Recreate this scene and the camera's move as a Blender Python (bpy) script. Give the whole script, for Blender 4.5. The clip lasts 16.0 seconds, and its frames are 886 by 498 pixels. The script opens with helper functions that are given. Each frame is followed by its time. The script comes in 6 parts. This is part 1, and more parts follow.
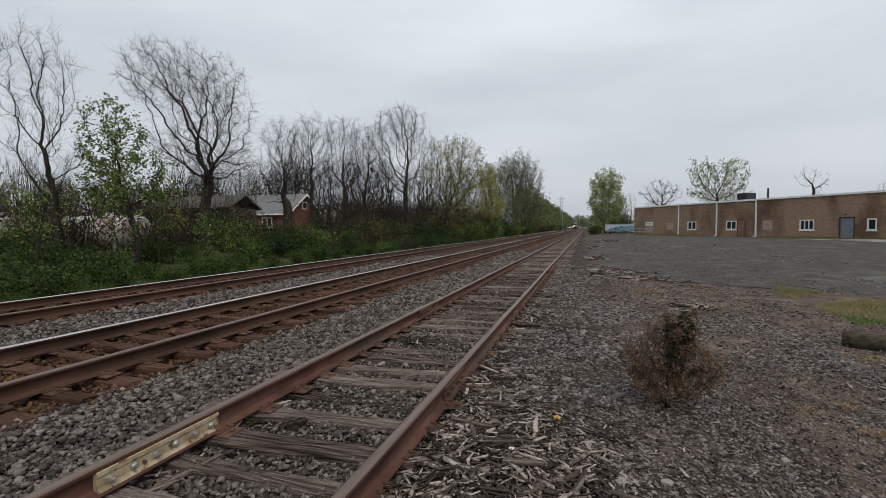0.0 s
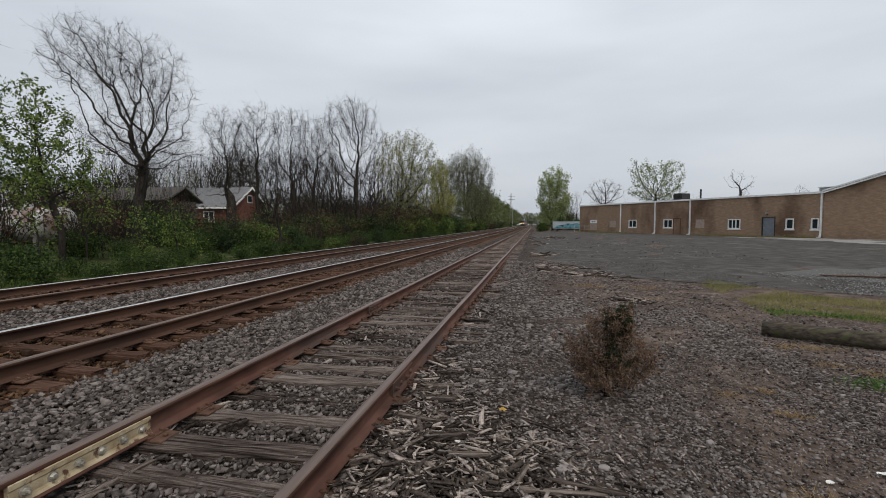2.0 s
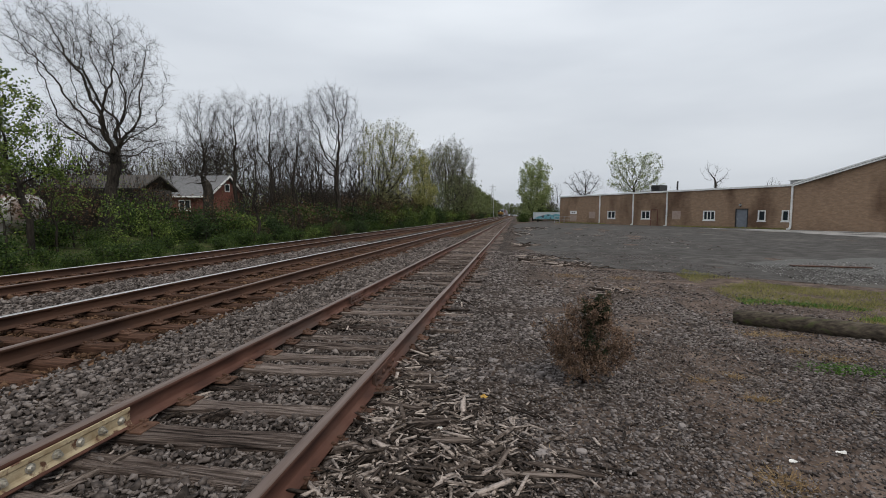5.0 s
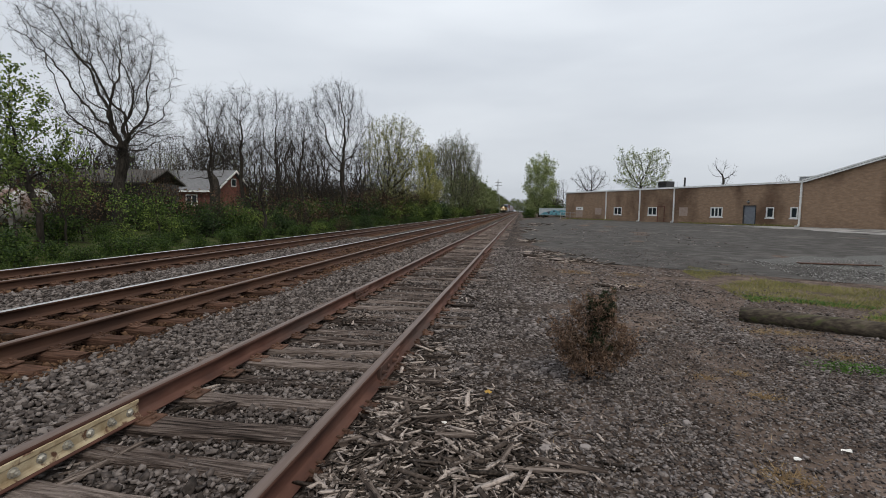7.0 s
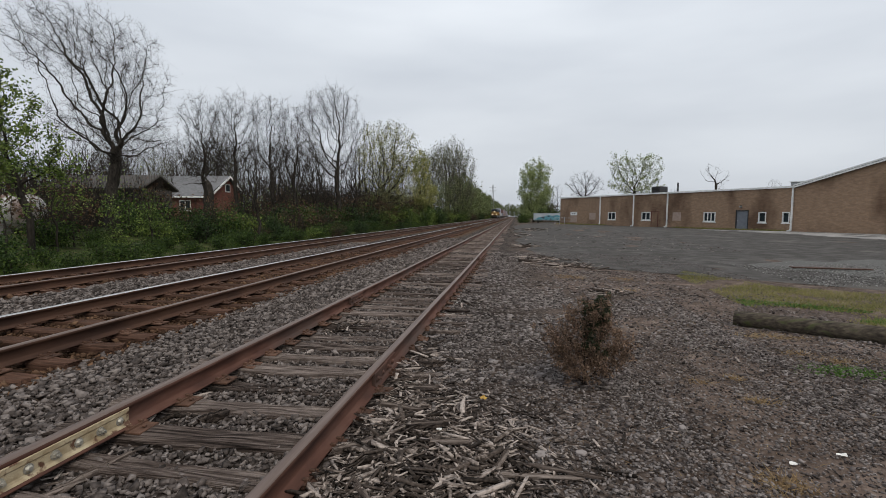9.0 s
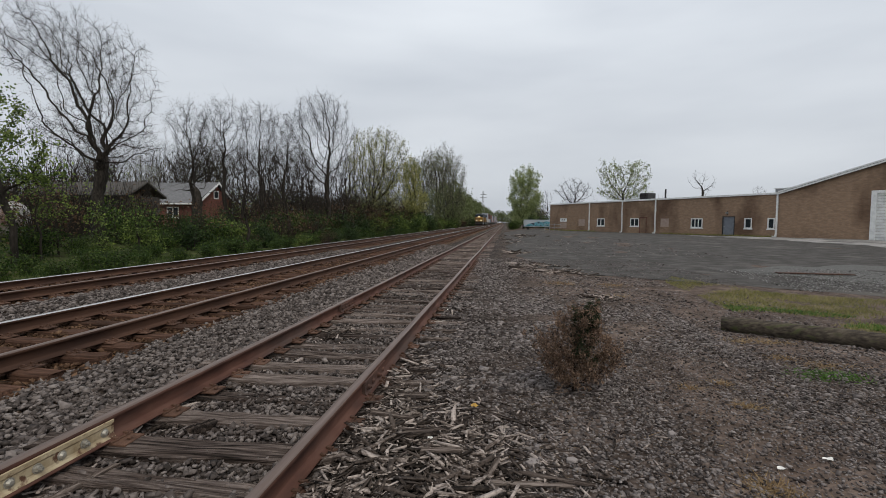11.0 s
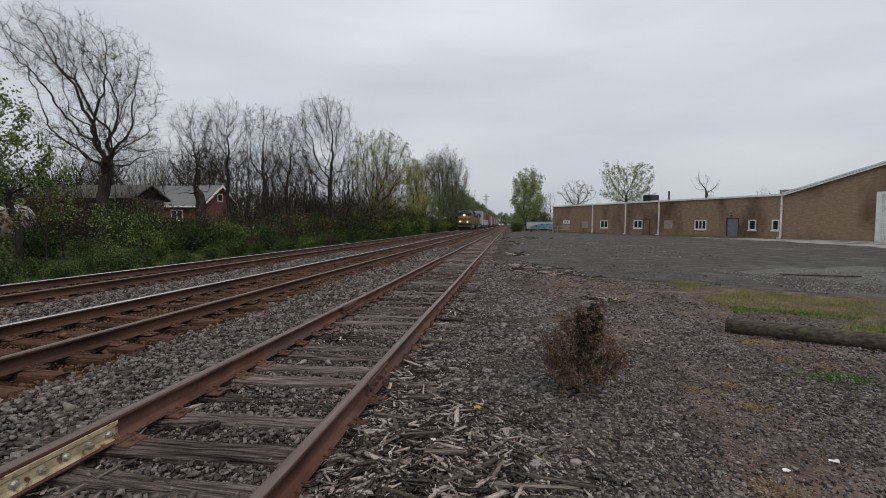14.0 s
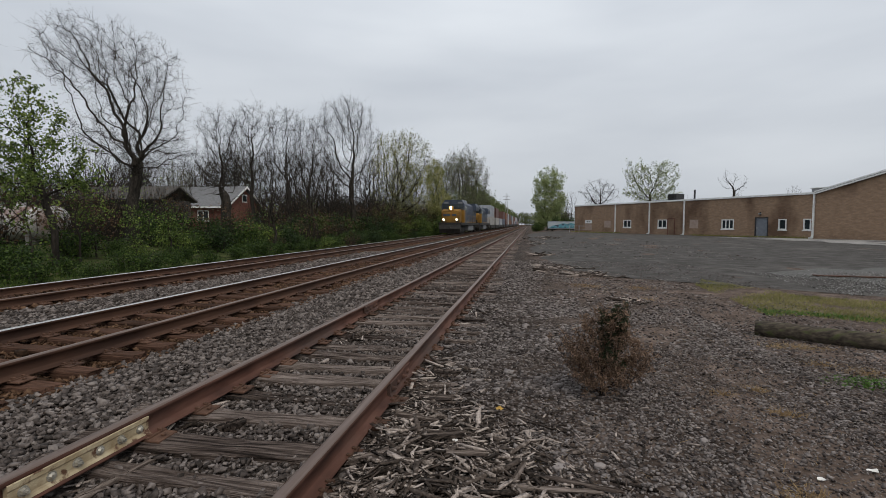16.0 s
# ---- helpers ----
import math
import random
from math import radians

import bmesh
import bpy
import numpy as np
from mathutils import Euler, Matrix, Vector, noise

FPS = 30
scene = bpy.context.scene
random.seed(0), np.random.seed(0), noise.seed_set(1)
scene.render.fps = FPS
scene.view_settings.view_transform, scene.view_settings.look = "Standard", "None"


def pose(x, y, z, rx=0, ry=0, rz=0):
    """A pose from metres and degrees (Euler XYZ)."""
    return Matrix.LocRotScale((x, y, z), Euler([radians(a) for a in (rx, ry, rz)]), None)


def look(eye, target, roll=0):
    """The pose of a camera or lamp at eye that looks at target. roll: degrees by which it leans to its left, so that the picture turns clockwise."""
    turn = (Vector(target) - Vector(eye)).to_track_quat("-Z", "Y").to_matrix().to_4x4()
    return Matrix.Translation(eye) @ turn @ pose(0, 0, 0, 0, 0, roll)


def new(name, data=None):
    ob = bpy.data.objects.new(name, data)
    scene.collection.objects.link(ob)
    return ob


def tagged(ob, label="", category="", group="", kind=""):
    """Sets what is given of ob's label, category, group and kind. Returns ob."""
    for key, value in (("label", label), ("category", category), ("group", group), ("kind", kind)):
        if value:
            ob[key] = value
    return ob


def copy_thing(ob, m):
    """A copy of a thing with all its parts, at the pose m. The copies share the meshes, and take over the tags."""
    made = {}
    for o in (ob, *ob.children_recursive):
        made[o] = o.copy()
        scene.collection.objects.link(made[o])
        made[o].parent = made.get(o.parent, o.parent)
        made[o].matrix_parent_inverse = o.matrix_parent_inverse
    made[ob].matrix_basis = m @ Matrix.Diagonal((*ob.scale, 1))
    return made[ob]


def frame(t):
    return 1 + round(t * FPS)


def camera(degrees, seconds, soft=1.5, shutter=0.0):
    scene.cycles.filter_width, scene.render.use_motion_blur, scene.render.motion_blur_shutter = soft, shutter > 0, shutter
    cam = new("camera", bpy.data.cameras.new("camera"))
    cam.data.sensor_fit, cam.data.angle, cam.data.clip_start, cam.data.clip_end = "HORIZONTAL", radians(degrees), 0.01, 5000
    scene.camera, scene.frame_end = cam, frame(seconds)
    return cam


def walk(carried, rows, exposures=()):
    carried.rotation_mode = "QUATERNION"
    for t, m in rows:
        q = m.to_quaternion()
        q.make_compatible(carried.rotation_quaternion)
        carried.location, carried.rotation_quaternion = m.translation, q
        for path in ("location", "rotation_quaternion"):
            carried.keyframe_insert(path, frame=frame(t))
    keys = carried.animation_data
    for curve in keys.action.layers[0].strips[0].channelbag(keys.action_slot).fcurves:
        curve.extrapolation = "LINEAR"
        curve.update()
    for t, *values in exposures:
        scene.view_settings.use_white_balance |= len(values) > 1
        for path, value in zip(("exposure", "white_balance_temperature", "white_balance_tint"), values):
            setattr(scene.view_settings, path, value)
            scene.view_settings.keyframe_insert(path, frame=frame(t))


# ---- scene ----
cam = camera(87.5, 16.0, soft=0.55)

PATH = [
    (0, (-0.154, -0.147, 1.358), (-0.74, 1.763, 1.27), -0.3),
    (0.5, (-0.175, -0.132, 1.36), (-0.698, 1.796, 1.264), -0.1),
    (1, (-0.149, -0.136, 1.352), (-0.616, 1.806, 1.25), 0.0),
    (1.5, (-0.125, -0.131, 1.357), (-0.554, 1.819, 1.253), 0.1),
    (2, (-0.126, -0.134, 1.351), (-0.509, 1.826, 1.246), 0.2),
    (2.5, (-0.127, -0.145, 1.35), (-0.477, 1.821, 1.24), 0.3),
    (3, (-0.132, -0.159, 1.349), (-0.461, 1.81, 1.232), 0.3),
    (3.5, (-0.134, -0.163, 1.35), (-0.443, 1.809, 1.222), 0.4),
    (4, (-0.129, -0.157, 1.35), (-0.425, 1.817, 1.216), 0.5),
    (6.5, (-0.132, -0.183, 1.355), (-0.454, 1.784, 1.191), 0.6),
    (7, (-0.128, -0.174, 1.353), (-0.453, 1.793, 1.187), 0.7),
    (7.5, (-0.134, -0.162, 1.349), (-0.456, 1.805, 1.182), 0.7),
    (8, (-0.136, -0.149, 1.347), (-0.455, 1.818, 1.182), 0.7),
    (8.5, (-0.138, -0.146, 1.347), (-0.45, 1.824, 1.193), 0.7),
    (9, (-0.128, -0.16, 1.351), (-0.432, 1.812, 1.208), 0.6),
    (9.5, (-0.126, -0.169, 1.352), (-0.421, 1.804, 1.219), 0.6),
    (10, (-0.126, -0.168, 1.355), (-0.409, 1.808, 1.227), 0.6),
    (12.5, (-0.127, -0.158, 1.36), (-0.381, 1.823, 1.26), 0.4),
    (13, (-0.131, -0.164, 1.358), (-0.395, 1.816, 1.257), 0.4),
    (13.5, (-0.128, -0.164, 1.357), (-0.397, 1.815, 1.253), 0.4),
    (14, (-0.125, -0.163, 1.352), (-0.402, 1.815, 1.247), 0.4),
    (14.5, (-0.129, -0.161, 1.353), (-0.418, 1.815, 1.245), 0.4),
    (15, (-0.132, -0.161, 1.351), (-0.435, 1.813, 1.243), 0.4),
    (15.5, (-0.129, -0.163, 1.351), (-0.458, 1.807, 1.245), 0.4),
    (16, (-0.139, -0.162, 1.357), (-0.502, 1.802, 1.251), 0.3),
]
walk(cam, [(t, look(eye, aim, roll)) for t, eye, aim, roll in PATH], [(0.0, 0.1), (4.0, 0.13), (7.0, 0.2), (10.0, 0.15), (12.5, 0.05), (16.0, 0.03)])

# ---------------------------------------------------------------- world and light
world = bpy.data.worlds.new("overcast_sky")
scene.world = world
world.use_nodes = True
_n, _l = world.node_tree.nodes, world.node_tree.links
_n.clear()
_out = _n.new("ShaderNodeOutputWorld")
_bg = _n.new("ShaderNodeBackground")
_sky = _n.new("ShaderNodeTexSky")
_sky.sky_type = "NISHITA"
_sky.sun_disc = False
_sky.sun_elevation, _sky.sun_rotation = radians(48), radians(60)
_hsv = _n.new("ShaderNodeHueSaturation")
_hsv.inputs["Saturation"].default_value = 0.12
_hsv.inputs["Value"].default_value = 0.1
_tc = _n.new("ShaderNodeTexCoord")
_map = _n.new("ShaderNodeMapping")
_map.inputs["Scale"].default_value = (1.2, 1.2, 5.0)
_cl = _n.new("ShaderNodeTexNoise")
_cl.inputs["Scale"].default_value = 1.5
_cl.inputs["Detail"].default_value = 4
_cl.inputs["Roughness"].default_value = 0.45
_ramp = _n.new("ShaderNodeValToRGB")
_ramp.color_ramp.elements[0].position, _ramp.color_ramp.elements[0].color = 0.3, (0.56, 0.605, 0.67, 1)
_ramp.color_ramp.elements[1].position, _ramp.color_ramp.elements[1].color = 0.72, (0.74, 0.785, 0.84, 1)
_mix = _n.new("ShaderNodeMix")
_mix.data_type = "RGBA"
_mix.inputs["Factor"].default_value = 0.93
_l.new(_sky.outputs[0], _hsv.inputs["Color"])
_l.new(_tc.outputs["Generated"], _map.inputs[0])
_l.new(_map.outputs[0], _cl.inputs["Vector"])
_l.new(_cl.outputs["Fac"], _ramp.inputs[0])
_l.new(_hsv.outputs[0], _mix.inputs["A"])
_l.new(_ramp.outputs[0], _mix.inputs["B"])
_sz = _n.new("ShaderNodeSeparateXYZ")          # an overcast sky is darker towards the horizon
_l.new(_tc.outputs["Generated"], _sz.inputs[0])
_up = _n.new("ShaderNodeMapRange")
_up.inputs["From Min"].default_value, _up.inputs["From Max"].default_value = 0.0, 0.45
_up.inputs["To Min"].default_value, _up.inputs["To Max"].default_value = 0.76, 1.07
_l.new(_sz.outputs[2], _up.inputs["Value"])
_dim = _n.new("ShaderNodeMix")
_dim.data_type, _dim.blend_type = "RGBA", "MULTIPLY"
_dim.inputs["Factor"].default_value = 1.0
_l.new(_mix.outputs["Result"], _dim.inputs["A"])
_l.new(_up.outputs[0], _dim.inputs["B"])
_l.new(_dim.outputs["Result"], _bg.inputs["Color"])
_bg.inputs["Strength"].default_value = 1.0
_l.new(_bg.outputs[0], _out.inputs[0])

sun_data = bpy.data.lights.new("sun", "SUN")
sun_data.energy, sun_data.angle, sun_data.color = 1.5, radians(30), (1.0, 0.93, 0.82)
sun = new("sun", sun_data)
sun.matrix_world = look((30, -20, 60), (0, 20, 0))


# ---------------------------------------------------------------- materials
def shade(name, stops, scale=4.0, detail=6.0, rough=0.85, metal=0.0, bump=0.3, bscale=40.0, bdist=0.01,
          spots=None, spot_scale=1.0, vary=0.0, stretch=(1, 1, 1), space="Object", island=False, spec=0.3):
    """Noise-mottled surface: stops are (position, colour); spots a second, larger tint (colour, from, to)."""
    m = bpy.data.materials.new(name)
    m.use_nodes = True
    n, l = m.node_tree.nodes, m.node_tree.links
    p = n["Principled BSDF"]
    tc = n.new("ShaderNodeTexCoord")
    geo = n.new("ShaderNodeNewGeometry")
    mp = n.new("ShaderNodeMapping")
    mp.inputs["Scale"].default_value = stretch
    l.new(geo.outputs["Position"] if space == "World" else tc.outputs["Object"], mp.inputs[0])
    a = n.new("ShaderNodeTexNoise")
    a.inputs["Scale"].default_value, a.inputs["Detail"].default_value = scale, detail
    l.new(mp.outputs[0], a.inputs["Vector"])
    r = n.new("ShaderNodeValToRGB")
    while len(r.color_ramp.elements) < len(stops):
        r.color_ramp.elements.new(0.5)
    for e, (pos, c) in zip(r.color_ramp.elements, stops):
        e.position, e.color = pos, (*c, 1)
    fac = a.outputs["Fac"]
    if vary:
        rnd = geo.outputs["Random Per Island"] if island else n.new("ShaderNodeObjectInfo").outputs["Random"]
        ma = n.new("ShaderNodeMath")
        ma.operation = "MULTIPLY_ADD"
        l.new(rnd, ma.inputs[0])
        ma.inputs[1].default_value, ma.inputs[2].default_value = vary, -vary / 2
        ad = n.new("ShaderNodeMath")
        ad.operation = "ADD"
        l.new(fac, ad.inputs[0])
        l.new(ma.outputs[0], ad.inputs[1])
        fac = ad.outputs[0]
    l.new(fac, r.inputs[0])
    col = r.outputs[0]
    if spots:
        b = n.new("ShaderNodeTexNoise")
        b.inputs["Scale"].default_value, b.inputs["Detail"].default_value = spot_scale, 5
        l.new(mp.outputs[0], b.inputs["Vector"])
        mr = n.new("ShaderNodeMapRange")
        mr.inputs["From Min"].default_value, mr.inputs["From Max"].default_value = spots[1], spots[2]
        l.new(b.outputs["Fac"], mr.inputs["Value"])
        mx = n.new("ShaderNodeMix")
        mx.data_type = "RGBA"
        l.new(mr.outputs[0], mx.inputs["Factor"])
        l.new(col, mx.inputs["A"])
        mx.inputs["B"].default_value = (*spots[0], 1)
        col = mx.outputs["Result"]
    l.new(col, p.inputs["Base Color"])
    p.inputs["Roughness"].default_value, p.inputs["Metallic"].default_value = rough, metal
    p.inputs["Specular IOR Level"].default_value = spec
    if bump:
        c = n.new("ShaderNodeTexNoise")
        c.inputs["Scale"].default_value, c.inputs["Detail"].default_value = bscale, 5
        l.new(mp.outputs[0], c.inputs["Vector"])
        bp = n.new("ShaderNodeBump")
        bp.inputs["Strength"].default_value, bp.inputs["Distance"].default_value = bump, bdist
        l.new(c.outputs["Fac"], bp.inputs["Height"])
        l.new(bp.outputs[0], p.inputs["Normal"])
    return m


def glow(name, colour, strength):
    m = bpy.data.materials.new(name)
    m.use_nodes = True
    p = m.node_tree.nodes["Principled BSDF"]
    p.inputs["Base Color"].default_value = (*colour, 1)
    p.inputs["Emission Color"].default_value = (*colour, 1)
    p.inputs["Emission Strength"].default_value = strength
    return m


def leafy(name, stops):
    """Leaves: colour by leaf, some light passing through."""
    m = shade(name, stops, scale=1.2, detail=3, rough=0.6, bump=0, vary=0.55, island=True, spec=0.25)
    n, l = m.node_tree.nodes, m.node_tree.links
    p, out = n["Principled BSDF"], n["Material Output"]
    tr = n.new("ShaderNodeBsdfTranslucent")
    mx = n.new("ShaderNodeMixShader")
    mx.inputs[0].default_value = 0.4
    src = p.inputs["Base Color"].links[0].from_socket
    l.new(src, tr.inputs[0])
    l.new(p.outputs[0], mx.inputs[1])
    l.new(tr.outputs[0], mx.inputs[2])
    l.new(mx.outputs[0], out.inputs[0])
    return m


def ground_material():
    """Dark crushed stone along the tracks, brown earth towards the yard, mossy soil on the bank."""
    m = bpy.data.materials.new("ground_earth_and_stone")
    m.use_nodes = True
    n, l = m.node_tree.nodes, m.node_tree.links
    p = n["Principled BSDF"]
    geo = n.new("ShaderNodeNewGeometry")
    sep = n.new("ShaderNodeSeparateXYZ")
    l.new(geo.outputs["Position"], sep.inputs[0])

    def noise_tex(scale, detail=6, rough=0.55):
        t = n.new("ShaderNodeTexNoise")
        t.inputs["Scale"].default_value, t.inputs["Detail"].default_value, t.inputs["Roughness"].default_value = scale, detail, rough
        l.new(geo.outputs["Position"], t.inputs["Vector"])
        return t.outputs["Fac"]

    def ramp(src, *stops):
        r = n.new("ShaderNodeValToRGB")
        while len(r.color_ramp.elements) < len(stops):
            r.color_ramp.elements.new(0.5)
        for e, (pos, c) in zip(r.color_ramp.elements, stops):
            e.position, e.color = pos, (*c, 1)
        l.new(src, r.inputs[0])
        return r.outputs[0]

    def math_node(op, a, b):
        k = n.new("ShaderNodeMath")
        k.operation = op
        for i, v in enumerate((a, b)):
            if isinstance(v, (int, float)):
                k.inputs[i].default_value = v
            else:
                l.new(v, k.inputs[i])
        return k.outputs[0]

    def span(src, lo, hi):
        k = n.new("ShaderNodeMapRange")
        k.inputs["From Min"].default_value, k.inputs["From Max"].default_value = lo, hi
        l.new(src, k.inputs["Value"])
        return k.outputs[0]

    def mixed(fac, a, b):
        k = n.new("ShaderNodeMix")
        k.data_type = "RGBA"
        l.new(fac, k.inputs["Factor"])
        for key, v in (("A", a), ("B", b)):
            if isinstance(v, tuple):
                k.inputs[key].default_value = (*v, 1)
            else:
                l.new(v, k.inputs[key])
        return k.outputs["Result"]

    vo = n.new("ShaderNodeTexVoronoi")
    vo.inputs["Scale"].default_value = 21
    l.new(geo.outputs["Position"], vo.inputs["Vector"])
    vsep = n.new("ShaderNodeSeparateColor")
    l.new(vo.outputs["Color"], vsep.inputs[0])
    stone = ramp(vsep.outputs[0], (0.0, (0.04, 0.032, 0.028)), (0.5, (0.1, 0.083, 0.075)), (1.0, (0.2, 0.172, 0.158)))
    # shade between the stones, painted in: each cell darkens towards its edge
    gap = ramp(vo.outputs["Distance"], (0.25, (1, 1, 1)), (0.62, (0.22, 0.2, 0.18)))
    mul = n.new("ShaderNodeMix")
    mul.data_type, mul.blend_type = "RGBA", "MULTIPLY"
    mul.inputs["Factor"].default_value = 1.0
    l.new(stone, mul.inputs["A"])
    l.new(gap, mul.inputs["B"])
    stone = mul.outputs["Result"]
    earth = ramp(noise_tex(3.2, 9, 0.7), (0.3, (0.066, 0.046, 0.036)), (0.55, (0.155, 0.115, 0.094)), (0.75, (0.25, 0.195, 0.165)))
    bank = ramp(noise_tex(1.1, 8, 0.65), (0.3, (0.035, 0.03, 0.018)), (0.5, (0.05, 0.065, 0.02)), (0.7, (0.1, 0.085, 0.045)))
    rust = ramp(noise_tex(7, 7), (0.3, (0.05, 0.026, 0.013)), (0.7, (0.2, 0.105, 0.046)))
    wob = math_node("ADD", sep.outputs[0], math_node("MULTIPLY", math_node("SUBTRACT", noise_tex(0.45, 4), 0.5), 3.2))
    to_earth = span(wob, -0.9, 1.6)
    patch = span(noise_tex(0.8, 6, 0.6), 0.42, 0.6)
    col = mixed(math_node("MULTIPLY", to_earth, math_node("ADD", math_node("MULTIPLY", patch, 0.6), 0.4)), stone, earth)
    # rust shed from the two main lines
    for c in (-5.77, -10.0):
        d = math_node("ABSOLUTE", math_node("SUBTRACT", sep.outputs[0], c), 0)
        k = math_node("MULTIPLY", span(d, 1.95, 1.1), span(noise_tex(1.4, 5), 0.28, 0.5))
        col = mixed(k, col, rust)
    col = mixed(span(wob, -12.0, -13.0), col, bank)
    l.new(col, p.inputs["Base Color"])
    p.inputs["Roughness"].default_value = 0.92
    p.inputs["Specular IOR Level"].default_value = 0.06
    h = math_node("ADD", math_node("MULTIPLY", vo.outputs["Distance"], -1.0), noise_tex(30, 6))
    bp = n.new("ShaderNodeBump")
    bp.inputs["Strength"].default_value, bp.inputs["Distance"].default_value = 0.8, 0.03
    l.new(h, bp.inputs["Height"])
    l.new(bp.outputs[0], p.inputs["Normal"])
    return m


def brick_material(name, c1, c2, mortar):
    m = bpy.data.materials.new(name)
    m.use_nodes = True
    n, l = m.node_tree.nodes, m.node_tree.links
    p = n["Principled BSDF"]
    tc = n.new("ShaderNodeTexCoord")
    sp = n.new("ShaderNodeSeparateXYZ")
    cb = n.new("ShaderNodeCombineXYZ")
    l.new(tc.outputs["Object"], sp.inputs[0])
    ad = n.new("ShaderNodeMath")
    ad.operation = "ADD"
    l.new(sp.outputs[0], ad.inputs[0])
    l.new(sp.outputs[1], ad.inputs[1])
    l.new(ad.outputs[0], cb.inputs[0])
    l.new(sp.outputs[2], cb.inputs[1])
    b = n.new("ShaderNodeTexBrick")
    b.inputs["Scale"].default_value = 1.0
    b.inputs["Brick Width"].default_value, b.inputs["Row Height"].default_value = 0.21, 0.075
    b.inputs["Mortar Size"].default_value = 0.006
    b.inputs["Color1"].default_value, b.inputs["Color2"].default_value = (*c1, 1), (*c2, 1)
    b.inputs["Mortar"].default_value = (*mortar, 1)
    l.new(cb.outputs[0], b.inputs["Vector"])
    # soot and damp, in soft patches with streaks
    st = n.new("ShaderNodeTexNoise")
    st.inputs["Scale"].default_value, st.inputs["Detail"].default_value = 0.32, 7
    mp = n.new("ShaderNodeMapping")
    mp.inputs["Scale"].default_value = (1.0, 1.0, 0.55)
    l.new(tc.outputs["Object"], mp.inputs[0])
    l.new(mp.outputs[0], st.inputs["Vector"])
    r = n.new("ShaderNodeValToRGB")
    r.color_ramp.elements[0].position, r.color_ramp.elements[0].color = 0.33, (0.42, 0.37, 0.34, 1)
    r.color_ramp.elements[1].position, r.color_ramp.elements[1].color = 0.53, (1, 1, 1, 1)
    l.new(st.outputs["Fac"], r.inputs[0])
    f = n.new("ShaderNodeTexNoise")
    f.inputs["Scale"].default_value, f.inputs["Detail"].default_value = 2.2, 6
    mp2 = n.new("ShaderNodeMapping")
    mp2.inputs["Scale"].default_value = (0.9, 0.9, 2.2)
    l.new(tc.outputs["Object"], mp2.inputs[0])
    l.new(mp2.outputs[0], f.inputs["Vector"])
    r2 = n.new("ShaderNodeValToRGB")
    r2.color_ramp.elements[0].position, r2.color_ramp.elements[0].color = 0.35, (0.86, 0.85, 0.84, 1)
    r2.color_ramp.elements[1].position, r2.color_ramp.elements[1].color = 0.65, (1.1, 1.1, 1.1, 1)
    l.new(f.outputs["Fac"], r2.inputs[0])
    col = b.outputs["Color"]
    for src in (r.outputs[0], r2.outputs[0]):
        mx = n.new("ShaderNodeMix")
        mx.data_type, mx.blend_type = "RGBA", "MULTIPLY"
        mx.inputs["Factor"].default_value = 1.0
        l.new(col, mx.inputs["A"])
        l.new(src, mx.inputs["B"])
        col = mx.outputs["Result"]
    l.new(col, p.inputs["Base Color"])
    p.inputs["Roughness"].default_value = 0.9
    bp = n.new("ShaderNodeBump")
    bp.inputs["Strength"].default_value, bp.inputs["Distance"].default_value = 0.5, 0.008
    l.new(b.outputs["Fac"], bp.inputs["Height"])
    bp.invert = True
    l.new(bp.outputs[0], p.inputs["Normal"])
    return m


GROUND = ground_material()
ASPHALT = shade("worn_asphalt", [(0.3, (0.046, 0.042, 0.038)), (0.5, (0.066, 0.061, 0.057)), (0.72, (0.1, 0.094, 0.088))], scale=1.6, detail=12,
                bump=0.7, bscale=45, bdist=0.02, spots=((0.125, 0.115, 0.105), 0.56, 0.72), spot_scale=0.4, space="World", spec=0.08)
PALE_GRAVEL = shade("pale_gravel", [(0.35, (0.06, 0.057, 0.053)), (0.7, (0.13, 0.126, 0.118))], scale=14, detail=8, bump=0.6, bscale=50, space="World")
CONCRETE = shade("pale_concrete", [(0.35, (0.2, 0.19, 0.18)), (0.7, (0.33, 0.315, 0.3))], scale=2, detail=8, bump=0.2, spots=((0.085, 0.08, 0.075), 0.5, 0.6), spot_scale=0.35, space="World")
STONE = shade("crushed_stone", [(0.05, (0.03, 0.025, 0.022)), (0.5, (0.102, 0.085, 0.078)), (0.95, (0.225, 0.195, 0.18))], scale=25, detail=3, rough=0.85,
              bump=0.3, bscale=120, bdist=0.004, vary=0.8, island=True, space="World", spec=0.08)
STONE_BROWN = shade("rust_stained_stone", [(0.05, (0.024, 0.014, 0.009)), (0.5, (0.078, 0.045, 0.028)), (0.95, (0.155, 0.092, 0.056))], scale=25, detail=3, rough=0.9,
                    bump=0.3, bscale=120, bdist=0.004, vary=0.8, island=True, space="World", spec=0.08)
SHALE = shade("flat_shale", [(0.05, (0.032, 0.026, 0.024)), (0.5, (0.132, 0.112, 0.104)), (0.95, (0.255, 0.225, 0.212))], scale=20, detail=3, rough=0.8,
              bump=0.3, bscale=100, bdist=0.004, vary=0.9, island=True, space="World", spec=0.08)
RUST = shade("rusty_rail_steel", [(0.3, (0.047, 0.021, 0.015)), (0.5, (0.095, 0.042, 0.029)), (0.72, (0.145, 0.074, 0.053))], scale=9, detail=8, rough=0.78, metal=0.15,
             bump=0.35, bscale=90, bdist=0.004, spots=((0.07, 0.05, 0.042), 0.5, 0.68), spot_scale=1.3, stretch=(1, 0.25, 1))
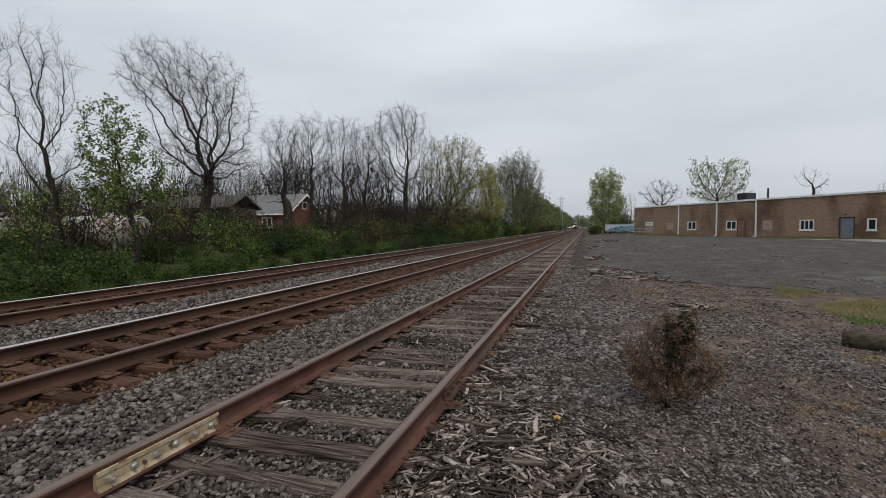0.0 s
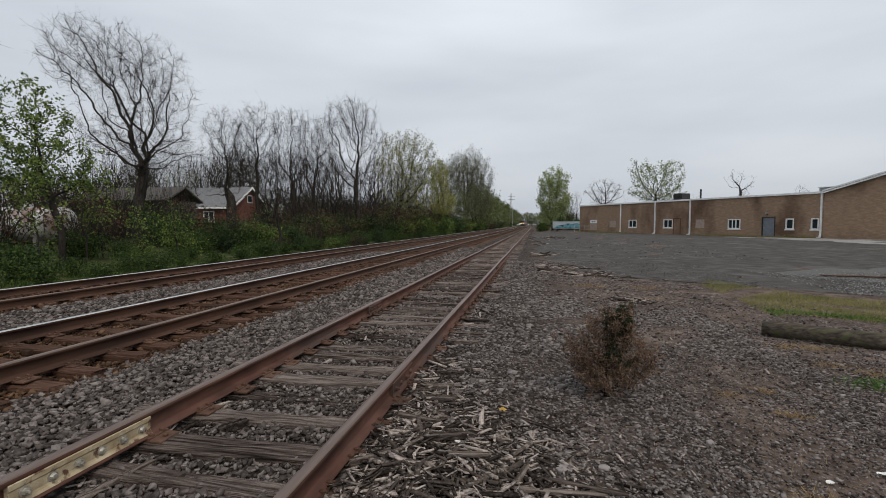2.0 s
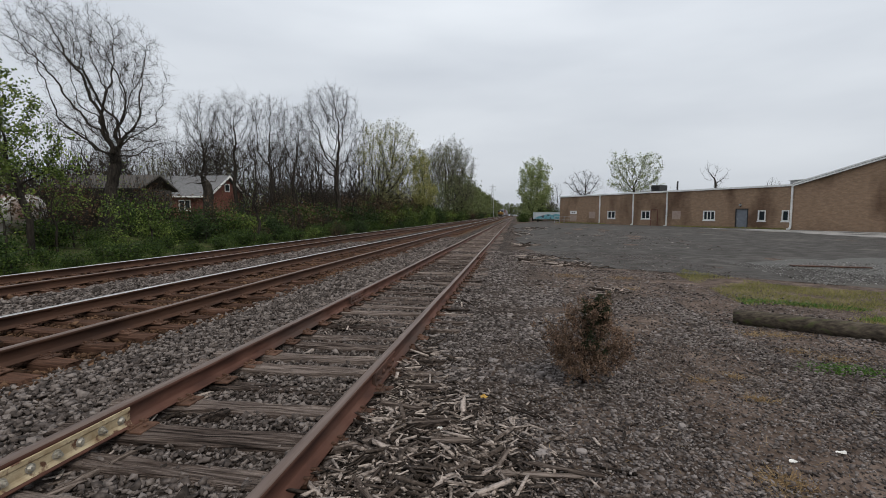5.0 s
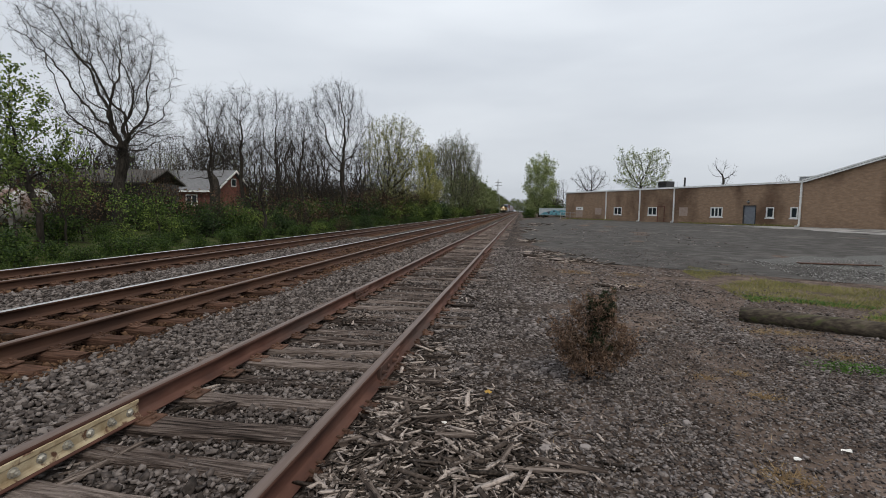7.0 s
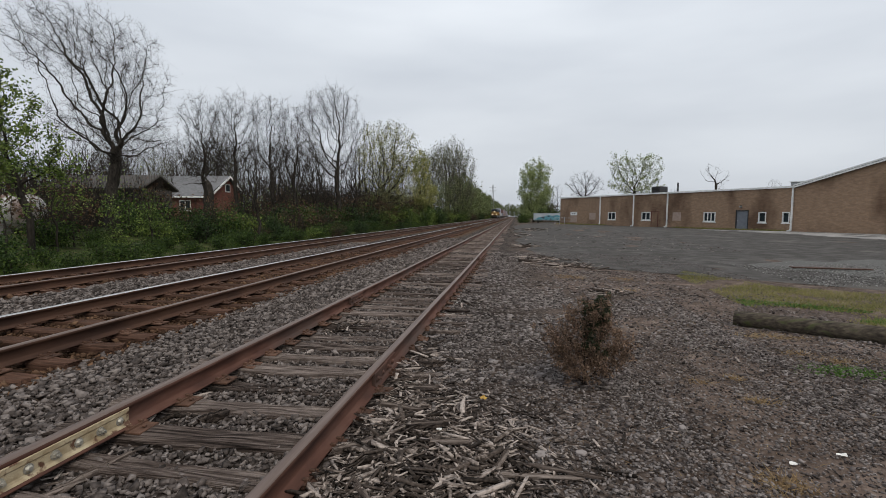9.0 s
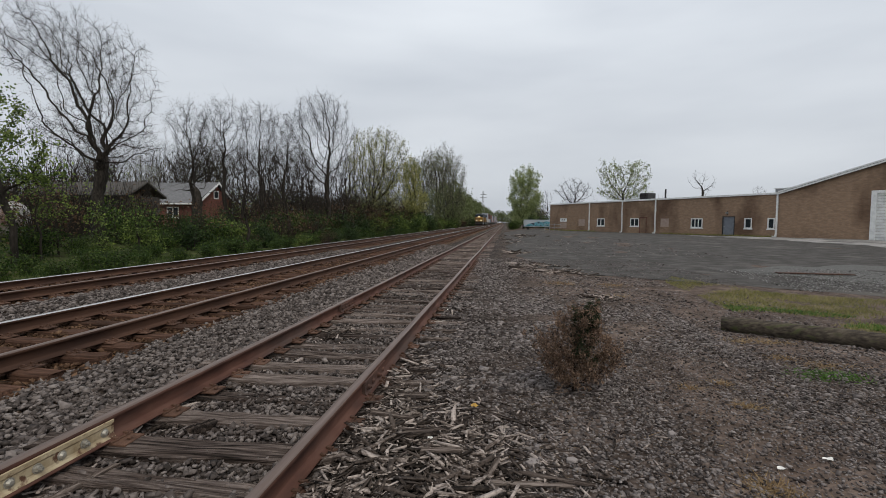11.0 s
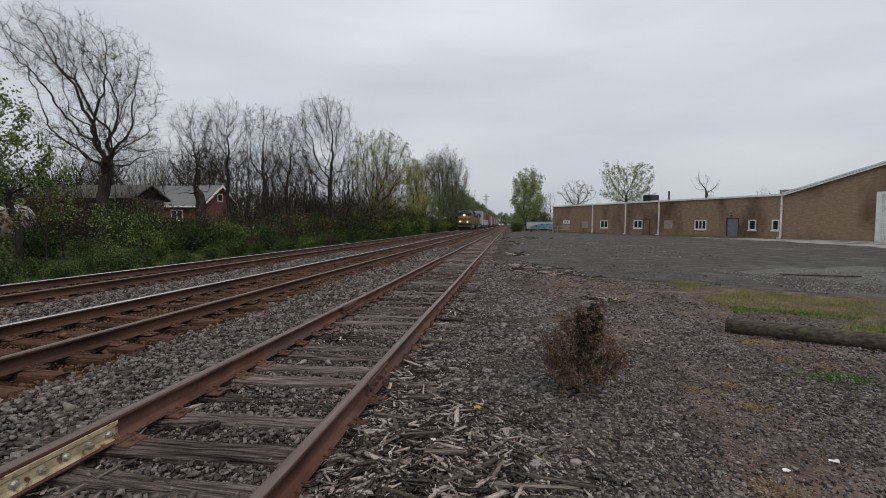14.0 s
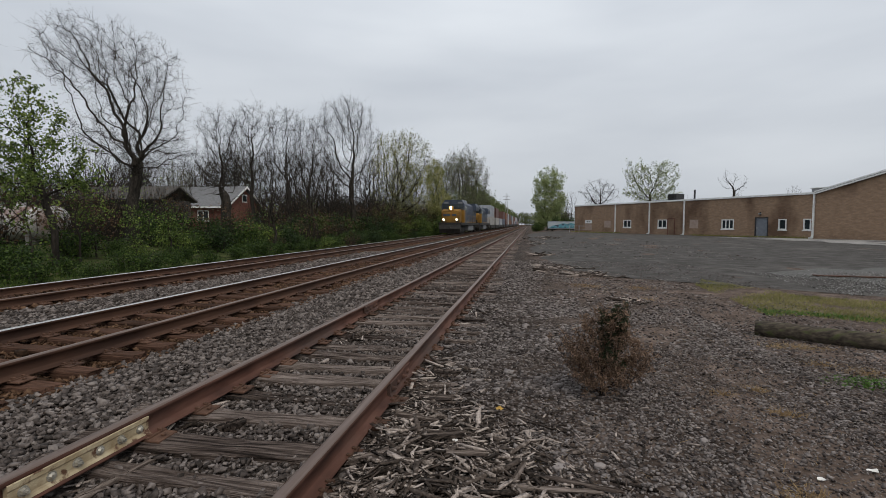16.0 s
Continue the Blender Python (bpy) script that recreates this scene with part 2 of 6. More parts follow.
RUST_DARK = shade("oil_dark_rail_steel", [(0.3, (0.034, 0.016, 0.01)), (0.6, (0.076, 0.037, 0.022)), (0.8, (0.12, 0.064, 0.037))], scale=6, detail=8, rough=0.75, metal=0.15,
                  bump=0.3, bscale=90, bdist=0.004, stretch=(1, 0.2, 1))
RUST_HEAD = shade("dull_rail_head", [(0.3, (0.12, 0.084, 0.07)), (0.7, (0.23, 0.175, 0.15))], scale=8, detail=8, rough=0.5, metal=0.5, bump=0.15, bscale=120, bdist=0.002, stretch=(3, 0.12, 3))
POLISHED = shade("polished_rail_head", [(0.3, (0.5, 0.48, 0.46)), (0.7, (0.7, 0.69, 0.68))], scale=8, detail=5, rough=0.3, metal=0.9, bump=0.0, stretch=(4, 0.1, 4))
PLATE = shade("rusty_tie_plate", [(0.3, (0.05, 0.026, 0.017)), (0.7, (0.13, 0.07, 0.046))], scale=14, detail=6, rough=0.85, metal=0.1, bump=0.4, bscale=80, vary=0.3)
TIE_GREY = shade("weathered_tie_timber", [(0.3, (0.016, 0.012, 0.01)), (0.46, (0.1, 0.076, 0.065)), (0.72, (0.3, 0.245, 0.215))], scale=5, detail=10, rough=0.95,
                 bump=1.0, bscale=16, bdist=0.03, stretch=(0.5, 11, 11), vary=0.22, spec=0.08)
TIE_BROWN = shade("creosote_tie_timber", [(0.3, (0.033, 0.019, 0.013)), (0.6, (0.090, 0.050, 0.035)), (0.8, (0.154, 0.084, 0.058))], scale=5, detail=8, rough=0.9,
                  bump=0.7, bscale=16, bdist=0.02, stretch=(0.5, 9, 9), vary=0.25, spec=0.08)
CHIP = shade("splintered_grey_wood", [(0.1, (0.014, 0.011, 0.009)), (0.5, (0.088, 0.069, 0.058)), (0.88, (0.42, 0.355, 0.315))], scale=38, detail=6, rough=0.95,
             bump=0.7, bscale=90, bdist=0.008, vary=0.75, island=True, space="World", spec=0.08)
CHIP_THING = shade("split_grey_timber", [(0.3, (0.018, 0.014, 0.012)), (0.5, (0.085, 0.066, 0.056)), (0.8, (0.25, 0.205, 0.178))], scale=4, detail=10, rough=0.95,
                   bump=0.9, bscale=22, bdist=0.012, stretch=(0.6, 9, 9), vary=0.35, spec=0.08)
LOG = shade("mossy_dark_pole_timber", [(0.3, (0.025, 0.02, 0.015)), (0.55, (0.075, 0.06, 0.044)), (0.75, (0.14, 0.12, 0.09))], scale=4, detail=9, rough=0.95, bump=0.9, bscale=18,
            bdist=0.02, stretch=(0.5, 7, 7), spots=((0.06, 0.07, 0.022), 0.55, 0.7), spot_scale=2.0)
YELLOW_PAINT = shade("chipped_cream_paint", [(0.3, (0.25, 0.185, 0.105)), (0.6, (0.43, 0.36, 0.24))], scale=10, detail=9, rough=0.65, bump=0.4, bscale=40,
                     spots=((0.1, 0.05, 0.03), 0.54, 0.62), spot_scale=14)
BOLT = shade("galvanised_bolt", [(0.3, (0.25, 0.24, 0.21)), (0.7, (0.45, 0.42, 0.36))], scale=30, rough=0.5, metal=0.5, bump=0.2)
BARK = shade("grey_bark", [(0.3, (0.016, 0.014, 0.012)), (0.55, (0.036, 0.031, 0.026)), (0.8, (0.07, 0.061, 0.052))], scale=5, detail=8, rough=0.95, bump=0.6, bscale=14, bdist=0.03, stretch=(2.5, 2.5, 0.6), spec=0.08)
TWIG = shade("thin_grey_brown_twigs", [(0.3, (0.024, 0.021, 0.018)), (0.7, (0.052, 0.045, 0.038))], scale=2, rough=0.95, bump=0, spec=0.05)
LEAF_SPRING = leafy("fresh_spring_leaves", [(0.2, (0.09, 0.14, 0.03)), (0.5, (0.17, 0.23, 0.055)), (0.8, (0.28, 0.33, 0.1))])
LEAF_YELLOW = leafy("yellow_green_buds", [(0.2, (0.15, 0.16, 0.045)), (0.5, (0.26, 0.26, 0.08)), (0.8, (0.36, 0.34, 0.13))])
LEAF_SHRUB = leafy("shrub_leaves", [(0.15, (0.013, 0.026, 0.007)), (0.5, (0.036, 0.066, 0.014)), (0.85, (0.11, 0.16, 0.032))])
LEAF_DARK = leafy("dark_evergreen_leaves", [(0.2, (0.012, 0.026, 0.009)), (0.5, (0.028, 0.05, 0.016)), (0.8, (0.055, 0.085, 0.025))])
LEAF_RUST = leafy("brown_dry_leaves", [(0.2, (0.05, 0.028, 0.016)), (0.5, (0.1, 0.06, 0.034)), (0.8, (0.17, 0.11, 0.065))])
NEEDLE = leafy("dead_conifer_needles", [(0.15, (0.06, 0.038, 0.026)), (0.5, (0.18, 0.115, 0.078)), (0.85, (0.33, 0.225, 0.155))])
LEAF_PALE = leafy("light_new_leaves", [(0.2, (0.16, 0.2, 0.075)), (0.5, (0.25, 0.295, 0.125)), (0.8, (0.36, 0.4, 0.19))])
LEAF_SPRIG = leafy("young_green_leaves", [(0.2, (0.035, 0.06, 0.012)), (0.5, (0.095, 0.14, 0.03)), (0.85, (0.25, 0.31, 0.07))])
# distance haze put into the leaf colour: a duller green for far trees
LEAF_FAR = leafy("haze_dulled_leaves", [(0.2, (0.065, 0.085, 0.03)), (0.5, (0.115, 0.14, 0.052)), (0.8, (0.18, 0.2, 0.085))])
LEAF_OLIVE = leafy("olive_grey_buds", [(0.2, (0.09, 0.095, 0.055)), (0.5, (0.15, 0.155, 0.09)), (0.8, (0.22, 0.22, 0.14))])
NEEDLE_GREEN = leafy("dull_green_needles", [(0.2, (0.018, 0.024, 0.012)), (0.8, (0.045, 0.058, 0.026))])
GRASS = leafy("short_grass", [(0.15, (0.13, 0.14, 0.04)), (0.5, (0.235, 0.225, 0.075)), (0.85, (0.36, 0.31, 0.13))])
CLOVER = leafy("fresh_clover", [(0.15, (0.04, 0.09, 0.015)), (0.5, (0.08, 0.16, 0.03)), (0.85, (0.14, 0.23, 0.05))])
STRAW = leafy("dry_straw", [(0.15, (0.17, 0.105, 0.05)), (0.5, (0.3, 0.2, 0.1)), (0.85, (0.44, 0.33, 0.19))])
BRICK = brick_material("brown_brick", (0.33, 0.218, 0.14), (0.275, 0.178, 0.114), (0.26, 0.195, 0.145))
BRICK_RED = brick_material("red_brick", (0.22, 0.07, 0.048), (0.17, 0.055, 0.038), (0.14, 0.1, 0.085))
WHITE = shade("weathered_white_paint", [(0.3, (0.62, 0.62, 0.6)), (0.6, (0.8, 0.8, 0.78))], scale=3, detail=7, rough=0.6, bump=0.05)
TANK_WHITE = shade("stained_white_tank_paint", [(0.3, (0.22, 0.21, 0.2)), (0.6, (0.42, 0.415, 0.4))], scale=1.3, detail=8, rough=0.6, bump=0.05, spots=((0.17, 0.11, 0.09), 0.5, 0.66), spot_scale=0.9, stretch=(1, 1, 0.5))
PANEL = shade("faded_tan_board", [(0.3, (0.33, 0.245, 0.2)), (0.7, (0.43, 0.335, 0.28))], scale=3, detail=7, rough=0.8, bump=0.1)
GREY_DOOR = shade("grey_blue_steel_door", [(0.3, (0.15, 0.165, 0.19)), (0.7, (0.2, 0.215, 0.24))], scale=3, detail=6, rough=0.6, bump=0.05)
DARK_GLASS = shade("dark_window_glass", [(0.3, (0.018, 0.024, 0.028)), (0.7, (0.035, 0.045, 0.05))], scale=2, rough=0.12, bump=0, spec=0.5)
DARK_METAL = shade("dark_metal", [(0.3, (0.02, 0.02, 0.022)), (0.7, (0.05, 0.05, 0.052))], scale=5, rough=0.6, bump=0.1)
ROOF_GREY = shade("grey_roof_shingle", [(0.3, (0.1, 0.1, 0.105)), (0.7, (0.19, 0.19, 0.195))], scale=4, detail=8, rough=0.9, bump=0.4, bscale=18, stretch=(1, 1, 4))
METAL_GREY = shade("galvanised_grey_metal", [(0.3, (0.25, 0.255, 0.26)), (0.7, (0.37, 0.375, 0.38))], scale=3, rough=0.5, metal=0.4, bump=0.05)
GREY_WOOD = shade("grey_shed_boards", [(0.3, (0.055, 0.05, 0.045)), (0.7, (0.11, 0.1, 0.09))], scale=3, detail=8, rough=0.9, bump=0.3, stretch=(4, 4, 0.5))
PAPER = shade("crumpled_white_litter", [(0.3, (0.6, 0.58, 0.54)), (0.7, (0.8, 0.78, 0.75))], scale=20, rough=0.8, bump=0.3)
ORANGE = shade("dry_orange_leaf", [(0.3, (0.3, 0.17, 0.03)), (0.7, (0.45, 0.28, 0.06))], scale=20, rough=0.7, bump=0.3)
LOCO_YELLOW = shade("grimy_yellow_loco_paint", [(0.3, (0.15, 0.075, 0.01)), (0.7, (0.25, 0.13, 0.018))], scale=1.5, detail=7, rough=0.5, bump=0.03, spots=((0.12, 0.075, 0.03), 0.5, 0.7), spot_scale=0.8)
LOCO_BLUE = shade("dusty_dark_blue_loco_paint", [(0.3, (0.026, 0.036, 0.058)), (0.7, (0.055, 0.068, 0.095))], scale=1.2, detail=7, rough=0.5, bump=0.03, spots=((0.1, 0.1, 0.1), 0.55, 0.75), spot_scale=0.8)
LOCO_GREY = shade("grimy_grey_loco_paint", [(0.3, (0.12, 0.13, 0.14)), (0.7, (0.2, 0.21, 0.22))], scale=1.2, detail=7, rough=0.55, bump=0.03)
UNDER = shade("sooty_underframe", [(0.3, (0.016, 0.015, 0.014)), (0.7, (0.04, 0.037, 0.034))], scale=3, rough=0.8, bump=0.1)
HEADLIGHT = glow("lit_headlight", (1.0, 0.8, 0.42), 14.0)
CONTAINERS = [shade("container_paint_" + k, [(0.3, tuple(0.75 * v for v in c)), (0.7, c)], scale=1.0, detail=7, rough=0.6, bump=0.05, spots=((0.14, 0.1, 0.08), 0.62, 0.75), spot_scale=0.7)
              for k, c in (("pale_grey", (0.34, 0.36, 0.4)), ("red_brown", (0.13, 0.065, 0.055)), ("white", (0.38, 0.37, 0.355)), ("blue", (0.09, 0.11, 0.15)), ("orange", (0.22, 0.1, 0.06)))]
GRAFFITI_TEAL = shade("teal_spray_paint", [(0.35, (0.03, 0.12, 0.16)), (0.5, (0.12, 0.3, 0.36)), (0.65, (0.04, 0.05, 0.07))], scale=1.6, detail=2, rough=0.6, bump=0)
FAR_WALL = shade("grey_blue_trailer_side", [(0.3, (0.3, 0.34, 0.37)), (0.7, (0.42, 0.46, 0.5))], scale=1.0, detail=5, rough=0.6, bump=0.02)


# ---------------------------------------------------------------- geometry helpers
def np_mesh(name, V, F, materials, face_mat=None, smooth=False):
    V = np.asarray(V, dtype=np.float32).reshape(-1, 3)
    F = np.asarray(F, dtype=np.int32)
    me = bpy.data.meshes.new(name)
    me.vertices.add(len(V))
    me.vertices.foreach_set("co", V.ravel())
    me.loops.add(F.size)
    me.loops.foreach_set("vertex_index", F.ravel())
    me.polygons.add(len(F))
    me.polygons.foreach_set("loop_start", np.arange(0, F.size, F.shape[1], dtype=np.int32))
    if face_mat is not None:
        me.polygons.foreach_set("material_index", np.asarray(face_mat, dtype=np.int32))
    for m in (materials if isinstance(materials, (list, tuple)) else [materials]):
        me.materials.append(m)
    me.update(calc_edges=True)
    me.validate()
    if smooth:
        me.polygons.foreach_set("use_smooth", np.ones(len(F), dtype=bool))
    return me


def link_mesh(name, me, parent=None, label=""):
    ob = new(name, me)
    if parent:
        ob.parent = parent
    if label:
        ob["label"] = label
    return ob


def part(name, bm, material, parent=None, label="", smooth=False):
    """Links a bmesh as one mesh object, under a thing or a part."""
    me = bpy.data.meshes.new(name)
    bmesh.ops.recalc_face_normals(bm, faces=bm.faces)
    bm.to_mesh(me)
    bm.free()
    for m in (material if isinstance(material, (list, tuple)) else [material]):
        me.materials.append(m)
    if smooth:
        for f in me.polygons:
            f.use_smooth = True
    return link_mesh(name, me, parent, label)


def box(bm, x0, x1, y0, y1, z0, z1, bevel=0.0, m=None):
    g = bmesh.ops.create_cube(bm, size=1.0, matrix=Matrix.Translation(((x0 + x1) / 2, (y0 + y1) / 2, (z0 + z1) / 2)) @ Matrix.Diagonal((abs(x1 - x0), abs(y1 - y0), abs(z1 - z0), 1)))
    vs = g["verts"]
    if bevel:
        es = list({e for v in vs for e in v.link_edges})
        vs = list({v for v in vs}) and bmesh.ops.bevel(bm, geom=es, offset=bevel, segments=1, affect="EDGES")["verts"]
    if m is not None:
        bmesh.ops.transform(bm, matrix=m, verts=list({v for v in vs}))
    return bm


def boxed(name, dims, material, parent=None, label="", bevel=0.0, m=None):
    bm = bmesh.new()
    box(bm, *dims, bevel=bevel, m=m)
    return part(name, bm, material, parent, label)


def rod(bm, a, b, r0, r1=None, n=8):
    """A capped round bar from a to b."""
    a, b = Vector(a), Vector(b)
    m = Matrix.Translation((a + b) / 2) @ (b - a).to_track_quat("Z", "Y").to_matrix().to_4x4()
    bmesh.ops.create_cone(bm, cap_ends=True, segments=n, radius1=r0, radius2=r0 if r1 is None else r1, depth=(b - a).length, matrix=m)
    return bm


def rodded(name, a, b, r, material, parent=None, label="", n=8):
    return part(name, rod(bmesh.new(), a, b, r, n=n), material, parent, label, smooth=False)


def prism(bm, outline, axis, lo, hi):
    """Extrudes a closed outline (pairs) along an axis: 'x' takes (y, z), 'y' takes (x, z), 'z' takes (x, y)."""
    def at(p, k):
        return {"x": (k, p[0], p[1]), "y": (p[0], k, p[1]), "z": (p[0], p[1], k)}[axis]
    a = [bm.verts.new(at(p, lo)) for p in outline]
    b = [bm.verts.new(at(p, hi)) for p in outline]
    bm.faces.new(a)
    bm.faces.new(list(reversed(b)))
    for i in range(len(a)):
        j = (i + 1) % len(a)
        bm.faces.new((a[i], a[j], b[j], b[i]))
    return bm


def anchor(name, m=None):
    ob = new(name)
    ob.empty_display_size = 0.2
    if m is not None:
        ob.matrix_basis = m
    return ob


rng = np.random.default_rng(7)


def spin(n, tilt=math.pi):
    """n random rotation matrices, tilted from upright by at most tilt."""
    yaw = rng.uniform(0, 2 * math.pi, n)
    ax = rng.uniform(0, 2 * math.pi, n)
    t = rng.uniform(-tilt, tilt, n)
    def rot(x, y, z, a):
        c, s = np.cos(a), np.sin(a)
        C = 1 - c
        return np.stack([np.stack([c + x * x * C, x * y * C - z * s, x * z * C + y * s], -1), np.stack([y * x * C + z * s, c + y * y * C, y * z * C - x * s], -1),
                         np.stack([z * x * C - y * s, z * y * C + x * s, c + z * z * C], -1)], -2)
    o = np.zeros(n)
    return rot(np.cos(ax), np.sin(ax), o, t) @ rot(o, o, o + 1, yaw)


CUBE_V = np.array([(x, y, z) for x in (-1, 1) for y in (-1, 1) for z in (-1, 1)], float) * 0.5
CUBE_F = np.array([(0, 1, 3, 2), (4, 6, 7, 5), (0, 4, 5, 1), (2, 3, 7, 6), (0, 2, 6, 4), (1, 5, 7, 3)])


def chunks(centres, sizes, jitter=0.22, tilt=math.pi):
    """Angular six-sided lumps, as verts and faces."""
    n = len(centres)
    v = CUBE_V[None] + rng.uniform(-jitter, jitter, (n, 8, 3))
    v = v * sizes[:, None, :]
    v = np.einsum("nij,nkj->nki", spin(n, tilt), v) + centres[:, None, :]
    f = CUBE_F[None] + 8 * np.arange(n)[:, None, None]
    return v.reshape(-1, 3), f.reshape(-1, 4)


# ---------------------------------------------------------------- ground
def step(a, b, v):
    k = np.clip((v - a) / (b - a), 0, 1)
    return k * k * (3 - 2 * k)


GRADE = 0.00175


def ground_z(x, y):
    """Height of the bare ground below the rail tops."""
    x, y = np.asarray(x, float), np.asarray(y, float)
    z = -0.2 + 0 * x
    z = z - 0.05 * step(-2.95, -3.4, x) + 0.06 * step(-3.7, -4.5, x) - 0.045 * step(-1.28, -1.42, x) * step(-2.92, -2.78, x)                        # dip between siding and main line
    z = z - 0.03 * step(-7.0, -7.6, x) + 0.03 * step(-8.4, -9.0, x)
    z = z - 0.05 * step(-4.1, -4.55, x) * step(-7.35, -7.0, x) - 0.045 * step(-8.45, -8.8, x) * step(-11.5, -11.2, x)   # cribs below the tie tops
    z = z - 0.22 * step(-11.2, -13.0, x) + 0.55 * step(-15.0, -24.0, x)                        # ditch, then the bank
    z = z + 0.36 * step(0.0, 8.0, x) * step(12.0, 48.0, y) + 0.3 * step(60, 140, y) * step(2, 8, x)
    z = z + GRADE * np.clip(y, 0, 700) * step(-3.2, -4.7, x)                                  # the main lines climb gently
    z = z + 0.012 * np.sin(2.1 * x + 0.7 * y) * np.sin(1.3 * y - 0.4 * x) + 0.02 * np.sin(0.5 * x + 1.0) * np.sin(0.37 * y)
    return z


def gz(x, y):
    return float(ground_z(x, y))


def spaced(parts):
    return np.unique(np.concatenate([np.linspace(a, b, n) for a, b, n in parts]))


xs = spaced([(-3000, -200, 12), (-200, -40, 17), (-40, -14, 27), (-14, 8, 89), (8, 40, 25), (40, 200, 12), (200, 3000, 12)])
ys = spaced([(-3000, -60, 10), (-60, -4, 12), (-4, 20, 97), (20, 60, 41), (60, 200, 25), (200, 800, 14), (800, 4000, 10)])
GX, GY = np.meshgrid(xs, ys, indexing="ij")
NY = len(ys)
_i, _j = np.meshgrid(np.arange(len(xs) - 1), np.arange(NY - 1), indexing="ij")
_a = (_i * NY + _j).ravel()
ground = link_mesh("ground", np_mesh("ground", np.stack([GX, GY, ground_z(GX, GY)], -1), np.stack([_a, _a + NY, _a + NY + 1, _a + 1], -1), GROUND, smooth=True))
tagged(ground, "dark crushed stone and brown earth beside the railway", "ground", kind="structure")


def sheet(name, outline, lift, material, cell=0.8, ragged=0.0, thickness=0.03):
    """A thin laid surface inside an outline, following the ground, with a ragged rim."""
    bm = bmesh.new()
    pts = []
    for (x0, y0), (x1, y1) in zip(outline, outline[1:] + outline[:1]):
        k = max(1, int(math.hypot(x1 - x0, y1 - y0) / cell))
        for i in range(k):
            x, y = x0 + (x1 - x0) * i / k, y0 + (y1 - y0) * i / k
            w = noise.noise_vector((x * 0.9, y * 0.9, 3.0)) * ragged
            pts.append((x + w.x, y + w.y))
    vs = [bm.verts.new((x, y, 0)) for x, y in pts]
    f = bm.faces.new(vs)
    bmesh.ops.triangulate(bm, faces=[f])
    xs_, ys_ = [p[0] for p in pts], [p[1] for p in pts]
    for axis, lo, hi in ((0, min(xs_), max(xs_)), (1, min(ys_), max(ys_))):
        s = max(cell * 1.5, (hi - lo) / 40)
        k = lo + s
        while k < hi:
            co = (k, 0, 0) if axis == 0 else (0, k, 0)
            no = (1, 0, 0) if axis == 0 else (0, 1, 0)
            bmesh.ops.bisect_plane(bm, geom=bm.verts[:] + bm.edges[:] + bm.faces[:], plane_co=co, plane_no=no)
            k += s
    for v in bm.verts:
        v.co.z = gz(v.co.x, v.co.y) + lift
    top = bm.faces[:]
    ext = bmesh.ops.extrude_face_region(bm, geom=top)
    for v in ext["geom"]:
        if isinstance(v, bmesh.types.BMVert):
            v.co.z -= thickness + lift
    return part(name, bm, material)


yard = sheet("road_yard", [(0.15, 48), (0.35, 30), (0.55, 23), (1.1, 16.5), (2.4, 14.6), (5.0, 13.9), (8.5, 11.2), (14, 8.0), (40, 2), (70, 10), (62, 60), (20, 90), (3.0, 100), (-0.2, 78)], 0.012, ASPHALT, ragged=0.9)
tagged(yard, "worn dark grey asphalt yard with a crumbling edge", "yard", kind="structure")
gravel = sheet("pavement_gravel", [(7.2, 16.2), (9.5, 14.0), (14.0, 11.5), (24, 9), (24, 17), (15, 19.5), (9.5, 17.8)], 0.02, PALE_GRAVEL, ragged=1.6)
tagged(gravel, "pale loose gravel spread over the asphalt", "gravel", kind="structure")

# ---------------------------------------------------------------- railway tracks
RAIL = [(-0.07, -0.172), (0.07, -0.172), (0.07, -0.162), (0.014, -0.142), (0.009, -0.13), (0.009, -0.055), (0.016, -0.045), (0.035, -0.038), (0.035, -0.01), (0.026, 0.0),
        (-0.026, 0.0), (-0.035, -0.01), (-0.035, -0.038), (-0.016, -0.045), (-0.009, -0.055), (-0.009, -0.13), (-0.014, -0.142), (-0.07, -0.162)]


def rail_mesh(body, head, wobble=0.0):
    """A flat-bottomed rail; the running surface is a face of its own."""
    cuts = np.concatenate([np.arange(-4, 60, 1.5), np.arange(60, 720, 30.0)])
    n, k = len(cuts), len(RAIL)
    pr = np.array(RAIL)
    V = np.zeros((n, k, 3))
    V[:, :, 0] = pr[:, 0] + wobble * np.sin(cuts * 0.6)[:, None] * 0.5
    V[:, :, 1] = cuts[:, None]
    V[:, :, 2] = pr[:, 1] + wobble * 0.6 * np.sin(cuts * 0.45 + 1)[:, None]
    F, fm = [], []
    for i in range(n - 1):
        for j in range(k):
            j2 = (j + 1) % k
            F.append((i * k + j, i * k + j2, (i + 1) * k + j2, (i + 1) * k + j))
            fm.append(1 if j in (8, 9, 10) else 0)
    return np_mesh("rail", V, F, [body, head], fm)


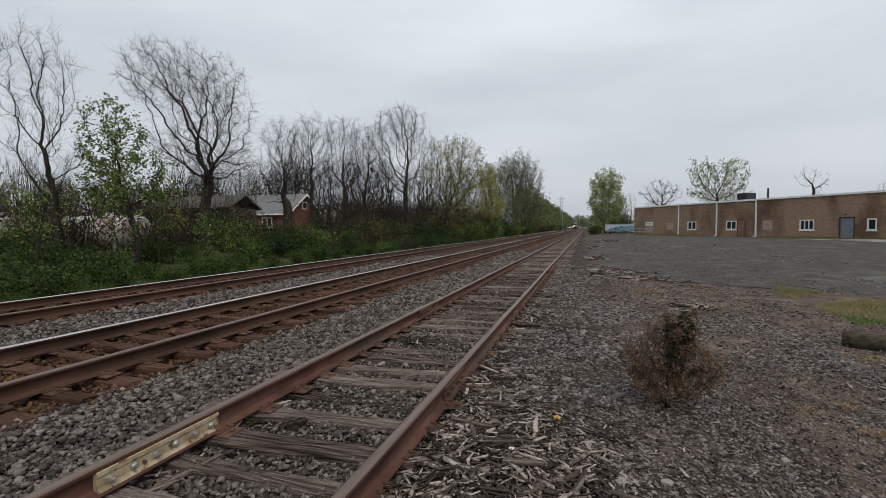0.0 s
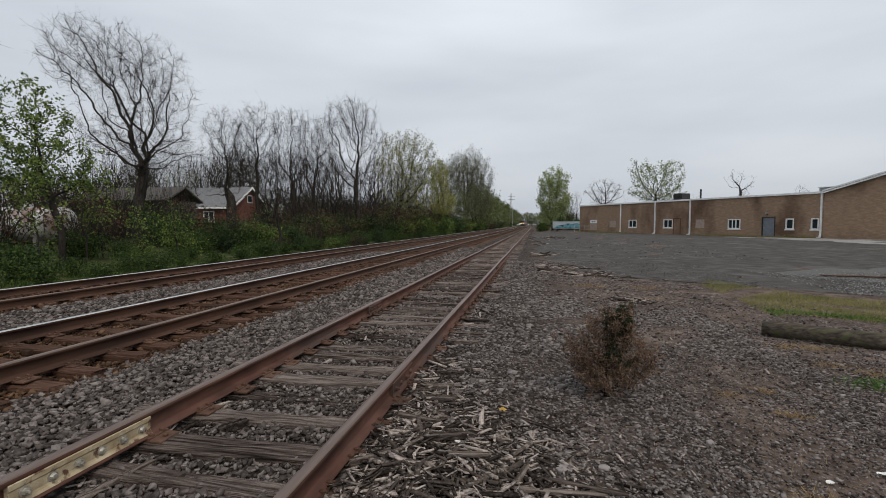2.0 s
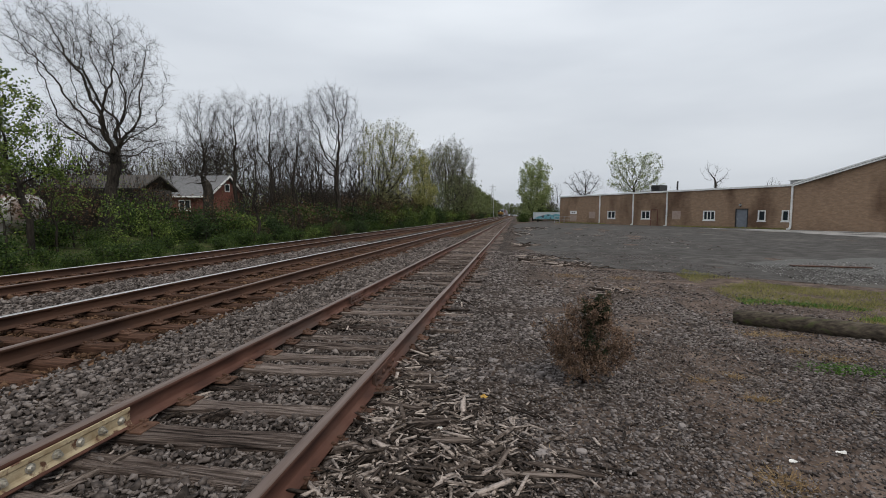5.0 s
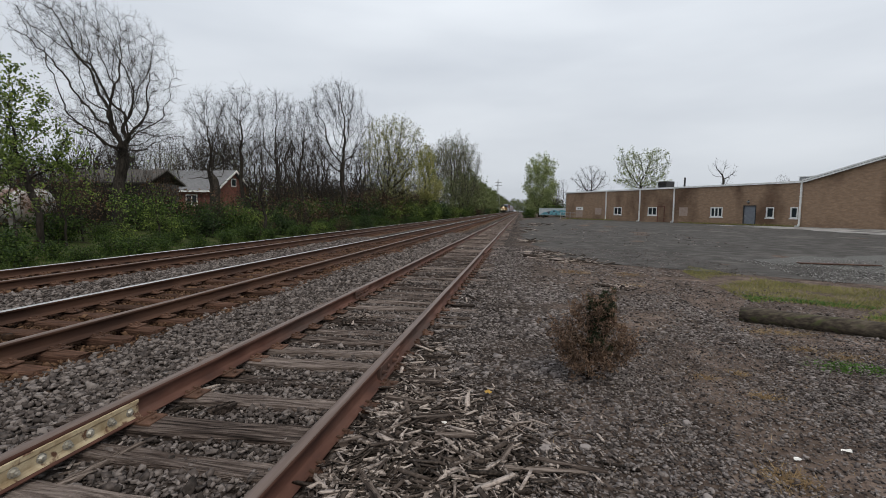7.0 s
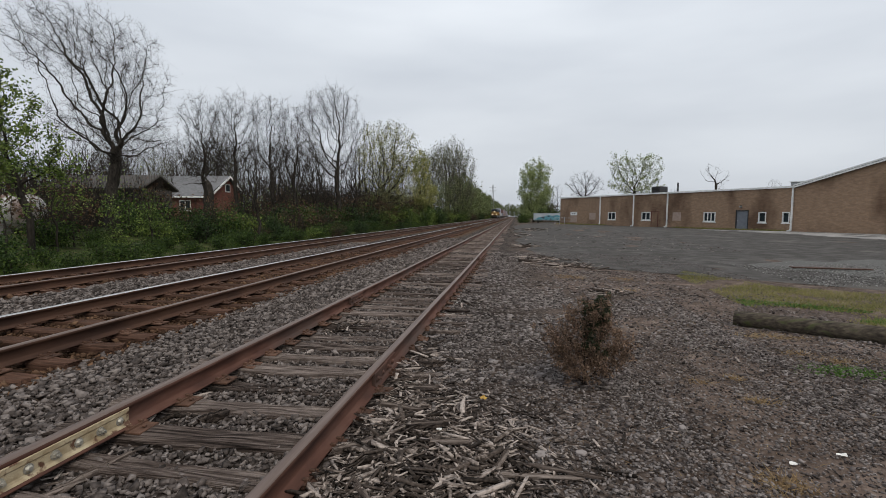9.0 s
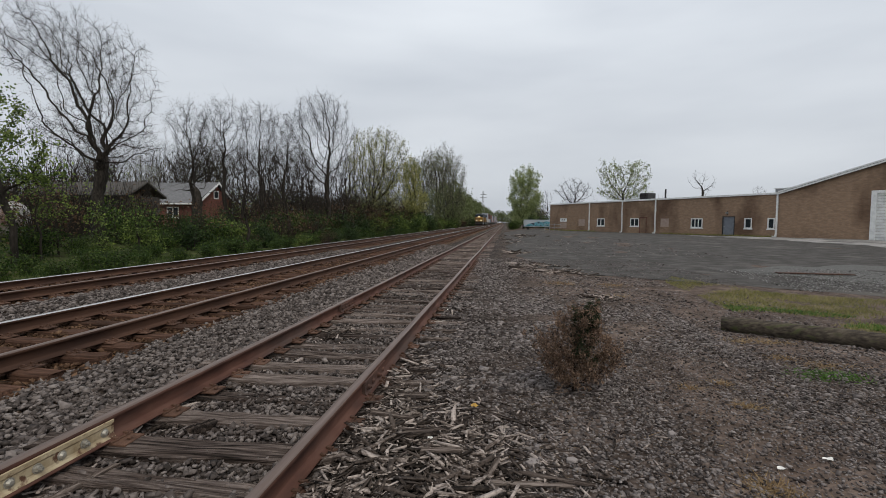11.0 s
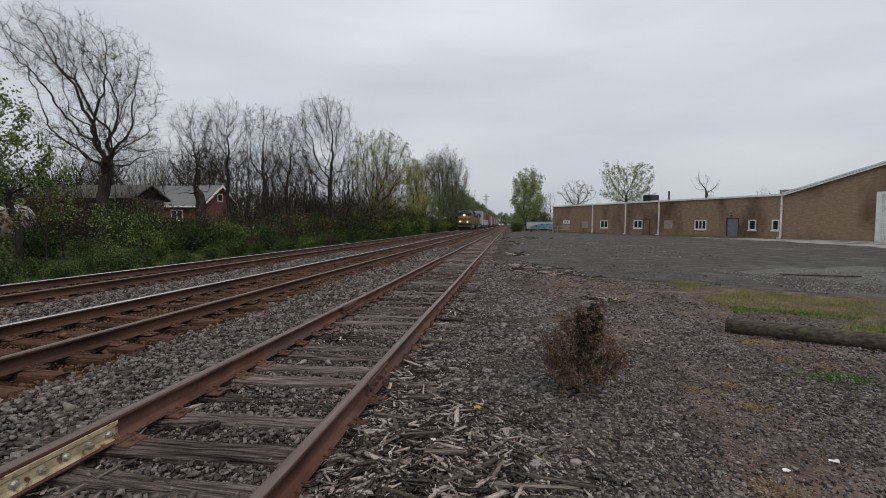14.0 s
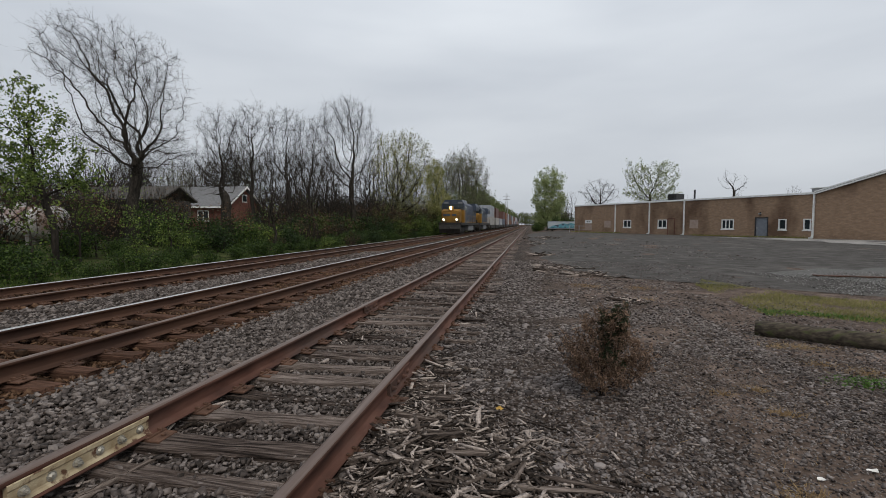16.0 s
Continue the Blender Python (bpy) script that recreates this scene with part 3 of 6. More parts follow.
def plank_mesh(name, L, W, H, seed, material, rough=0.01, cut=9, round_ends=0.0):
    """A worn timber: long box with cracked, uneven top and sides, lying along x, top at 0."""
    r = random.Random(seed)
    bm = bmesh.new()
    rows = []
    for i in range(cut + 1):
        x = L * (i / cut - 0.5)
        end = 1.0 if 0 < i < cut else 1.0 - round_ends
        ring = []
        for y, z in ((-0.5, -1), (-0.5, -0.12), (-0.36, 0), (-0.1, 0), (0.16, 0), (0.38, 0), (0.5, -0.12), (0.5, -1)):
            top = z > -0.5
            ring.append(bm.verts.new((x + r.uniform(-1, 1) * (rough if 0 < i < cut else 2.5 * rough), y * W * end + r.uniform(-rough, rough), z * H + (r.uniform(-1.2, 0.35) * rough if top else 0))))
        rows.append(ring)
    for a, b in zip(rows, rows[1:]):
        for j in range(8):
            bm.faces.new((a[j], a[(j + 1) % 8], b[(j + 1) % 8], b[j]))
    bm.faces.new(rows[0])
    bm.faces.new(list(reversed(rows[-1])))
    bmesh.ops.recalc_face_normals(bm, faces=bm.faces)
    me = bpy.data.meshes.new(name)
    bm.to_mesh(me)
    bm.free()
    me.materials.append(material)
    return me


def plate_mesh():
    bm = bmesh.new()
    box(bm, -0.19, 0.19, -0.09, 0.09, -0.19, -0.172, bevel=0.004)
    for sx in (-1, 1):
        box(bm, sx * 0.085 - 0.012, sx * 0.085 + 0.012, -0.09, 0.09, -0.172, -0.16)
        for y in (-0.045, 0.05):
            box(bm, sx * 0.075 - 0.018, sx * 0.075 + 0.018, y - 0.013, y + 0.013, -0.17, -0.142, bevel=0.004)
        box(bm, sx * 0.15 - 0.014, sx * 0.15 + 0.014, -0.014, 0.014, -0.172, -0.155, bevel=0.004)
    me = bpy.data.meshes.new("tie_plate")
    bm.to_mesh(me)
    bm.free()
    me.materials.append(PLATE)
    return me


def far_ties(x, y0, y1, gap, L, material, top, seed):
    """The ties of the distance, joined."""
    r = np.random.default_rng(seed)
    ys_ = np.arange(y0, y1, gap)
    c = np.stack([x + r.normal(0, 0.03, len(ys_)), ys_, np.full(len(ys_), top - 0.06)], -1)
    v = CUBE_V[None] * np.array([L, 0.22, 0.12])[None, None] + r.normal(0, 0.008, (len(ys_), 8, 3)) + c[:, None, :]
    f = CUBE_F[None] + 8 * np.arange(len(ys_))[:, None, None]
    return np_mesh("far_ties", v, f.reshape(-1, 4), material)


def track(name, cx, label, body, head, tie_material, gap, tie_top, first, count, wobble, seed, spread, lift=0.0, climb=0.0):
    t = anchor(name, pose(cx, 0, lift, climb))
    tagged(t, label, "railway track", group="railway tracks", kind="structure")
    for sx in (-1, 1):
        # near rail's weaker sky reflection is put into its colour: it takes the dull head
        link_mesh("rail", rail_mesh(body, RUST_HEAD if sx > 0 else head, wobble), t).location = (sx * 0.753, 0, 0)
    ties = [plank_mesh("tie", 2.55, 0.17 + 0.012 * k, 0.16, seed + k, tie_material, rough=spread) for k in range(6)]
    plate = plate_mesh()
    r = random.Random(seed)
    y = first
    for i in range(count):
        tie = link_mesh("tie", ties[r.randrange(6)], t)
        yaw = r.gauss(0, 1.2)
        tie.matrix_basis = pose(r.gauss(0, 0.03), y, tie_top + r.uniform(-0.034, 0.004), 0, 0, yaw + r.choice((0, 180)))
        if i < 42:
            for sx in (-1, 1):
                if wobble and sx < 0 and 1.6 < y < 2.6:             # the joint bar stands here
                    continue
                link_mesh("tie_plate", plate, t).matrix_basis = pose(sx * 0.753, y, tie_top + 0.172 + 0.004, 0, 0, r.gauss(0, 1.0))
        y += gap + r.gauss(0, 0.025)
    far = link_mesh("far_ties", far_ties(0, y, 420, gap, 2.5, tie_material, tie_top, seed), t)
    tagged(far, kind="stuff")
    return t


SIDING, MAIN, FAR = -2.1, -5.77, -10.0
siding = track("track_siding", SIDING, "rusty siding track on grey rotten wooden ties", RUST, RUST_HEAD, TIE_GREY, 0.46, -0.176, -0.5, 150, 0.012, 11, 0.016)
main_line = track("track_main", MAIN, "main line track with polished rails on brown ties", RUST_DARK, POLISHED, TIE_BROWN, 0.5, -0.176, -1.0, 130, 0.0, 23, 0.01, 0.02, 0.1)
far_line = track("track_far", FAR, "far main line track with polished rails on brown ties", RUST_DARK, POLISHED, TIE_BROWN, 0.5, -0.176, -1.0, 130, 0.0, 37, 0.01, -0.01, 0.1)


def joint_bar(parent, x, y, side, length, material, label, bolts=6, bolt_mat=BOLT):
    """A fishplate bolted to the web of a rail; side is +1 or -1 for the face that carries it."""
    bm = bmesh.new()
    out = [(0.012, -0.142), (0.056, -0.161), (0.058, -0.148), (0.046, -0.134), (0.041, -0.122), (0.041, -0.068), (0.047, -0.058), (0.047, -0.032), (0.037, -0.026), (0.012, -0.042)]
    prism(bm, [(side * a, b) for a, b in out], "y", -length / 2, length / 2)
    bar = part("joint_bar", bm, material, parent, label)
    bar.location = (x, y, 0)
    for i in range(bolts):
        b = bmesh.new()
        yy = length * ((i + 0.5) / bolts - 0.5)
        rod(b, (side * 0.038, yy, -0.096), (side * 0.046, yy, -0.096), 0.03, n=10)
        if i % 2 == 0:
            rod(b, (side * 0.045, yy, -0.096), (side * 0.068, yy, -0.096), 0.02, n=6)
            rod(b, (side * 0.066, yy, -0.096), (side * 0.084, yy, -0.096), 0.01, n=8)
        else:
            rod(b, (side * 0.045, yy, -0.096), (side * 0.06, yy, -0.096), 0.023, 0.013, n=10)
        part("bolt", b, bolt_mat, bar)
    return bar


joint_bar(siding, -0.753, 2.66 - 0.46, 1, 0.92, YELLOW_PAINT, "cream painted bolted joint bar, paint chipped")
joint_bar(siding, 0.753, 3.98, 1, 0.66, RUST, "rusty joint bar", 4, RUST)
joint_bar(siding, -0.753, 7.5, 1, 0.66, RUST, "rusty joint bar", 4, RUST)
joint_bar(siding, 0.753, 15.6, 1, 0.66, RUST, "rusty joint bar", 4, RUST)

# ---------------------------------------------------------------- brick warehouse
WH = pose(7.5, 81.0, 0.1, 0, 0, -57.63)


def walled(name, L, height, th, openings, material, parent, y0=0.0, x0=0.0):
    """A wall along x with openings (x0, x1, z0, z1) right through it."""
    xs_ = sorted({x0, x0 + L, *[o[0] for o in openings], *[o[1] for o in openings]})
    zs_ = sorted({-0.6, height, *[o[2] for o in openings], *[o[3] for o in openings]})
    bm = bmesh.new()
    for a, b in zip(xs_, xs_[1:]):
        run = None
        for c, d in zip(zs_, zs_[1:]):
            mx, mz = (a + b) / 2, (c + d) / 2
            solid = not any(o[0] < mx < o[1] and o[2] < mz < o[3] for o in openings)
            if solid:
                run = (run[0], d) if run else (c, d)
            if (not solid or d == zs_[-1]) and run:
                box(bm, a, b, y0, y0 + th, run[0], run[1])
                run = None
    bmesh.ops.remove_doubles(bm, verts=bm.verts[:], dist=0.0005)
    return part(name, bm, material, parent)


def window(parent, x0, x1, z0, z1, panes):
    f = boxed("window", (x0 - 0.08, x1 + 0.08, -0.05, 0.02, z0 - 0.1, z0), WHITE, parent, "white framed window with dark panes")
    bm = bmesh.new()
    t = 0.11
    for d in ((x0, x0 + t, z0, z1), (x1 - t, x1, z0, z1), (x0 + t, x1 - t, z1 - t, z1), (x0 + t, x1 - t, z0, z0 + t)):
        box(bm, d[0], d[1], -0.03, 0.1, d[2], d[3])
    w = (x1 - x0 - 2 * t) / panes
    for i in range(1, panes):
        box(bm, x0 + t + i * w - 0.05, x0 + t + i * w + 0.05, -0.025, 0.09, z0 + t, z1 - t)
    part("window_frame", bm, WHITE, f)
    for i in range(panes):
        boxed("pane", (x0 + t + i * w + 0.03, x0 + t + (i + 1) * w - 0.03, 0.03, 0.045, z0 + t, z1 - t), DARK_GLASS, f)
    return f


def downspout(parent, x, top):
    bm = bmesh.new()
    box(bm, x - 0.07, x + 0.07, -0.15, -0.02, 0.3, top)
    box(bm, x - 0.32, x + 0.02, -0.2, -0.07, 0.06, 0.2, m=None)
    box(bm, x - 0.1, x + 0.07, -0.18, -0.05, 0.14, 0.34)
    d = part("downspout", bm, WHITE, parent, "white square downspout kicked out at the foot")
    for z in (1.4, 3.0):
        boxed("strap", (x - 0.1, x + 0.1, -0.16, 0.0, z, z + 0.04), WHITE, d)


def warehouse():
    w = anchor("warehouse", WH)
    tagged(w, "long brown brick warehouse with white windows and a gabled end", "warehouse")
    holes = [(11.2, 12.75, 0.95, 2.05), (17.5, 19.0, 0.95, 2.05), (26.7, 28.2, 0.9, 2.0), (33.0, 33.8, 0.9, 2.0), (35.35, 36.05, 0.9, 2.0), (30.65, 31.9, 0.0, 2.12),
             (2.75, 4.3, 1.6, 2.05), (7.15, 8.6, 0.92, 1.95), (22.4, 23.65, 0.95, 2.0)]
    walled("wall", 36.4, 4.42, 0.3, holes, BRICK, w)
    for x0, x1, z0, z1 in holes[:5]:
        window(w, x0, x1, z0, z1, 2 if x1 - x0 > 1.45 and x0 < 20 else 3 if x1 - x0 > 1 else 1)
    hatch = boxed("window", (2.7, 4.35, -0.03, 0.1, 1.55, 2.1), WHITE, w, "small white louvred hatch")
    for k in (3.1, 3.6):
        boxed("vent", (k, k + 0.3, -0.04, -0.025, 1.75, 1.92), DARK_METAL, hatch)
    boxed("panel", (2.75, 4.3, -0.02, 0.0, 0.5, 1.4), PANEL, w, "faded patch of lighter boarding")
    for x0, x1, z0, z1 in holes[7:]:
        boxed("board", (x0, x1, 0.03, 0.08, z0, z1), PANEL, w, "tan board closing an old window")
    # bricked-up doorway, a shallow recess edged in brick
    bm = bmesh.new()
    for d in ((19.1, 19.2, 0.05, 2.2), (20.15, 20.25, 0.05, 2.2), (19.2, 20.15, 2.1, 2.2)):
        box(bm, d[0], d[1], -0.03, 0.0, d[2], d[3])
    part("door_outline", bm, BRICK_RED, w, "reddish brick surround of a walled-up door")
    door = boxed("door", (30.65, 31.9, 0.06, 0.12, 0.03, 2.12), GREY_DOOR, w, "grey-blue steel door")
    bm = bmesh.new()
    for d in ((30.58, 30.66, 0.0, 2.2), (31.89, 31.97, 0.0, 2.2), (30.66, 31.89, 2.11, 2.2)):
        box(bm, d[0], d[1], -0.03, 0.1, d[2], d[3])
    part("door_frame", bm, DARK_METAL, door)
    boxed("handle", (30.75, 30.82, 0.0, 0.06, 1.0, 1.12), METAL_GREY, door)
    lamp = boxed("wall_lamp", (31.0, 31.25, -0.2, 0.0, 2.5, 2.66), METAL_GREY, w, "small wall lamp above the door", bevel=0.03)
    boxed("bracket", (31.08, 31.17, -0.06, 0.0, 2.4, 2.75), DARK_METAL, lamp)
    # coping along the roof edge
    bm = bmesh.new()
    box(bm, -0.15, 36.3, -0.14, 0.35, 4.42, 4.56)
    box(bm, -0.15, 36.3, -0.16, -0.141, 4.36, 4.52)
    part("coping", bm, WHITE, w, "pale metal coping and gutter")
    for x in (9.6, 16.1, 21.65, 36.25):
        downspout(w, x, 4.4)
    walled("wall", 28.0, 4.42, 0.3, [], BRICK, w, 0.0, 0.0).matrix_basis = pose(0.3, 0.3, 0, 0, 0, 90)
    bm = bmesh.new()
    box(bm, 0.0, 36.4, 0.3, 28.0, 4.2, 4.4)
    part("roof", bm, ROOF_GREY, w, "flat grey roof")
    # gabled hall beyond the flat part
    bm = bmesh.new()
    slope = 0.277
    top = [(36.42, 4.35)] + [(52.0, 4.35 + slope * 15.6), (67.5, 4.35)]
    door0, door1, dz = 43.95, 47.6, 4.1
    prism(bm, [(36.42, -0.6), (door0, -0.6), (door0, dz), (door1, dz), (door1, -0.6), (67.5, -0.6), top[2], top[1], top[0]], "y", 0.003, 0.3)
    part("gable_wall", bm, BRICK, w, "tall brown brick gable wall")
    bm = bmesh.new()
    for (ax, az), (bx, bz) in ((top[0], top[1]), (top[1], top[2])):
        prism(bm, [(ax, az), (bx, bz), (bx, bz + 0.28), (ax, az + 0.28)], "y", -0.25, 28.0)
    part("gable_roof", bm, ROOF_GREY, w, "shallow pitched grey roof")
    bm = bmesh.new()
    for (ax, az), (bx, bz) in ((top[0], top[1]), (top[1], top[2])):
        prism(bm, [(ax - 0.05, az - 0.02), (bx, bz - 0.02), (bx, bz + 0.14), (ax - 0.05, az + 0.14)], "y", -0.3, -0.255)
        prism(bm, [(ax - 0.05, az + 0.17), (bx, bz + 0.17), (bx, bz + 0.3), (ax - 0.05, az + 0.3)], "y", -0.33, -0.255)
    part("fascia", bm, WHITE, w, "white metal rake trim")
    side = walled("wall", 28.0, 4.4, 0.3, [], BRICK, w)
    side.matrix_basis = pose(67.5, 0.3, 0, 0, 0, 90)
    walled("wall", 67.5, 4.4, 0.3, [], BRICK, w, 28.0)
    shutter = anchor("roller_door")
    shutter.parent = w
    shutter["label"] = "white ribbed roller door"
    for i in range(16):
        z = 0.05 + i * (dz - 0.05) / 16
        boxed("slat", (door0 + 0.1, door1 - 0.1, 0.1, 0.15, z, z + (dz - 0.05) / 16 - 0.02), WHITE, shutter, bevel=0.012)
    bm = bmesh.new()
    for d in ((door0 - 0.25, door0 + 0.12, 0, dz + 0.2), (door1 - 0.12, door1 + 0.25, 0, dz + 0.2), (door0 + 0.12, door1 - 0.12, dz - 0.02, dz + 0.2)):
        box(bm, d[0], d[1], -0.06, 0.09, d[2], d[3])
    part("door_frame", bm, WHITE, shutter)
    # on the roof
    unit = boxed("roof_unit", (17.6, 19.0, 1.5, 3.0, 4.4, 5.5), DARK_METAL, w, "dark rooftop air handler", bevel=0.06)
    boxed("hood", (17.75, 18.85, 1.35, 1.5, 5.0, 5.3), UNDER, unit)
    rodded("vent_pipe", (22.2, 1.0, 4.3), (22.2, 1.0, 5.75), 0.1, DARK_METAL, w, "thin dark vent pipe")
    unit = boxed("roof_unit", (32.5, 35.6, 6.0, 9.0, 4.4, 5.35), METAL_GREY, w, "low grey rooftop box", bevel=0.05)
    boxed("lid", (32.4, 35.7, 5.9, 9.1, 5.35, 5.43), WHITE, unit)
    boxed("skylight", (28.5, 36.3, 5.0, 12.0, 4.4, 4.85), METAL_GREY, w, "raised grey roof section")
    return w


warehouse()
def off_wall(a, b):
    """A place a metres along the warehouse front and b metres out from it."""
    return (7.5 + a * 0.5354 - b * 0.8446, 81.0 - a * 0.8446 - b * 0.5354)


apron = sheet("pavement_apron", [off_wall(a, b) for a, b in ((29.5, 4.5), (33.0, 3.6), (36.5, 0.25), (62.0, 0.25), (62.0, 16.0), (52.0, 13.0), (46.0, 10.5), (41.0, 8.8), (36.0, 8.2))], 0.035, CONCRETE, cell=0.6, ragged=1.2)
tagged(apron, "worn pale concrete apron in front of the warehouse", "apron", kind="structure")


# ---------------------------------------------------------------- yard end: trailer and fence
def trailer():
    t = anchor("box_trailer", pose(6.6, 96, 0.45, 0, 0, -6))
    tagged(t, "grey-blue box trailer painted with teal graffiti", "trailer")
    boxed("body", (-2.9, 2.9, -1.2, 1.2, 0.2, 1.55), FAR_WALL, t, bevel=0.04)
    bm = bmesh.new()
    prism(bm, [(-2.7, 0.3), (-1.2, 0.35), (0.2, 0.3), (2.6, 0.35), (2.7, 1.0), (1.6, 1.35), (0.9, 1.1), (0.1, 1.3), (-0.8, 1.0), (-1.9, 0.8)], "y", -1.22, -1.203)
    part("graffiti", bm, GRAFFITI_TEAL, t, "teal and black spray-painted shapes")
    boxed("roof", (-2.95, 2.95, -1.25, 1.25, 1.55, 1.62), FAR_WALL, t)
    for x in (-2.0, 2.0):
        boxed("support", (x - 0.15, x + 0.15, -1.0, 1.0, -0.5, 0.25), UNDER, t)


def pipe_gate():
    g = anchor("pipe_gate", pose(7.2, 78.5, 0.12, 0, 0, -60))
    tagged(g, "thin grey pipe barrier by the warehouse corner", "barrier")
    for x in (-1.3, 0.0, 1.3):
        rodded("post", (x, 0, -0.2), (x, 0, 1.2), 0.05, METAL_GREY, g)
    for z in (0.6, 1.1):
        rodded("rail", (-1.35, 0, z), (3.0, 0, z), 0.035, METAL_GREY, g)


trailer()
pipe_gate()


# ---------------------------------------------------------------- beyond the bank: house, shed, tanks
def house():
    h = anchor("house", pose(-32.3, 45.0, 0.55))
    tagged(h, "small red brick house with a grey shingle roof", "house")
    holes = [(-3.6, -2.2, 1.0, 2.2), (-7.2, -5.8, 1.0, 2.2)]
    walled("wall", 9.0, 2.75, 0.25, holes, BRICK_RED, h, 0.0, -9.0)
    bm = bmesh.new()
    prism(bm, [(0.25, -0.6), (6.2, -0.6), (6.2, 2.75), (3.2, 4.75), (0.25, 2.75)], "x", -0.25, -0.003)
    part("gable", bm, BRICK_RED, h, "red gable end")
    bm = bmesh.new()
    prism(bm, [(0.25, -0.6), (6.2, -0.6), (6.2, 2.75), (3.2, 4.75), (0.25, 2.75)], "x", -9.0, -8.75)
    part("gable", bm, BRICK_RED, h)
    bm = bmesh.new()
    box(bm, -8.75, -0.25, 5.95, 6.2, -0.6, 2.75)
    part("wall", bm, BRICK_RED, h)
    bm = bmesh.new()
    prism(bm, [(-0.4, 2.5), (3.2, 4.9), (3.2, 5.05), (-0.45, 2.65)], "x", -9.4, 0.35)
    prism(bm, [(6.6, 2.5), (3.201, 4.9), (3.201, 5.05), (6.65, 2.65)], "x", -9.4, 0.35)
    part("roof", bm, ROOF_GREY, h, "grey shingle roof")
    bm = bmesh.new()
    prism(bm, [(-0.45, 2.4), (3.2, 4.82), (3.2, 5.06), (-0.47, 2.64)], "x", 0.352, 0.4)
    prism(bm, [(6.65, 2.4), (3.201, 4.82), (3.201, 5.06), (6.67, 2.64)], "x", 0.352, 0.4)
    box(bm, -9.4, 0.35, -0.5, -0.45, 2.45, 2.62)
    part("trim", bm, WHITE, h, "white roof trim")
    for x0, x1, z0, z1 in holes:
        window(h, x0, x1, z0, z1, 2)
    bm = bmesh.new()
    box(bm, 0.0, 0.05, 2.7, 3.6, 3.2, 4.1)
    g = part("window", bm, WHITE, h, "white attic window")
    boxed("pane", (0.052, 0.06, 2.8, 3.5, 3.3, 4.0), DARK_GLASS, g)
    boxed("porch", (-9.0, -4.0, -2.2, -0.02, -0.5, 0.15), CONCRETE, h)


def shed():
    s = anchor("shed", pose(-31.0, 30.0, 0.2))
    tagged(s, "low dark grey shed behind the trees", "shed")
    walled("wall", 8.0, 2.9, 0.2, [(-1.0, 1.6, -0.2, 2.2)], GREY_WOOD, s, 0.0, -4.0)
    walled("wall", 8.0, 2.9, 0.2, [], GREY_WOOD, s, 2.8, -4.0)
    boxed("side_wall", (-4.0, -3.8, 0.2, 2.8, -0.6, 2.9), GREY_WOOD, s)
    boxed("side_wall", (3.8, 4.0, 0.2, 2.8, -0.6, 2.9), GREY_WOOD, s)
    bm = bmesh.new()
    prism(bm, [(-0.4, 2.8), (1.5, 3.9), (1.5, 4.02), (-0.45, 2.92)], "x", -4.3, 4.3)
    prism(bm, [(3.4, 2.8), (1.501, 3.9), (1.501, 4.02), (3.45, 2.92)], "x", -4.3, 4.3)
    part("roof", bm, GREY_WOOD, s, "dark weathered roof")
    boxed("door", (-0.95, 1.55, 0.08, 0.14, -0.2, 2.18), UNDER, s)


def tank(x, L):
    t = anchor("storage_tank", pose(x, 20.0, 1.32))
    tagged(t, "stained white horizontal storage tank on saddles", "tank", group="storage tanks")
    bm = bmesh.new()
    prof = [(-L / 2 - 0.35, 0.12), (-L / 2 - 0.26, 0.5), (-L / 2, 0.9), (L / 2, 0.9), (L / 2 + 0.26, 0.5), (L / 2 + 0.35, 0.12)]
    rings = [[bm.verts.new((px, r * math.cos(2 * math.pi * k / 24), r * math.sin(2 * math.pi * k / 24))) for k in range(24)] for px, r in prof]
    for a, b in zip(rings, rings[1:]):
        for k in range(24):
            bm.faces.new((a[k], a[(k + 1) % 24], b[(k + 1) % 24], b[k]))
    bm.faces.new(rings[0])
    bm.faces.new(list(reversed(rings[-1])))
    part("shell", bm, TANK_WHITE, t, smooth=True)
    rodded("manhole", (0.6, 0, 0.85), (0.6, 0, 1.1), 0.25, TANK_WHITE, t, n=14)
    rodded("pipe", (-L / 4, 0, 0.85), (-L / 4, 0, 1.25), 0.06, METAL_GREY, t)
    for sx in (-1, 1):
        boxed("saddle", (sx * L / 3 - 0.15, sx * L / 3 + 0.15, -0.7, 0.7, -1.4, -0.55), CONCRETE, t)


house()
shed()
tank(-27.3, 5.6)
tank(-34.4, 6.0)
tank(-41.6, 6.0)


def utility_tower():
    t = anchor("lattice_tower", pose(-14.4, 300, 0))
    tagged(t, "distant grey lattice pole with crossarms", "tower")
    for sx in (-1, 1):
        for sy in (-1, 1):
            rodded("leg", (sx * 1.1, sy * 1.1, -0.5), (sx * 0.25, sy * 0.25, 21.5), 0.12, METAL_GREY, t, n=5)
    for z in (17.5, 19.5):
        boxed("crossarm", (-2.2, 2.2, -0.12, 0.12, z, z + 0.25), METAL_GREY, t)
    for i in range(9):
        k = 1.1 - 0.85 * (i * 2.2) / 21.5
        k2 = 1.1 - 0.85 * ((i + 1) * 2.2) / 21.5
        s = 1 if i % 2 else -1
        rodded("brace", (s * k, -k, i * 2.2), (-s * k2, -k2, (i + 1) * 2.2), 0.06, METAL_GREY, t, n=4)


utility_tower()


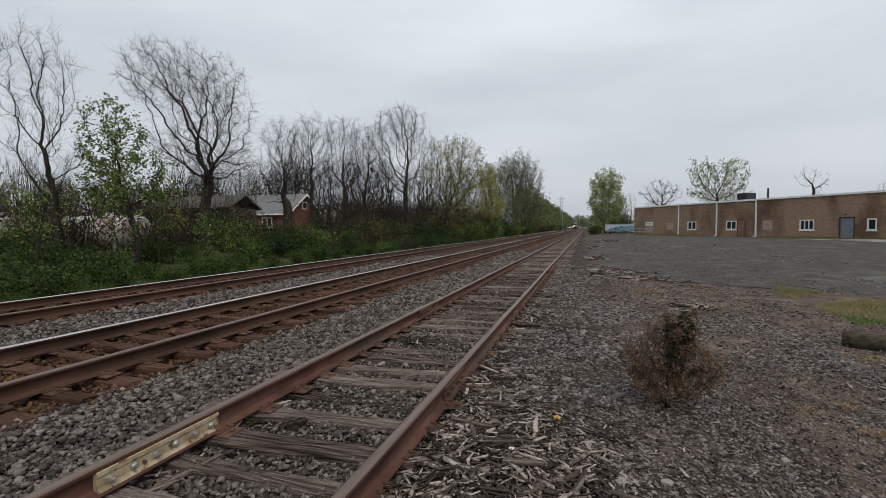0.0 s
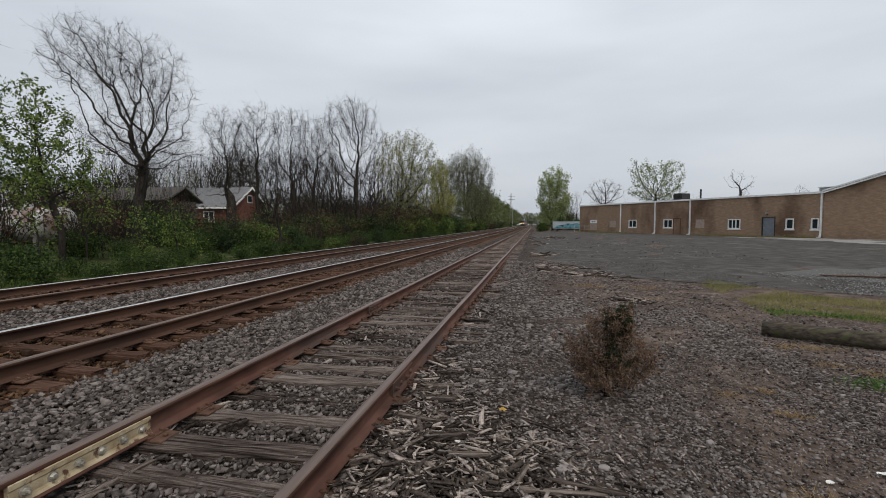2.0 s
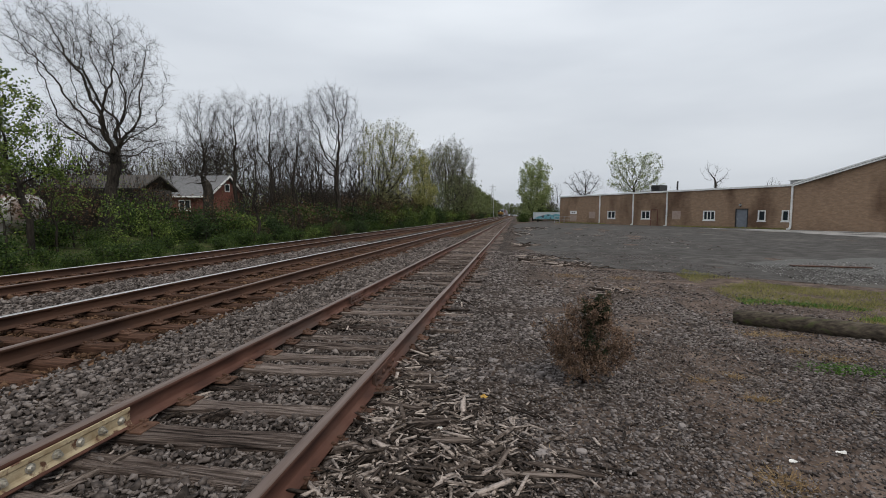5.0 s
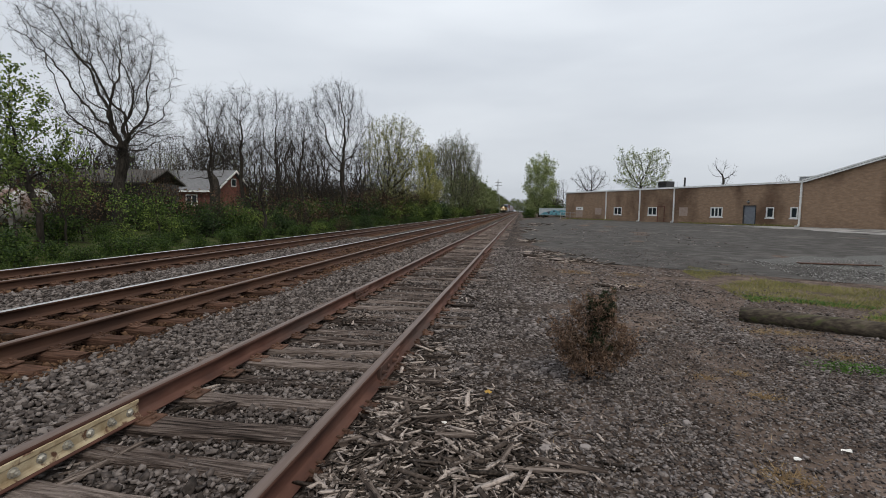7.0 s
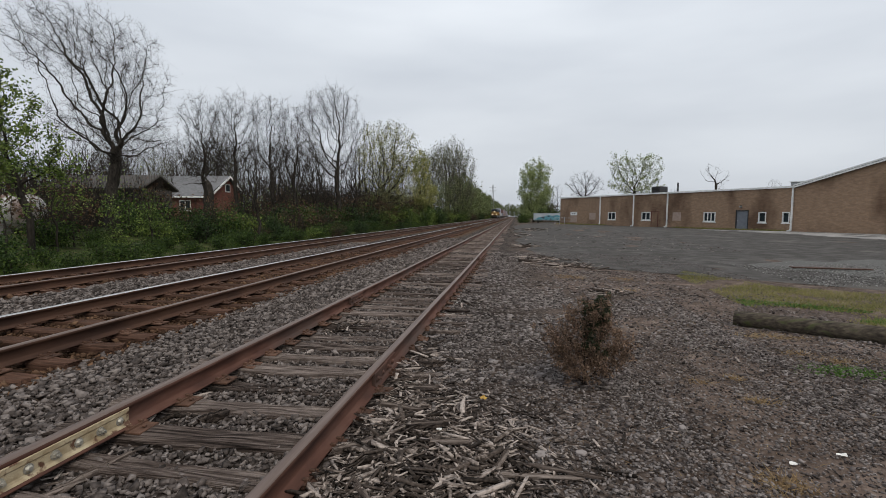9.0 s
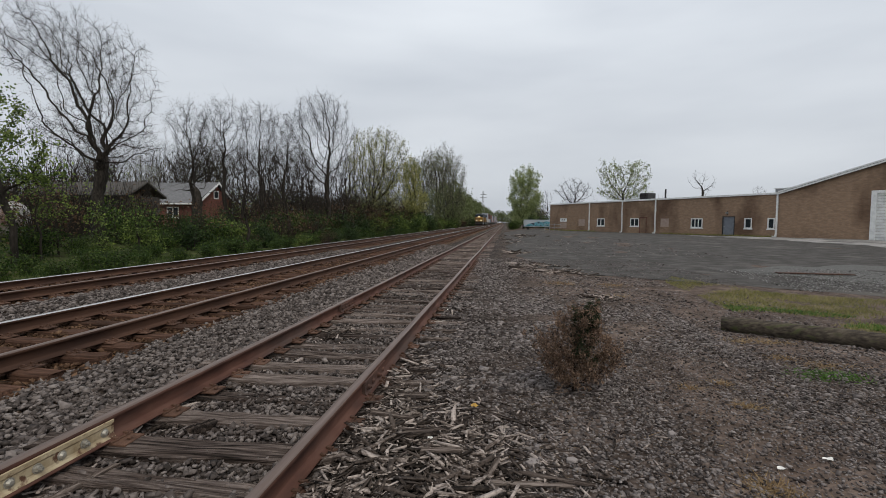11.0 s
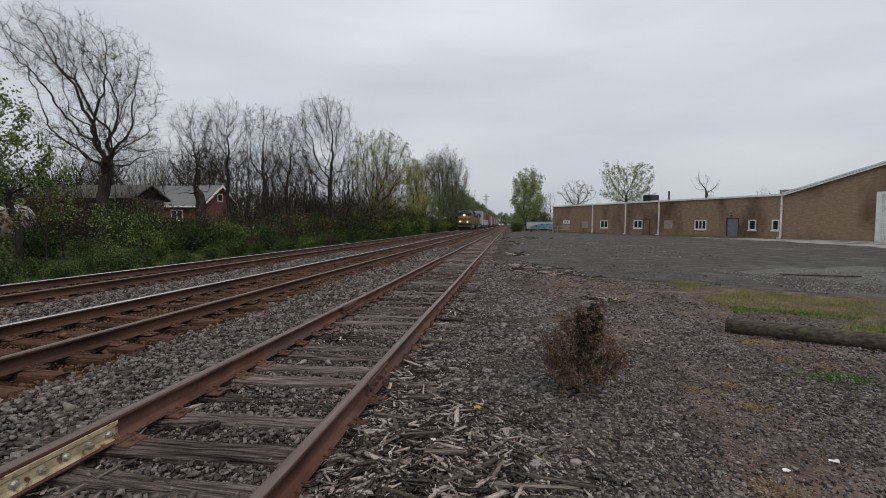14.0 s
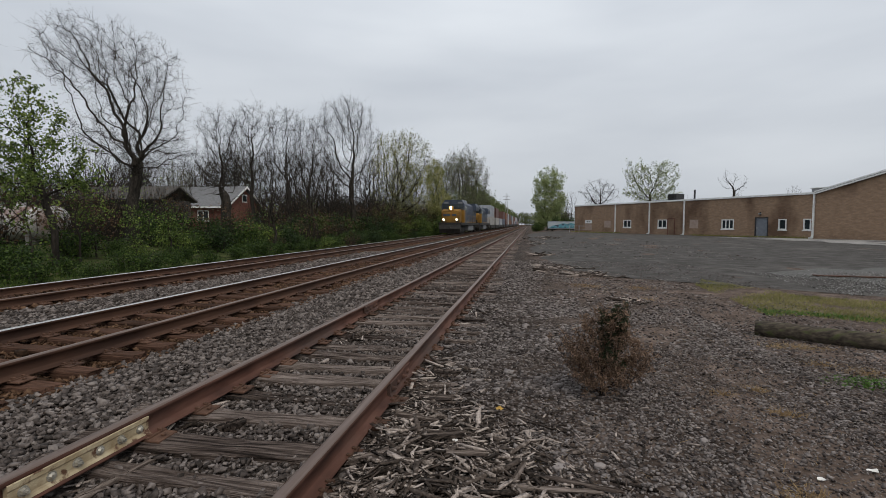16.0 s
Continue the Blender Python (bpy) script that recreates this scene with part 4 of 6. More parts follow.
# ---------------------------------------------------------------- trees
def tube(P, R, n, base):
    """Rings of n points round a polyline."""
    P = np.asarray(P)
    T = np.gradient(P, axis=0)
    T /= np.linalg.norm(T, axis=1)[:, None] + 1e-9
    ref = np.where(np.abs(T[:, 2:3]) > 0.9, np.array([[1.0, 0, 0]]), np.array([[0, 0, 1.0]]))
    A = np.cross(T, ref)
    A /= np.linalg.norm(A, axis=1)[:, None] + 1e-9
    B = np.cross(T, A)
    ang = 2 * np.pi * np.arange(n) / n
    V = P[:, None, :] + np.asarray(R)[:, None, None] * (np.cos(ang)[None, :, None] * A[:, None, :] + np.sin(ang)[None, :, None] * B[:, None, :])
    k = len(P)
    i, j = np.meshgrid(np.arange(k - 1), np.arange(n), indexing="ij")
    a = base + i * n + j
    b = base + i * n + (j + 1) % n
    return V.reshape(-1, 3), np.stack([a, b, b + n, a + n], -1).reshape(-1, 4)


def lobe_points(r, lobes, n):
    """Random points inside a union of ellipsoids (x, y, z, rx, ry, rz), denser towards their rims."""
    vol = np.array([l[3] * l[4] * l[5] for l in lobes])
    out = []
    for l, k in zip(lobes, np.ceil(n * vol / vol.sum()).astype(int)):
        d = r.normal(0, 1, (k, 3))
        d /= np.linalg.norm(d, axis=1)[:, None]
        out.append(np.array(l[:3]) + d * np.array(l[3:]) * (r.random((k, 1)) ** 0.38))
    return np.concatenate(out)


def grow(seed, lobes, n, fork, pace=0.3, reach=4.0, kill=0.55, up=0.12, wander=0.26, trunk_r=0.2, tip_r=0.007, bend=(0.0, 0.0), twigs=3, twig_len=0.4, lift=0.08, fine=False):
    """A tree's wood, grown towards points of its crown: limbs divide where the crown draws them apart. fork: height of the bare trunk.
    Returns the mesh data of the stout wood and of the branches, and the places of the thin shoots."""
    r = np.random.default_rng(seed)
    goal = lobe_points(r, lobes, n)
    k = max(4, int(fork / 0.5))
    P = [np.array([bend[0] * fork * f + r.normal(0, 0.03 * (i > 0)) * fork * 0.4, bend[1] * fork * f + r.normal(0, 0.03 * (i > 0)) * fork * 0.4, -0.3 * min(1, fork) + (fork + 0.3 * min(1, fork)) * f]) for i, f in enumerate(np.linspace(0, 1, k))]
    parent = list(range(-1, k - 1))
    near = np.full(len(goal), 1e9)
    who = np.zeros(len(goal), int)

    def seen(first):
        if first == len(P):
            return
        new_p = np.array(P[first:])
        d = np.linalg.norm(goal[:, None, :] - new_p[None], axis=2)
        b = d.argmin(1)
        m = d[np.arange(len(goal)), b]
        better = m < near
        near[better], who[better] = m[better], b[better] + first

    seen(0)
    live = np.ones(len(goal), bool)
    tried = {}
    for turn in range(170):
        live &= near > kill
        pull = live & (near < reach)
        first = len(P)
        if not pull.any():
            if turn > 40 or not live.any():
                break
            t = int(who[live][near[live].argmin()])
            d = goal[live][near[live].argmin()] - P[t]
            P.append(P[t] + d / np.linalg.norm(d) * pace)
            parent.append(t)
            seen(first)
            continue
        idx = who[pull]
        PA = np.array(P)
        d = goal[pull] - PA[idx]
        d /= np.linalg.norm(d, axis=1)[:, None]
        total = np.zeros((len(P), 3))
        np.add.at(total, idx, d)
        for i in np.unique(idx):
            if tried.get(i, 0) > 3:
                live[pull & (who == i)] = False
                continue
            tried[i] = tried.get(i, 0) + 1
            q = total[i] / (np.linalg.norm(total[i]) + 1e-9) + r.normal(0, wander, 3) + np.array([0, 0, up])
            if parent[i] >= 0:
                q = q + 0.4 * (P[i] - P[parent[i]]) / pace
            P.append(P[i] + q / np.linalg.norm(q) * pace)
            parent.append(int(i))
        seen(first)
    P = np.array(P)
    m = len(P)
    count = np.zeros(m)
    kids = [[] for _ in range(m)]
    for i in range(m - 1, 0, -1):
        kids[parent[i]].append(i)
    for i in range(m - 1, -1, -1):
        if not kids[i]:
            count[i] = 1
        if i:
            count[parent[i]] += count[i]
    R = tip_r * count ** (math.log(trunk_r / tip_r) / math.log(max(count[0], 2)))
    R[0] *= 1.35
    stout, thin, todo = [], [], [(0, None)]
    while todo:
        i, came = todo.pop()
        line = [came, i] if came is not None else [i]
        while kids[i]:
            main = max(kids[i], key=lambda c: count[c])
            todo.extend((c, i) for c in kids[i] if c != main)
            i = main
            line.append(i)
        if len(line) < 2:
            continue
        rad = R[line].copy()
        if came is not None:
            rad[0] = rad[1]
        pts = P[line]
        cut = int((rad > 0.035).sum())
        if cut >= 2:
            stout.append((pts[:cut], rad[:cut], 8 if rad[0] > 0.09 else 5))
            pts, rad = pts[cut - 1:], rad[cut - 1:]
        if len(pts) >= 2:
            rad = rad.copy()
            rad[-1] *= 0.5
            thin.append((pts, rad, 4 if rad[0] > 0.018 else 3))
    out = []
    for group in (stout, thin):
        V, F, base = [], [], 0
        for pts, rad, sides in group:
            v, f = tube(pts, rad, sides, base)
            V.append(v)
            F.append(f)
            base += len(v)
        out.append([np.concatenate(V), np.concatenate(F)] if V else None)
    shoots = np.nonzero(count < 12)[0]
    shoots = shoots[shoots >= k]
    ends = [P[shoots]]
    if twigs and len(shoots):
        # curved side twigs on the thin shoots, and where fine is set shorter ones on those
        s = np.repeat(shoots, twigs)
        par = np.array(parent)[s]
        ax = P[s] - P[par]
        p0, L, w = P[par] + ax * r.random((len(s), 1)), twig_len * r.uniform(0.35, 1.3, (len(s), 1)), tip_r * 0.75
        for order in range(2 if fine else 1):
            ax = ax / (np.linalg.norm(ax, axis=1)[:, None] + 1e-9)
            d = ax * 0.4 + r.normal(0, 0.62, ax.shape) + np.array([0, 0, lift])
            d /= np.linalg.norm(d, axis=1)[:, None]
            p1 = p0 + d * L * 0.55
            p2 = p1 + (d + r.normal(0, 0.35, d.shape) + np.array([0, 0, 0.15])) * L * 0.5
            a = np.cross(d, r.normal(0, 1, d.shape))
            a /= np.linalg.norm(a, axis=1)[:, None] + 1e-9
            b = np.cross(d, a)
            ring = [a * math.cos(t) + b * math.sin(t) for t in (0, 2.094, 4.189)]
            far_end = [p2 + q * w * 0.4 for q in ring]
            v = np.stack([p0 + q * w for q in ring] + ([p1 + q * w * 0.75 for q in ring] if fine and not order else []) + far_end, 1)
            f = np.array([(0, 1, 4, 3), (1, 2, 5, 4), (2, 0, 3, 5), (3, 4, 7, 6), (4, 5, 8, 7), (5, 3, 6, 8)][:6 if fine and not order else 3])
            f = (f[None] + v.shape[1] * np.arange(len(d))[:, None, None]).reshape(-1, 4)
            v = v.reshape(-1, 3)
            out[1] = [v, f] if out[1] is None else [np.concatenate([out[1][0], v]), np.concatenate([out[1][1], f + len(out[1][0])])]
            ends.extend((p1, p2))
            ax, p0, L, w = np.repeat(d, 2, axis=0), np.concatenate([p0 + d * L * 0.35, p1]), np.repeat(L, 2, axis=0) * 0.5, w * 0.8
    return out[0], out[1], np.concatenate(ends)


def leaf_mesh(name, centres, size, material, seed, droop=0.0, slim=0.36):
    """Small folded leaves (four-sided) at the given places."""
    r = np.random.default_rng(seed)
    n = len(centres)
    a = r.normal(0, 1, (n, 3))
    a[:, 2] -= droop
    a /= np.linalg.norm(a, axis=1)[:, None]
    b = np.cross(a, r.normal(0, 1, (n, 3)))
    b /= np.linalg.norm(b, axis=1)[:, None] + 1e-9
    s = size * r.uniform(0.55, 1.25, (n, 1))
    q = np.stack([centres - a * s * 0.6, centres + b * s * slim - a * s * 0.05, centres + a * s * 0.65, centres - b * s * slim + a * s * 0.05], 1)
    return np_mesh(name, q, np.arange(4 * n).reshape(n, 4), material)


def tree(name, m, label, seed, lobes, n, fork, leaves=None, leaf_size=0.11, leaf_count=0, scatter=0.15, group="", **kw):
    t = anchor(name, m)
    tagged(t, label, "tree", group=group)
    wood, branches, ends = grow(seed, lobes, n, fork, **kw)
    if wood:
        link_mesh("trunk", np_mesh("trunk", wood[0], wood[1], BARK, smooth=True), t)
    if branches:
        tagged(link_mesh("branchwork", np_mesh("branchwork", branches[0], branches[1], TWIG), t), kind="stuff")
    if leaves:
        r = np.random.default_rng(seed + 1)
        hub = ends[r.integers(0, len(ends), max(8, leaf_count // 5))]
        c = hub[r.integers(0, len(hub), leaf_count)] + r.normal(0, scatter, (leaf_count, 3))
        tagged(link_mesh("crown", leaf_mesh("crown", c, leaf_size, leaves, seed), t), kind="stuff")
    return t


def at_ground(x, y, yaw=0.0, s=1.0, dz=0.0):
    return pose(x, y, gz(x, y) + dz, 0, 0, yaw) @ Matrix.Diagonal((s, s, s, 1))


BARE = "tall bare grey tree with fine twigs in early spring"
# the trees that stand out along the bank
tree("bare_tree", at_ground(-19.1, 12.3), "slender bare tree with ascending branches", 3, [(-0.9, 0, 7.0, 1.5, 1.4, 2.4), (-0.4, 0, 4.0, 1.7, 1.4, 1.6)], 700, 2.2, pace=0.24, kill=0.45, up=0.28, reach=1.3, trunk_r=0.13, bend=(-0.07, 0), twigs=2, twig_len=0.6, lift=0.6, fine=True)
tree("budding_tree", at_ground(-17.3, 14.0), "small tree with fresh green leaves in loose clumps", 5, [(-1.2, 0, 5.2, 1.5, 1.3, 1.9), (0.1, 0, 3.6, 1.6, 1.4, 1.3), (-2.2, 0.3, 3.4, 1.2, 1.2, 1.2)], 520, 1.3,
     leaves=LEAF_SPRIG, leaf_size=0.1, leaf_count=6000, scatter=0.1, pace=0.22, kill=0.4, up=0.1, reach=1.3, trunk_r=0.11, twig_len=0.3)
tree("bare_tree", at_ground(-23.2, 23.6), "large bare tree forked into several spreading leaders", 12,
     [(-3.7, 0, 11.3, 2.6, 2.4, 2.3), (-0.7, 0.4, 9.9, 2.1, 2.3, 3.0), (1.7, 0.2, 9.2, 1.5, 2.0, 2.5), (-0.4, 0, 6.4, 3.6, 2.8, 1.7), (1.6, 0, 5.2, 2.6, 2.4, 1.2)], 2700, 2.2, pace=0.26, kill=0.42, up=0.03, wander=0.34, reach=2.2, trunk_r=0.3, tip_r=0.008, bend=(-0.05, 0), twigs=2, twig_len=0.75, fine=True)
for i, (x, y, top, w, fk, bx) in enumerate(((-25.6, 35.0, 10.9, 1.9, 3.0, 0.02), (-23.0, 35.4, 11.3, 1.7, 4.2, -0.03), (-21.3, 38.0, 11.7, 1.5, 4.6, 0.0), (-19.4, 38.6, 11.2, 1.5, 4.0, -0.02))):
    tree("bare_tree", at_ground(x, y), BARE, 21 + i, [(0, 0, top - 2.0, w * 1.2, w, 2.0), (bx * 9, 0, top - 4.8, w * 1.45, w * 1.2, 2.2)], 1050, fk, pace=0.25, kill=0.42, up=0.04, wander=0.34, reach=1.5, trunk_r=0.15, tip_r=0.008, bend=(bx, 0), twigs=2, twig_len=0.75, fine=True)
tree("bare_tree", at_ground(-17.2, 43.0), "tall spreading bare tree forked into wide leaders", 27, [(-0.6, 0, 11.6, 2.9, 2.6, 2.4), (1.3, 0.4, 9.3, 1.9, 2.0, 2.5), (-2.6, 0, 9.2, 1.9, 2.0, 2.7), (-0.6, 0, 6.4, 2.8, 2.2, 1.5)], 2000, 2.8, pace=0.27, kill=0.43, up=0.06, reach=2.1,
     trunk_r=0.24, tip_r=0.008, bend=(0.03, 0), twigs=2, twig_len=0.75, fine=True)
tree("budding_tree", at_ground(-17.4, 57.0), "rounded tree hazed with yellow-green spring buds", 31, [(1.3, 0, 9.3, 4.4, 3.8, 4.1), (1.2, 0, 5.2, 4.0, 3.4, 2.6)], 2200, 2.0, leaves=LEAF_YELLOW, leaf_size=0.12, leaf_count=14000, scatter=0.22,
     pace=0.34, kill=0.52, up=0.08, reach=2.3, trunk_r=0.24, tip_r=0.011, twig_len=0.6)
tree("budding_tree", at_ground(-15.4, 74.0), "slim tree with yellow-green spring leaves", 33, [(0, 0, 9.4, 1.9, 1.9, 3.2), (0.6, 0, 5.2, 2.3, 2.0, 2.6)], 500, 2.0, leaves=LEAF_YELLOW, leaf_size=0.2, leaf_count=5200, scatter=0.28, pace=0.36, kill=0.6, reach=2.0, trunk_r=0.17, tip_r=0.012)
tree("bare_tree", at_ground(-17.2, 34.0), "young bare tree leaning over the brush", 41, [(1.2, 0, 4.4, 1.6, 1.3, 1.3), (-0.6, 0, 3.6, 1.3, 1.2, 1.0)], 260, 1.2, pace=0.24, kill=0.45, trunk_r=0.09, bend=(0.3, 0.1))
tree("bare_tree", at_ground(-17.0, 44.5), "young bare tree arching over the brush", 43, [(1.8, 0, 3.6, 1.9, 1.3, 1.1), (0.4, 0, 4.4, 1.2, 1.2, 1.0)], 260, 1.0, pace=0.24, kill=0.45, up=0.0, trunk_r=0.1, bend=(0.45, 0.1))
tree("broken_tree", at_ground(-21.0, 29.0), "broken grey trunk with a few jagged limbs", 47, [(0.3, 0, 4.6, 0.6, 0.5, 0.5), (-0.9, 0, 3.4, 0.8, 0.6, 0.5), (1.0, 0.2, 3.2, 0.7, 0.5, 0.5)], 40, 3.2, pace=0.3, kill=0.4, trunk_r=0.25, tip_r=0.02, bend=(0.05, 0), twigs=1)

# trees beyond the warehouse and yard
tree("leafy_tree", at_ground(4.3, 112.0), "dense tree in fresh green leaf at the yard's end", 51, [(0.1, 0, 10.8, 3.7, 3.5, 4.3), (0.3, 0, 6.4, 4.2, 4.0, 3.2), (-0.2, 0, 2.8, 4.0, 3.5, 2.0)], 700, 1.2, leaves=LEAF_PALE, leaf_size=0.28, leaf_count=14000, scatter=0.4,
     pace=0.5, kill=0.8, reach=2.6, trunk_r=0.28, tip_r=0.012)
tree("budding_tree", at_ground(22.2, 92.0), "broad twin-crowned tree with thin pale green leaves", 54, [(-2.4, 0, 10.4, 2.8, 3.0, 3.0), (2.0, 0, 10.0, 3.2, 3.0, 3.2), (0, 0, 7.2, 5.2, 3.5, 2.0)], 1100, 4.0, leaves=LEAF_PALE, leaf_size=0.18, leaf_count=6500, scatter=0.18,
     pace=0.42, kill=0.65, reach=2.6, trunk_r=0.3, tip_r=0.012, twig_len=0.6)
tree("bare_tree", at_ground(13.6, 98.0), "bare spreading tree behind the warehouse", 55, [(0, 0, 7.6, 4.0, 3.5, 2.9)], 600, 3.4, pace=0.4, kill=0.65, reach=2.6, trunk_r=0.24, tip_r=0.013, twig_len=0.7)
tree("bare_tree", at_ground(34.5, 88.0), "small bare tree with stubby branches behind the roof", 57, [(-1.0, 0, 9.0, 1.6, 1.4, 2.0), (1.2, 0, 8.2, 1.6, 1.4, 1.6)], 110, 5.6, pace=0.4, kill=0.6, reach=2.6, trunk_r=0.2, tip_r=0.016, twigs=1, twig_len=0.8)

# shared shapes, repeated along the line: label, height, leaf settings and growth
FAR_KIND = [
    ("bare_tree", BARE, 12.0, dict(lobes=[(0, 0, 9.2, 2.0, 2.0, 2.8), (0.2, 0, 5.6, 2.8, 2.6, 2.4)], n=520, reach=1.8, fork=3.0, pace=0.4, kill=0.6, up=0.05, wander=0.34, twigs=2, trunk_r=0.16, tip_r=0.011, twig_len=0.65)),
    ("bare_tree", "bare many-stemmed grey tree with fine twigs", 10.0, dict(lobes=[(-1.2, 0.4, 6.8, 1.6, 1.5, 2.6), (1.3, -0.3, 7.2, 1.6, 1.5, 2.7), (0, 0, 3.6, 2.2, 2.0, 1.6)], n=520, reach=1.8, fork=1.0, pace=0.4, kill=0.6, up=0.05, wander=0.34, twigs=2, trunk_r=0.15, tip_r=0.011, twig_len=0.65)),
    ("budding_tree", "woodland tree with light spring leaves", 12.0, dict(lobes=[(0, 0, 8.4, 2.7, 2.7, 3.4), (0, 0, 4.2, 2.8, 2.8, 2.8)], n=380, reach=2.0, fork=1.5, pace=0.45, kill=0.75, trunk_r=0.2, tip_r=0.012, leaves=LEAF_FAR, leaf_size=0.22, leaf_count=2600, scatter=0.35)),
    ("budding_tree", "woodland tree with yellow-green spring leaves", 11.0, dict(lobes=[(0, 0, 7.8, 2.6, 2.6, 3.2), (0.3, 0, 4.2, 2.6, 2.6, 2.6)], n=380, reach=2.0, fork=1.6, pace=0.45, kill=0.75, trunk_r=0.2, tip_r=0.012, leaves=LEAF_YELLOW, leaf_size=0.22, leaf_count=2000, scatter=0.35)),
    ("budding_tree", "woodland tree with light spring leaves", 11.0, dict(lobes=[(0, 0, 7.4, 3.0, 3.0, 3.5), (0, 0, 3.4, 3.1, 3.1, 3.0)], n=120, fork=1.0, pace=0.7, kill=1.1, trunk_r=0.2, tip_r=0.02, twigs=1, leaves=LEAF_FAR, leaf_size=0.45, leaf_count=1300, scatter=0.5)),
    ("budding_tree", "tall tree with a dense haze of olive-grey buds and twigs", 12.5, dict(lobes=[(0, 0, 9.0, 2.8, 2.8, 3.4), (0, 0, 4.6, 2.8, 2.8, 3.0)], n=560, reach=1.9, fork=1.8, pace=0.42, kill=0.65, up=0.25, trunk_r=0.2, tip_r=0.012, twig_len=0.7, leaves=LEAF_OLIVE, leaf_size=0.16, leaf_count=2300, scatter=0.3)),
]
FAR_MADE = {}


def far_tree(k, x, y, s, yaw):
    if y < 47 and -0.86 < x / y < -0.62:                    # the house shows here
        return
    name, label, h, kw = FAR_KIND[k]
    m = at_ground(x, y, yaw, s)
    if k in FAR_MADE:
        copy_thing(FAR_MADE[k], Matrix.Identity(4)).matrix_basis = m
    else:
        FAR_MADE[k] = tree(name, m, label, 61 + k, group="trees along the railway", **kw)


def far_high(k, x, y, top, yaw):
    far_tree(k, x, y, top / FAR_KIND[k][2], yaw)


r0 = random.Random(5)
for i in range(40):                                   # thicket behind the front row, lower than it
    y = 22 + i * 1.5 + r0.uniform(-1, 1)
    far_high(r0.choice((0, 0, 1, 1, 1, 5)), -y * r0.uniform(0.5, 0.98) - 2, y, (1.3 + 0.2 * y) * r0.uniform(0.72, 1.0), r0.uniform(0, 360))
for i in range(26):                                   # bare growth closing the view behind the house and shed
    y = 48 + i * 0.9
    far_high(r0.choice((0, 1, 1)), -y * r0.uniform(0.5, 1.05), y, (1.3 + 0.19 * y) * r0.uniform(0.8, 1.0), r0.uniform(0, 360))
for i in range(14):                                   # far left behind the tanks
    y = 15 + i * 3.0
    far_high(r0.choice((0, 1, 1, 2)), -y * r0.uniform(1.05, 1.3) - 10, y, (1.3 + 0.17 * y) * r0.uniform(0.8, 1.0), r0.uniform(0, 360))
for i in range(16):                                   # slim trees filling the front row
    y = 29 + i * 2.0
    far_high(r0.choice((0, 1)), -r0.uniform(18.5, 22.5), y, (1.3 + 0.21 * y) * r0.uniform(0.75, 1.0), r0.uniform(0, 360))
for i in range(8):
    y = 48 + i * 3.3
    far_high(r0.choice((0, 1, 5)), -r0.uniform(16.5, 20), y, (1.3 + 0.155 * y) * r0.uniform(0.75, 1.0), r0.uniform(0, 360))
for k, x, y, top in ((5, -18.5, 88, 14.0), (3, -15.8, 84, 8.5), (5, -18.0, 100, 16.5), (5, -16.2, 108, 19.5), (5, -17.0, 118, 21.5), (5, -15.2, 122, 21.0), (5, -15.0, 132, 20.5), (5, -19.0, 126, 21.5), (2, -14.8, 96, 9.0), (2, -14.6, 112, 12.0), (2, -14.6, 128, 14.5), (5, -21, 112, 18.0), (4, -14.6, 140, 14.0)):
    far_high(k, x, y, top, r0.uniform(0, 360))
y = 146.0
while y < 430:                                        # the green corridor, west side
    far_high(r0.choice((2, 5, 4)) if y < 190 else 4, -r0.uniform(15.0, 18.5), y, r0.uniform(12.5, 15.5), r0.uniform(0, 360))
    y += r0.uniform(4.5, 6.0) * (1 + y / 300)
y = 126.0
while y < 430:                                        # east side, beyond the yard
    far_high(r0.choice((2, 2, 0)) if y < 150 else 4, r0.uniform(2.5, 7.0) + 0.015 * y, y, r0.uniform(6.5, 9.5), r0.uniform(0, 360))
    y += r0.uniform(8, 13) * (1 + y / 300)
for i in range(30):                                   # woods closing the far end of the line
    far_tree(4, -50 + i * 3.4 + r0.uniform(-1, 1), 600 + r0.uniform(0, 40), r0.uniform(1.3, 1.8), r0.uniform(0, 360))
for x, yy, s in ((10, 118, 0.8), (16, 122, 0.75), (28, 112, 0.7), (44, 110, 0.75), (52, 104, 0.8), (60, 100, 0.7), (19, 108, 0.6)):
    far_tree(0 if s > 0.6 else 1, x, yy, s, r0.uniform(0, 360))


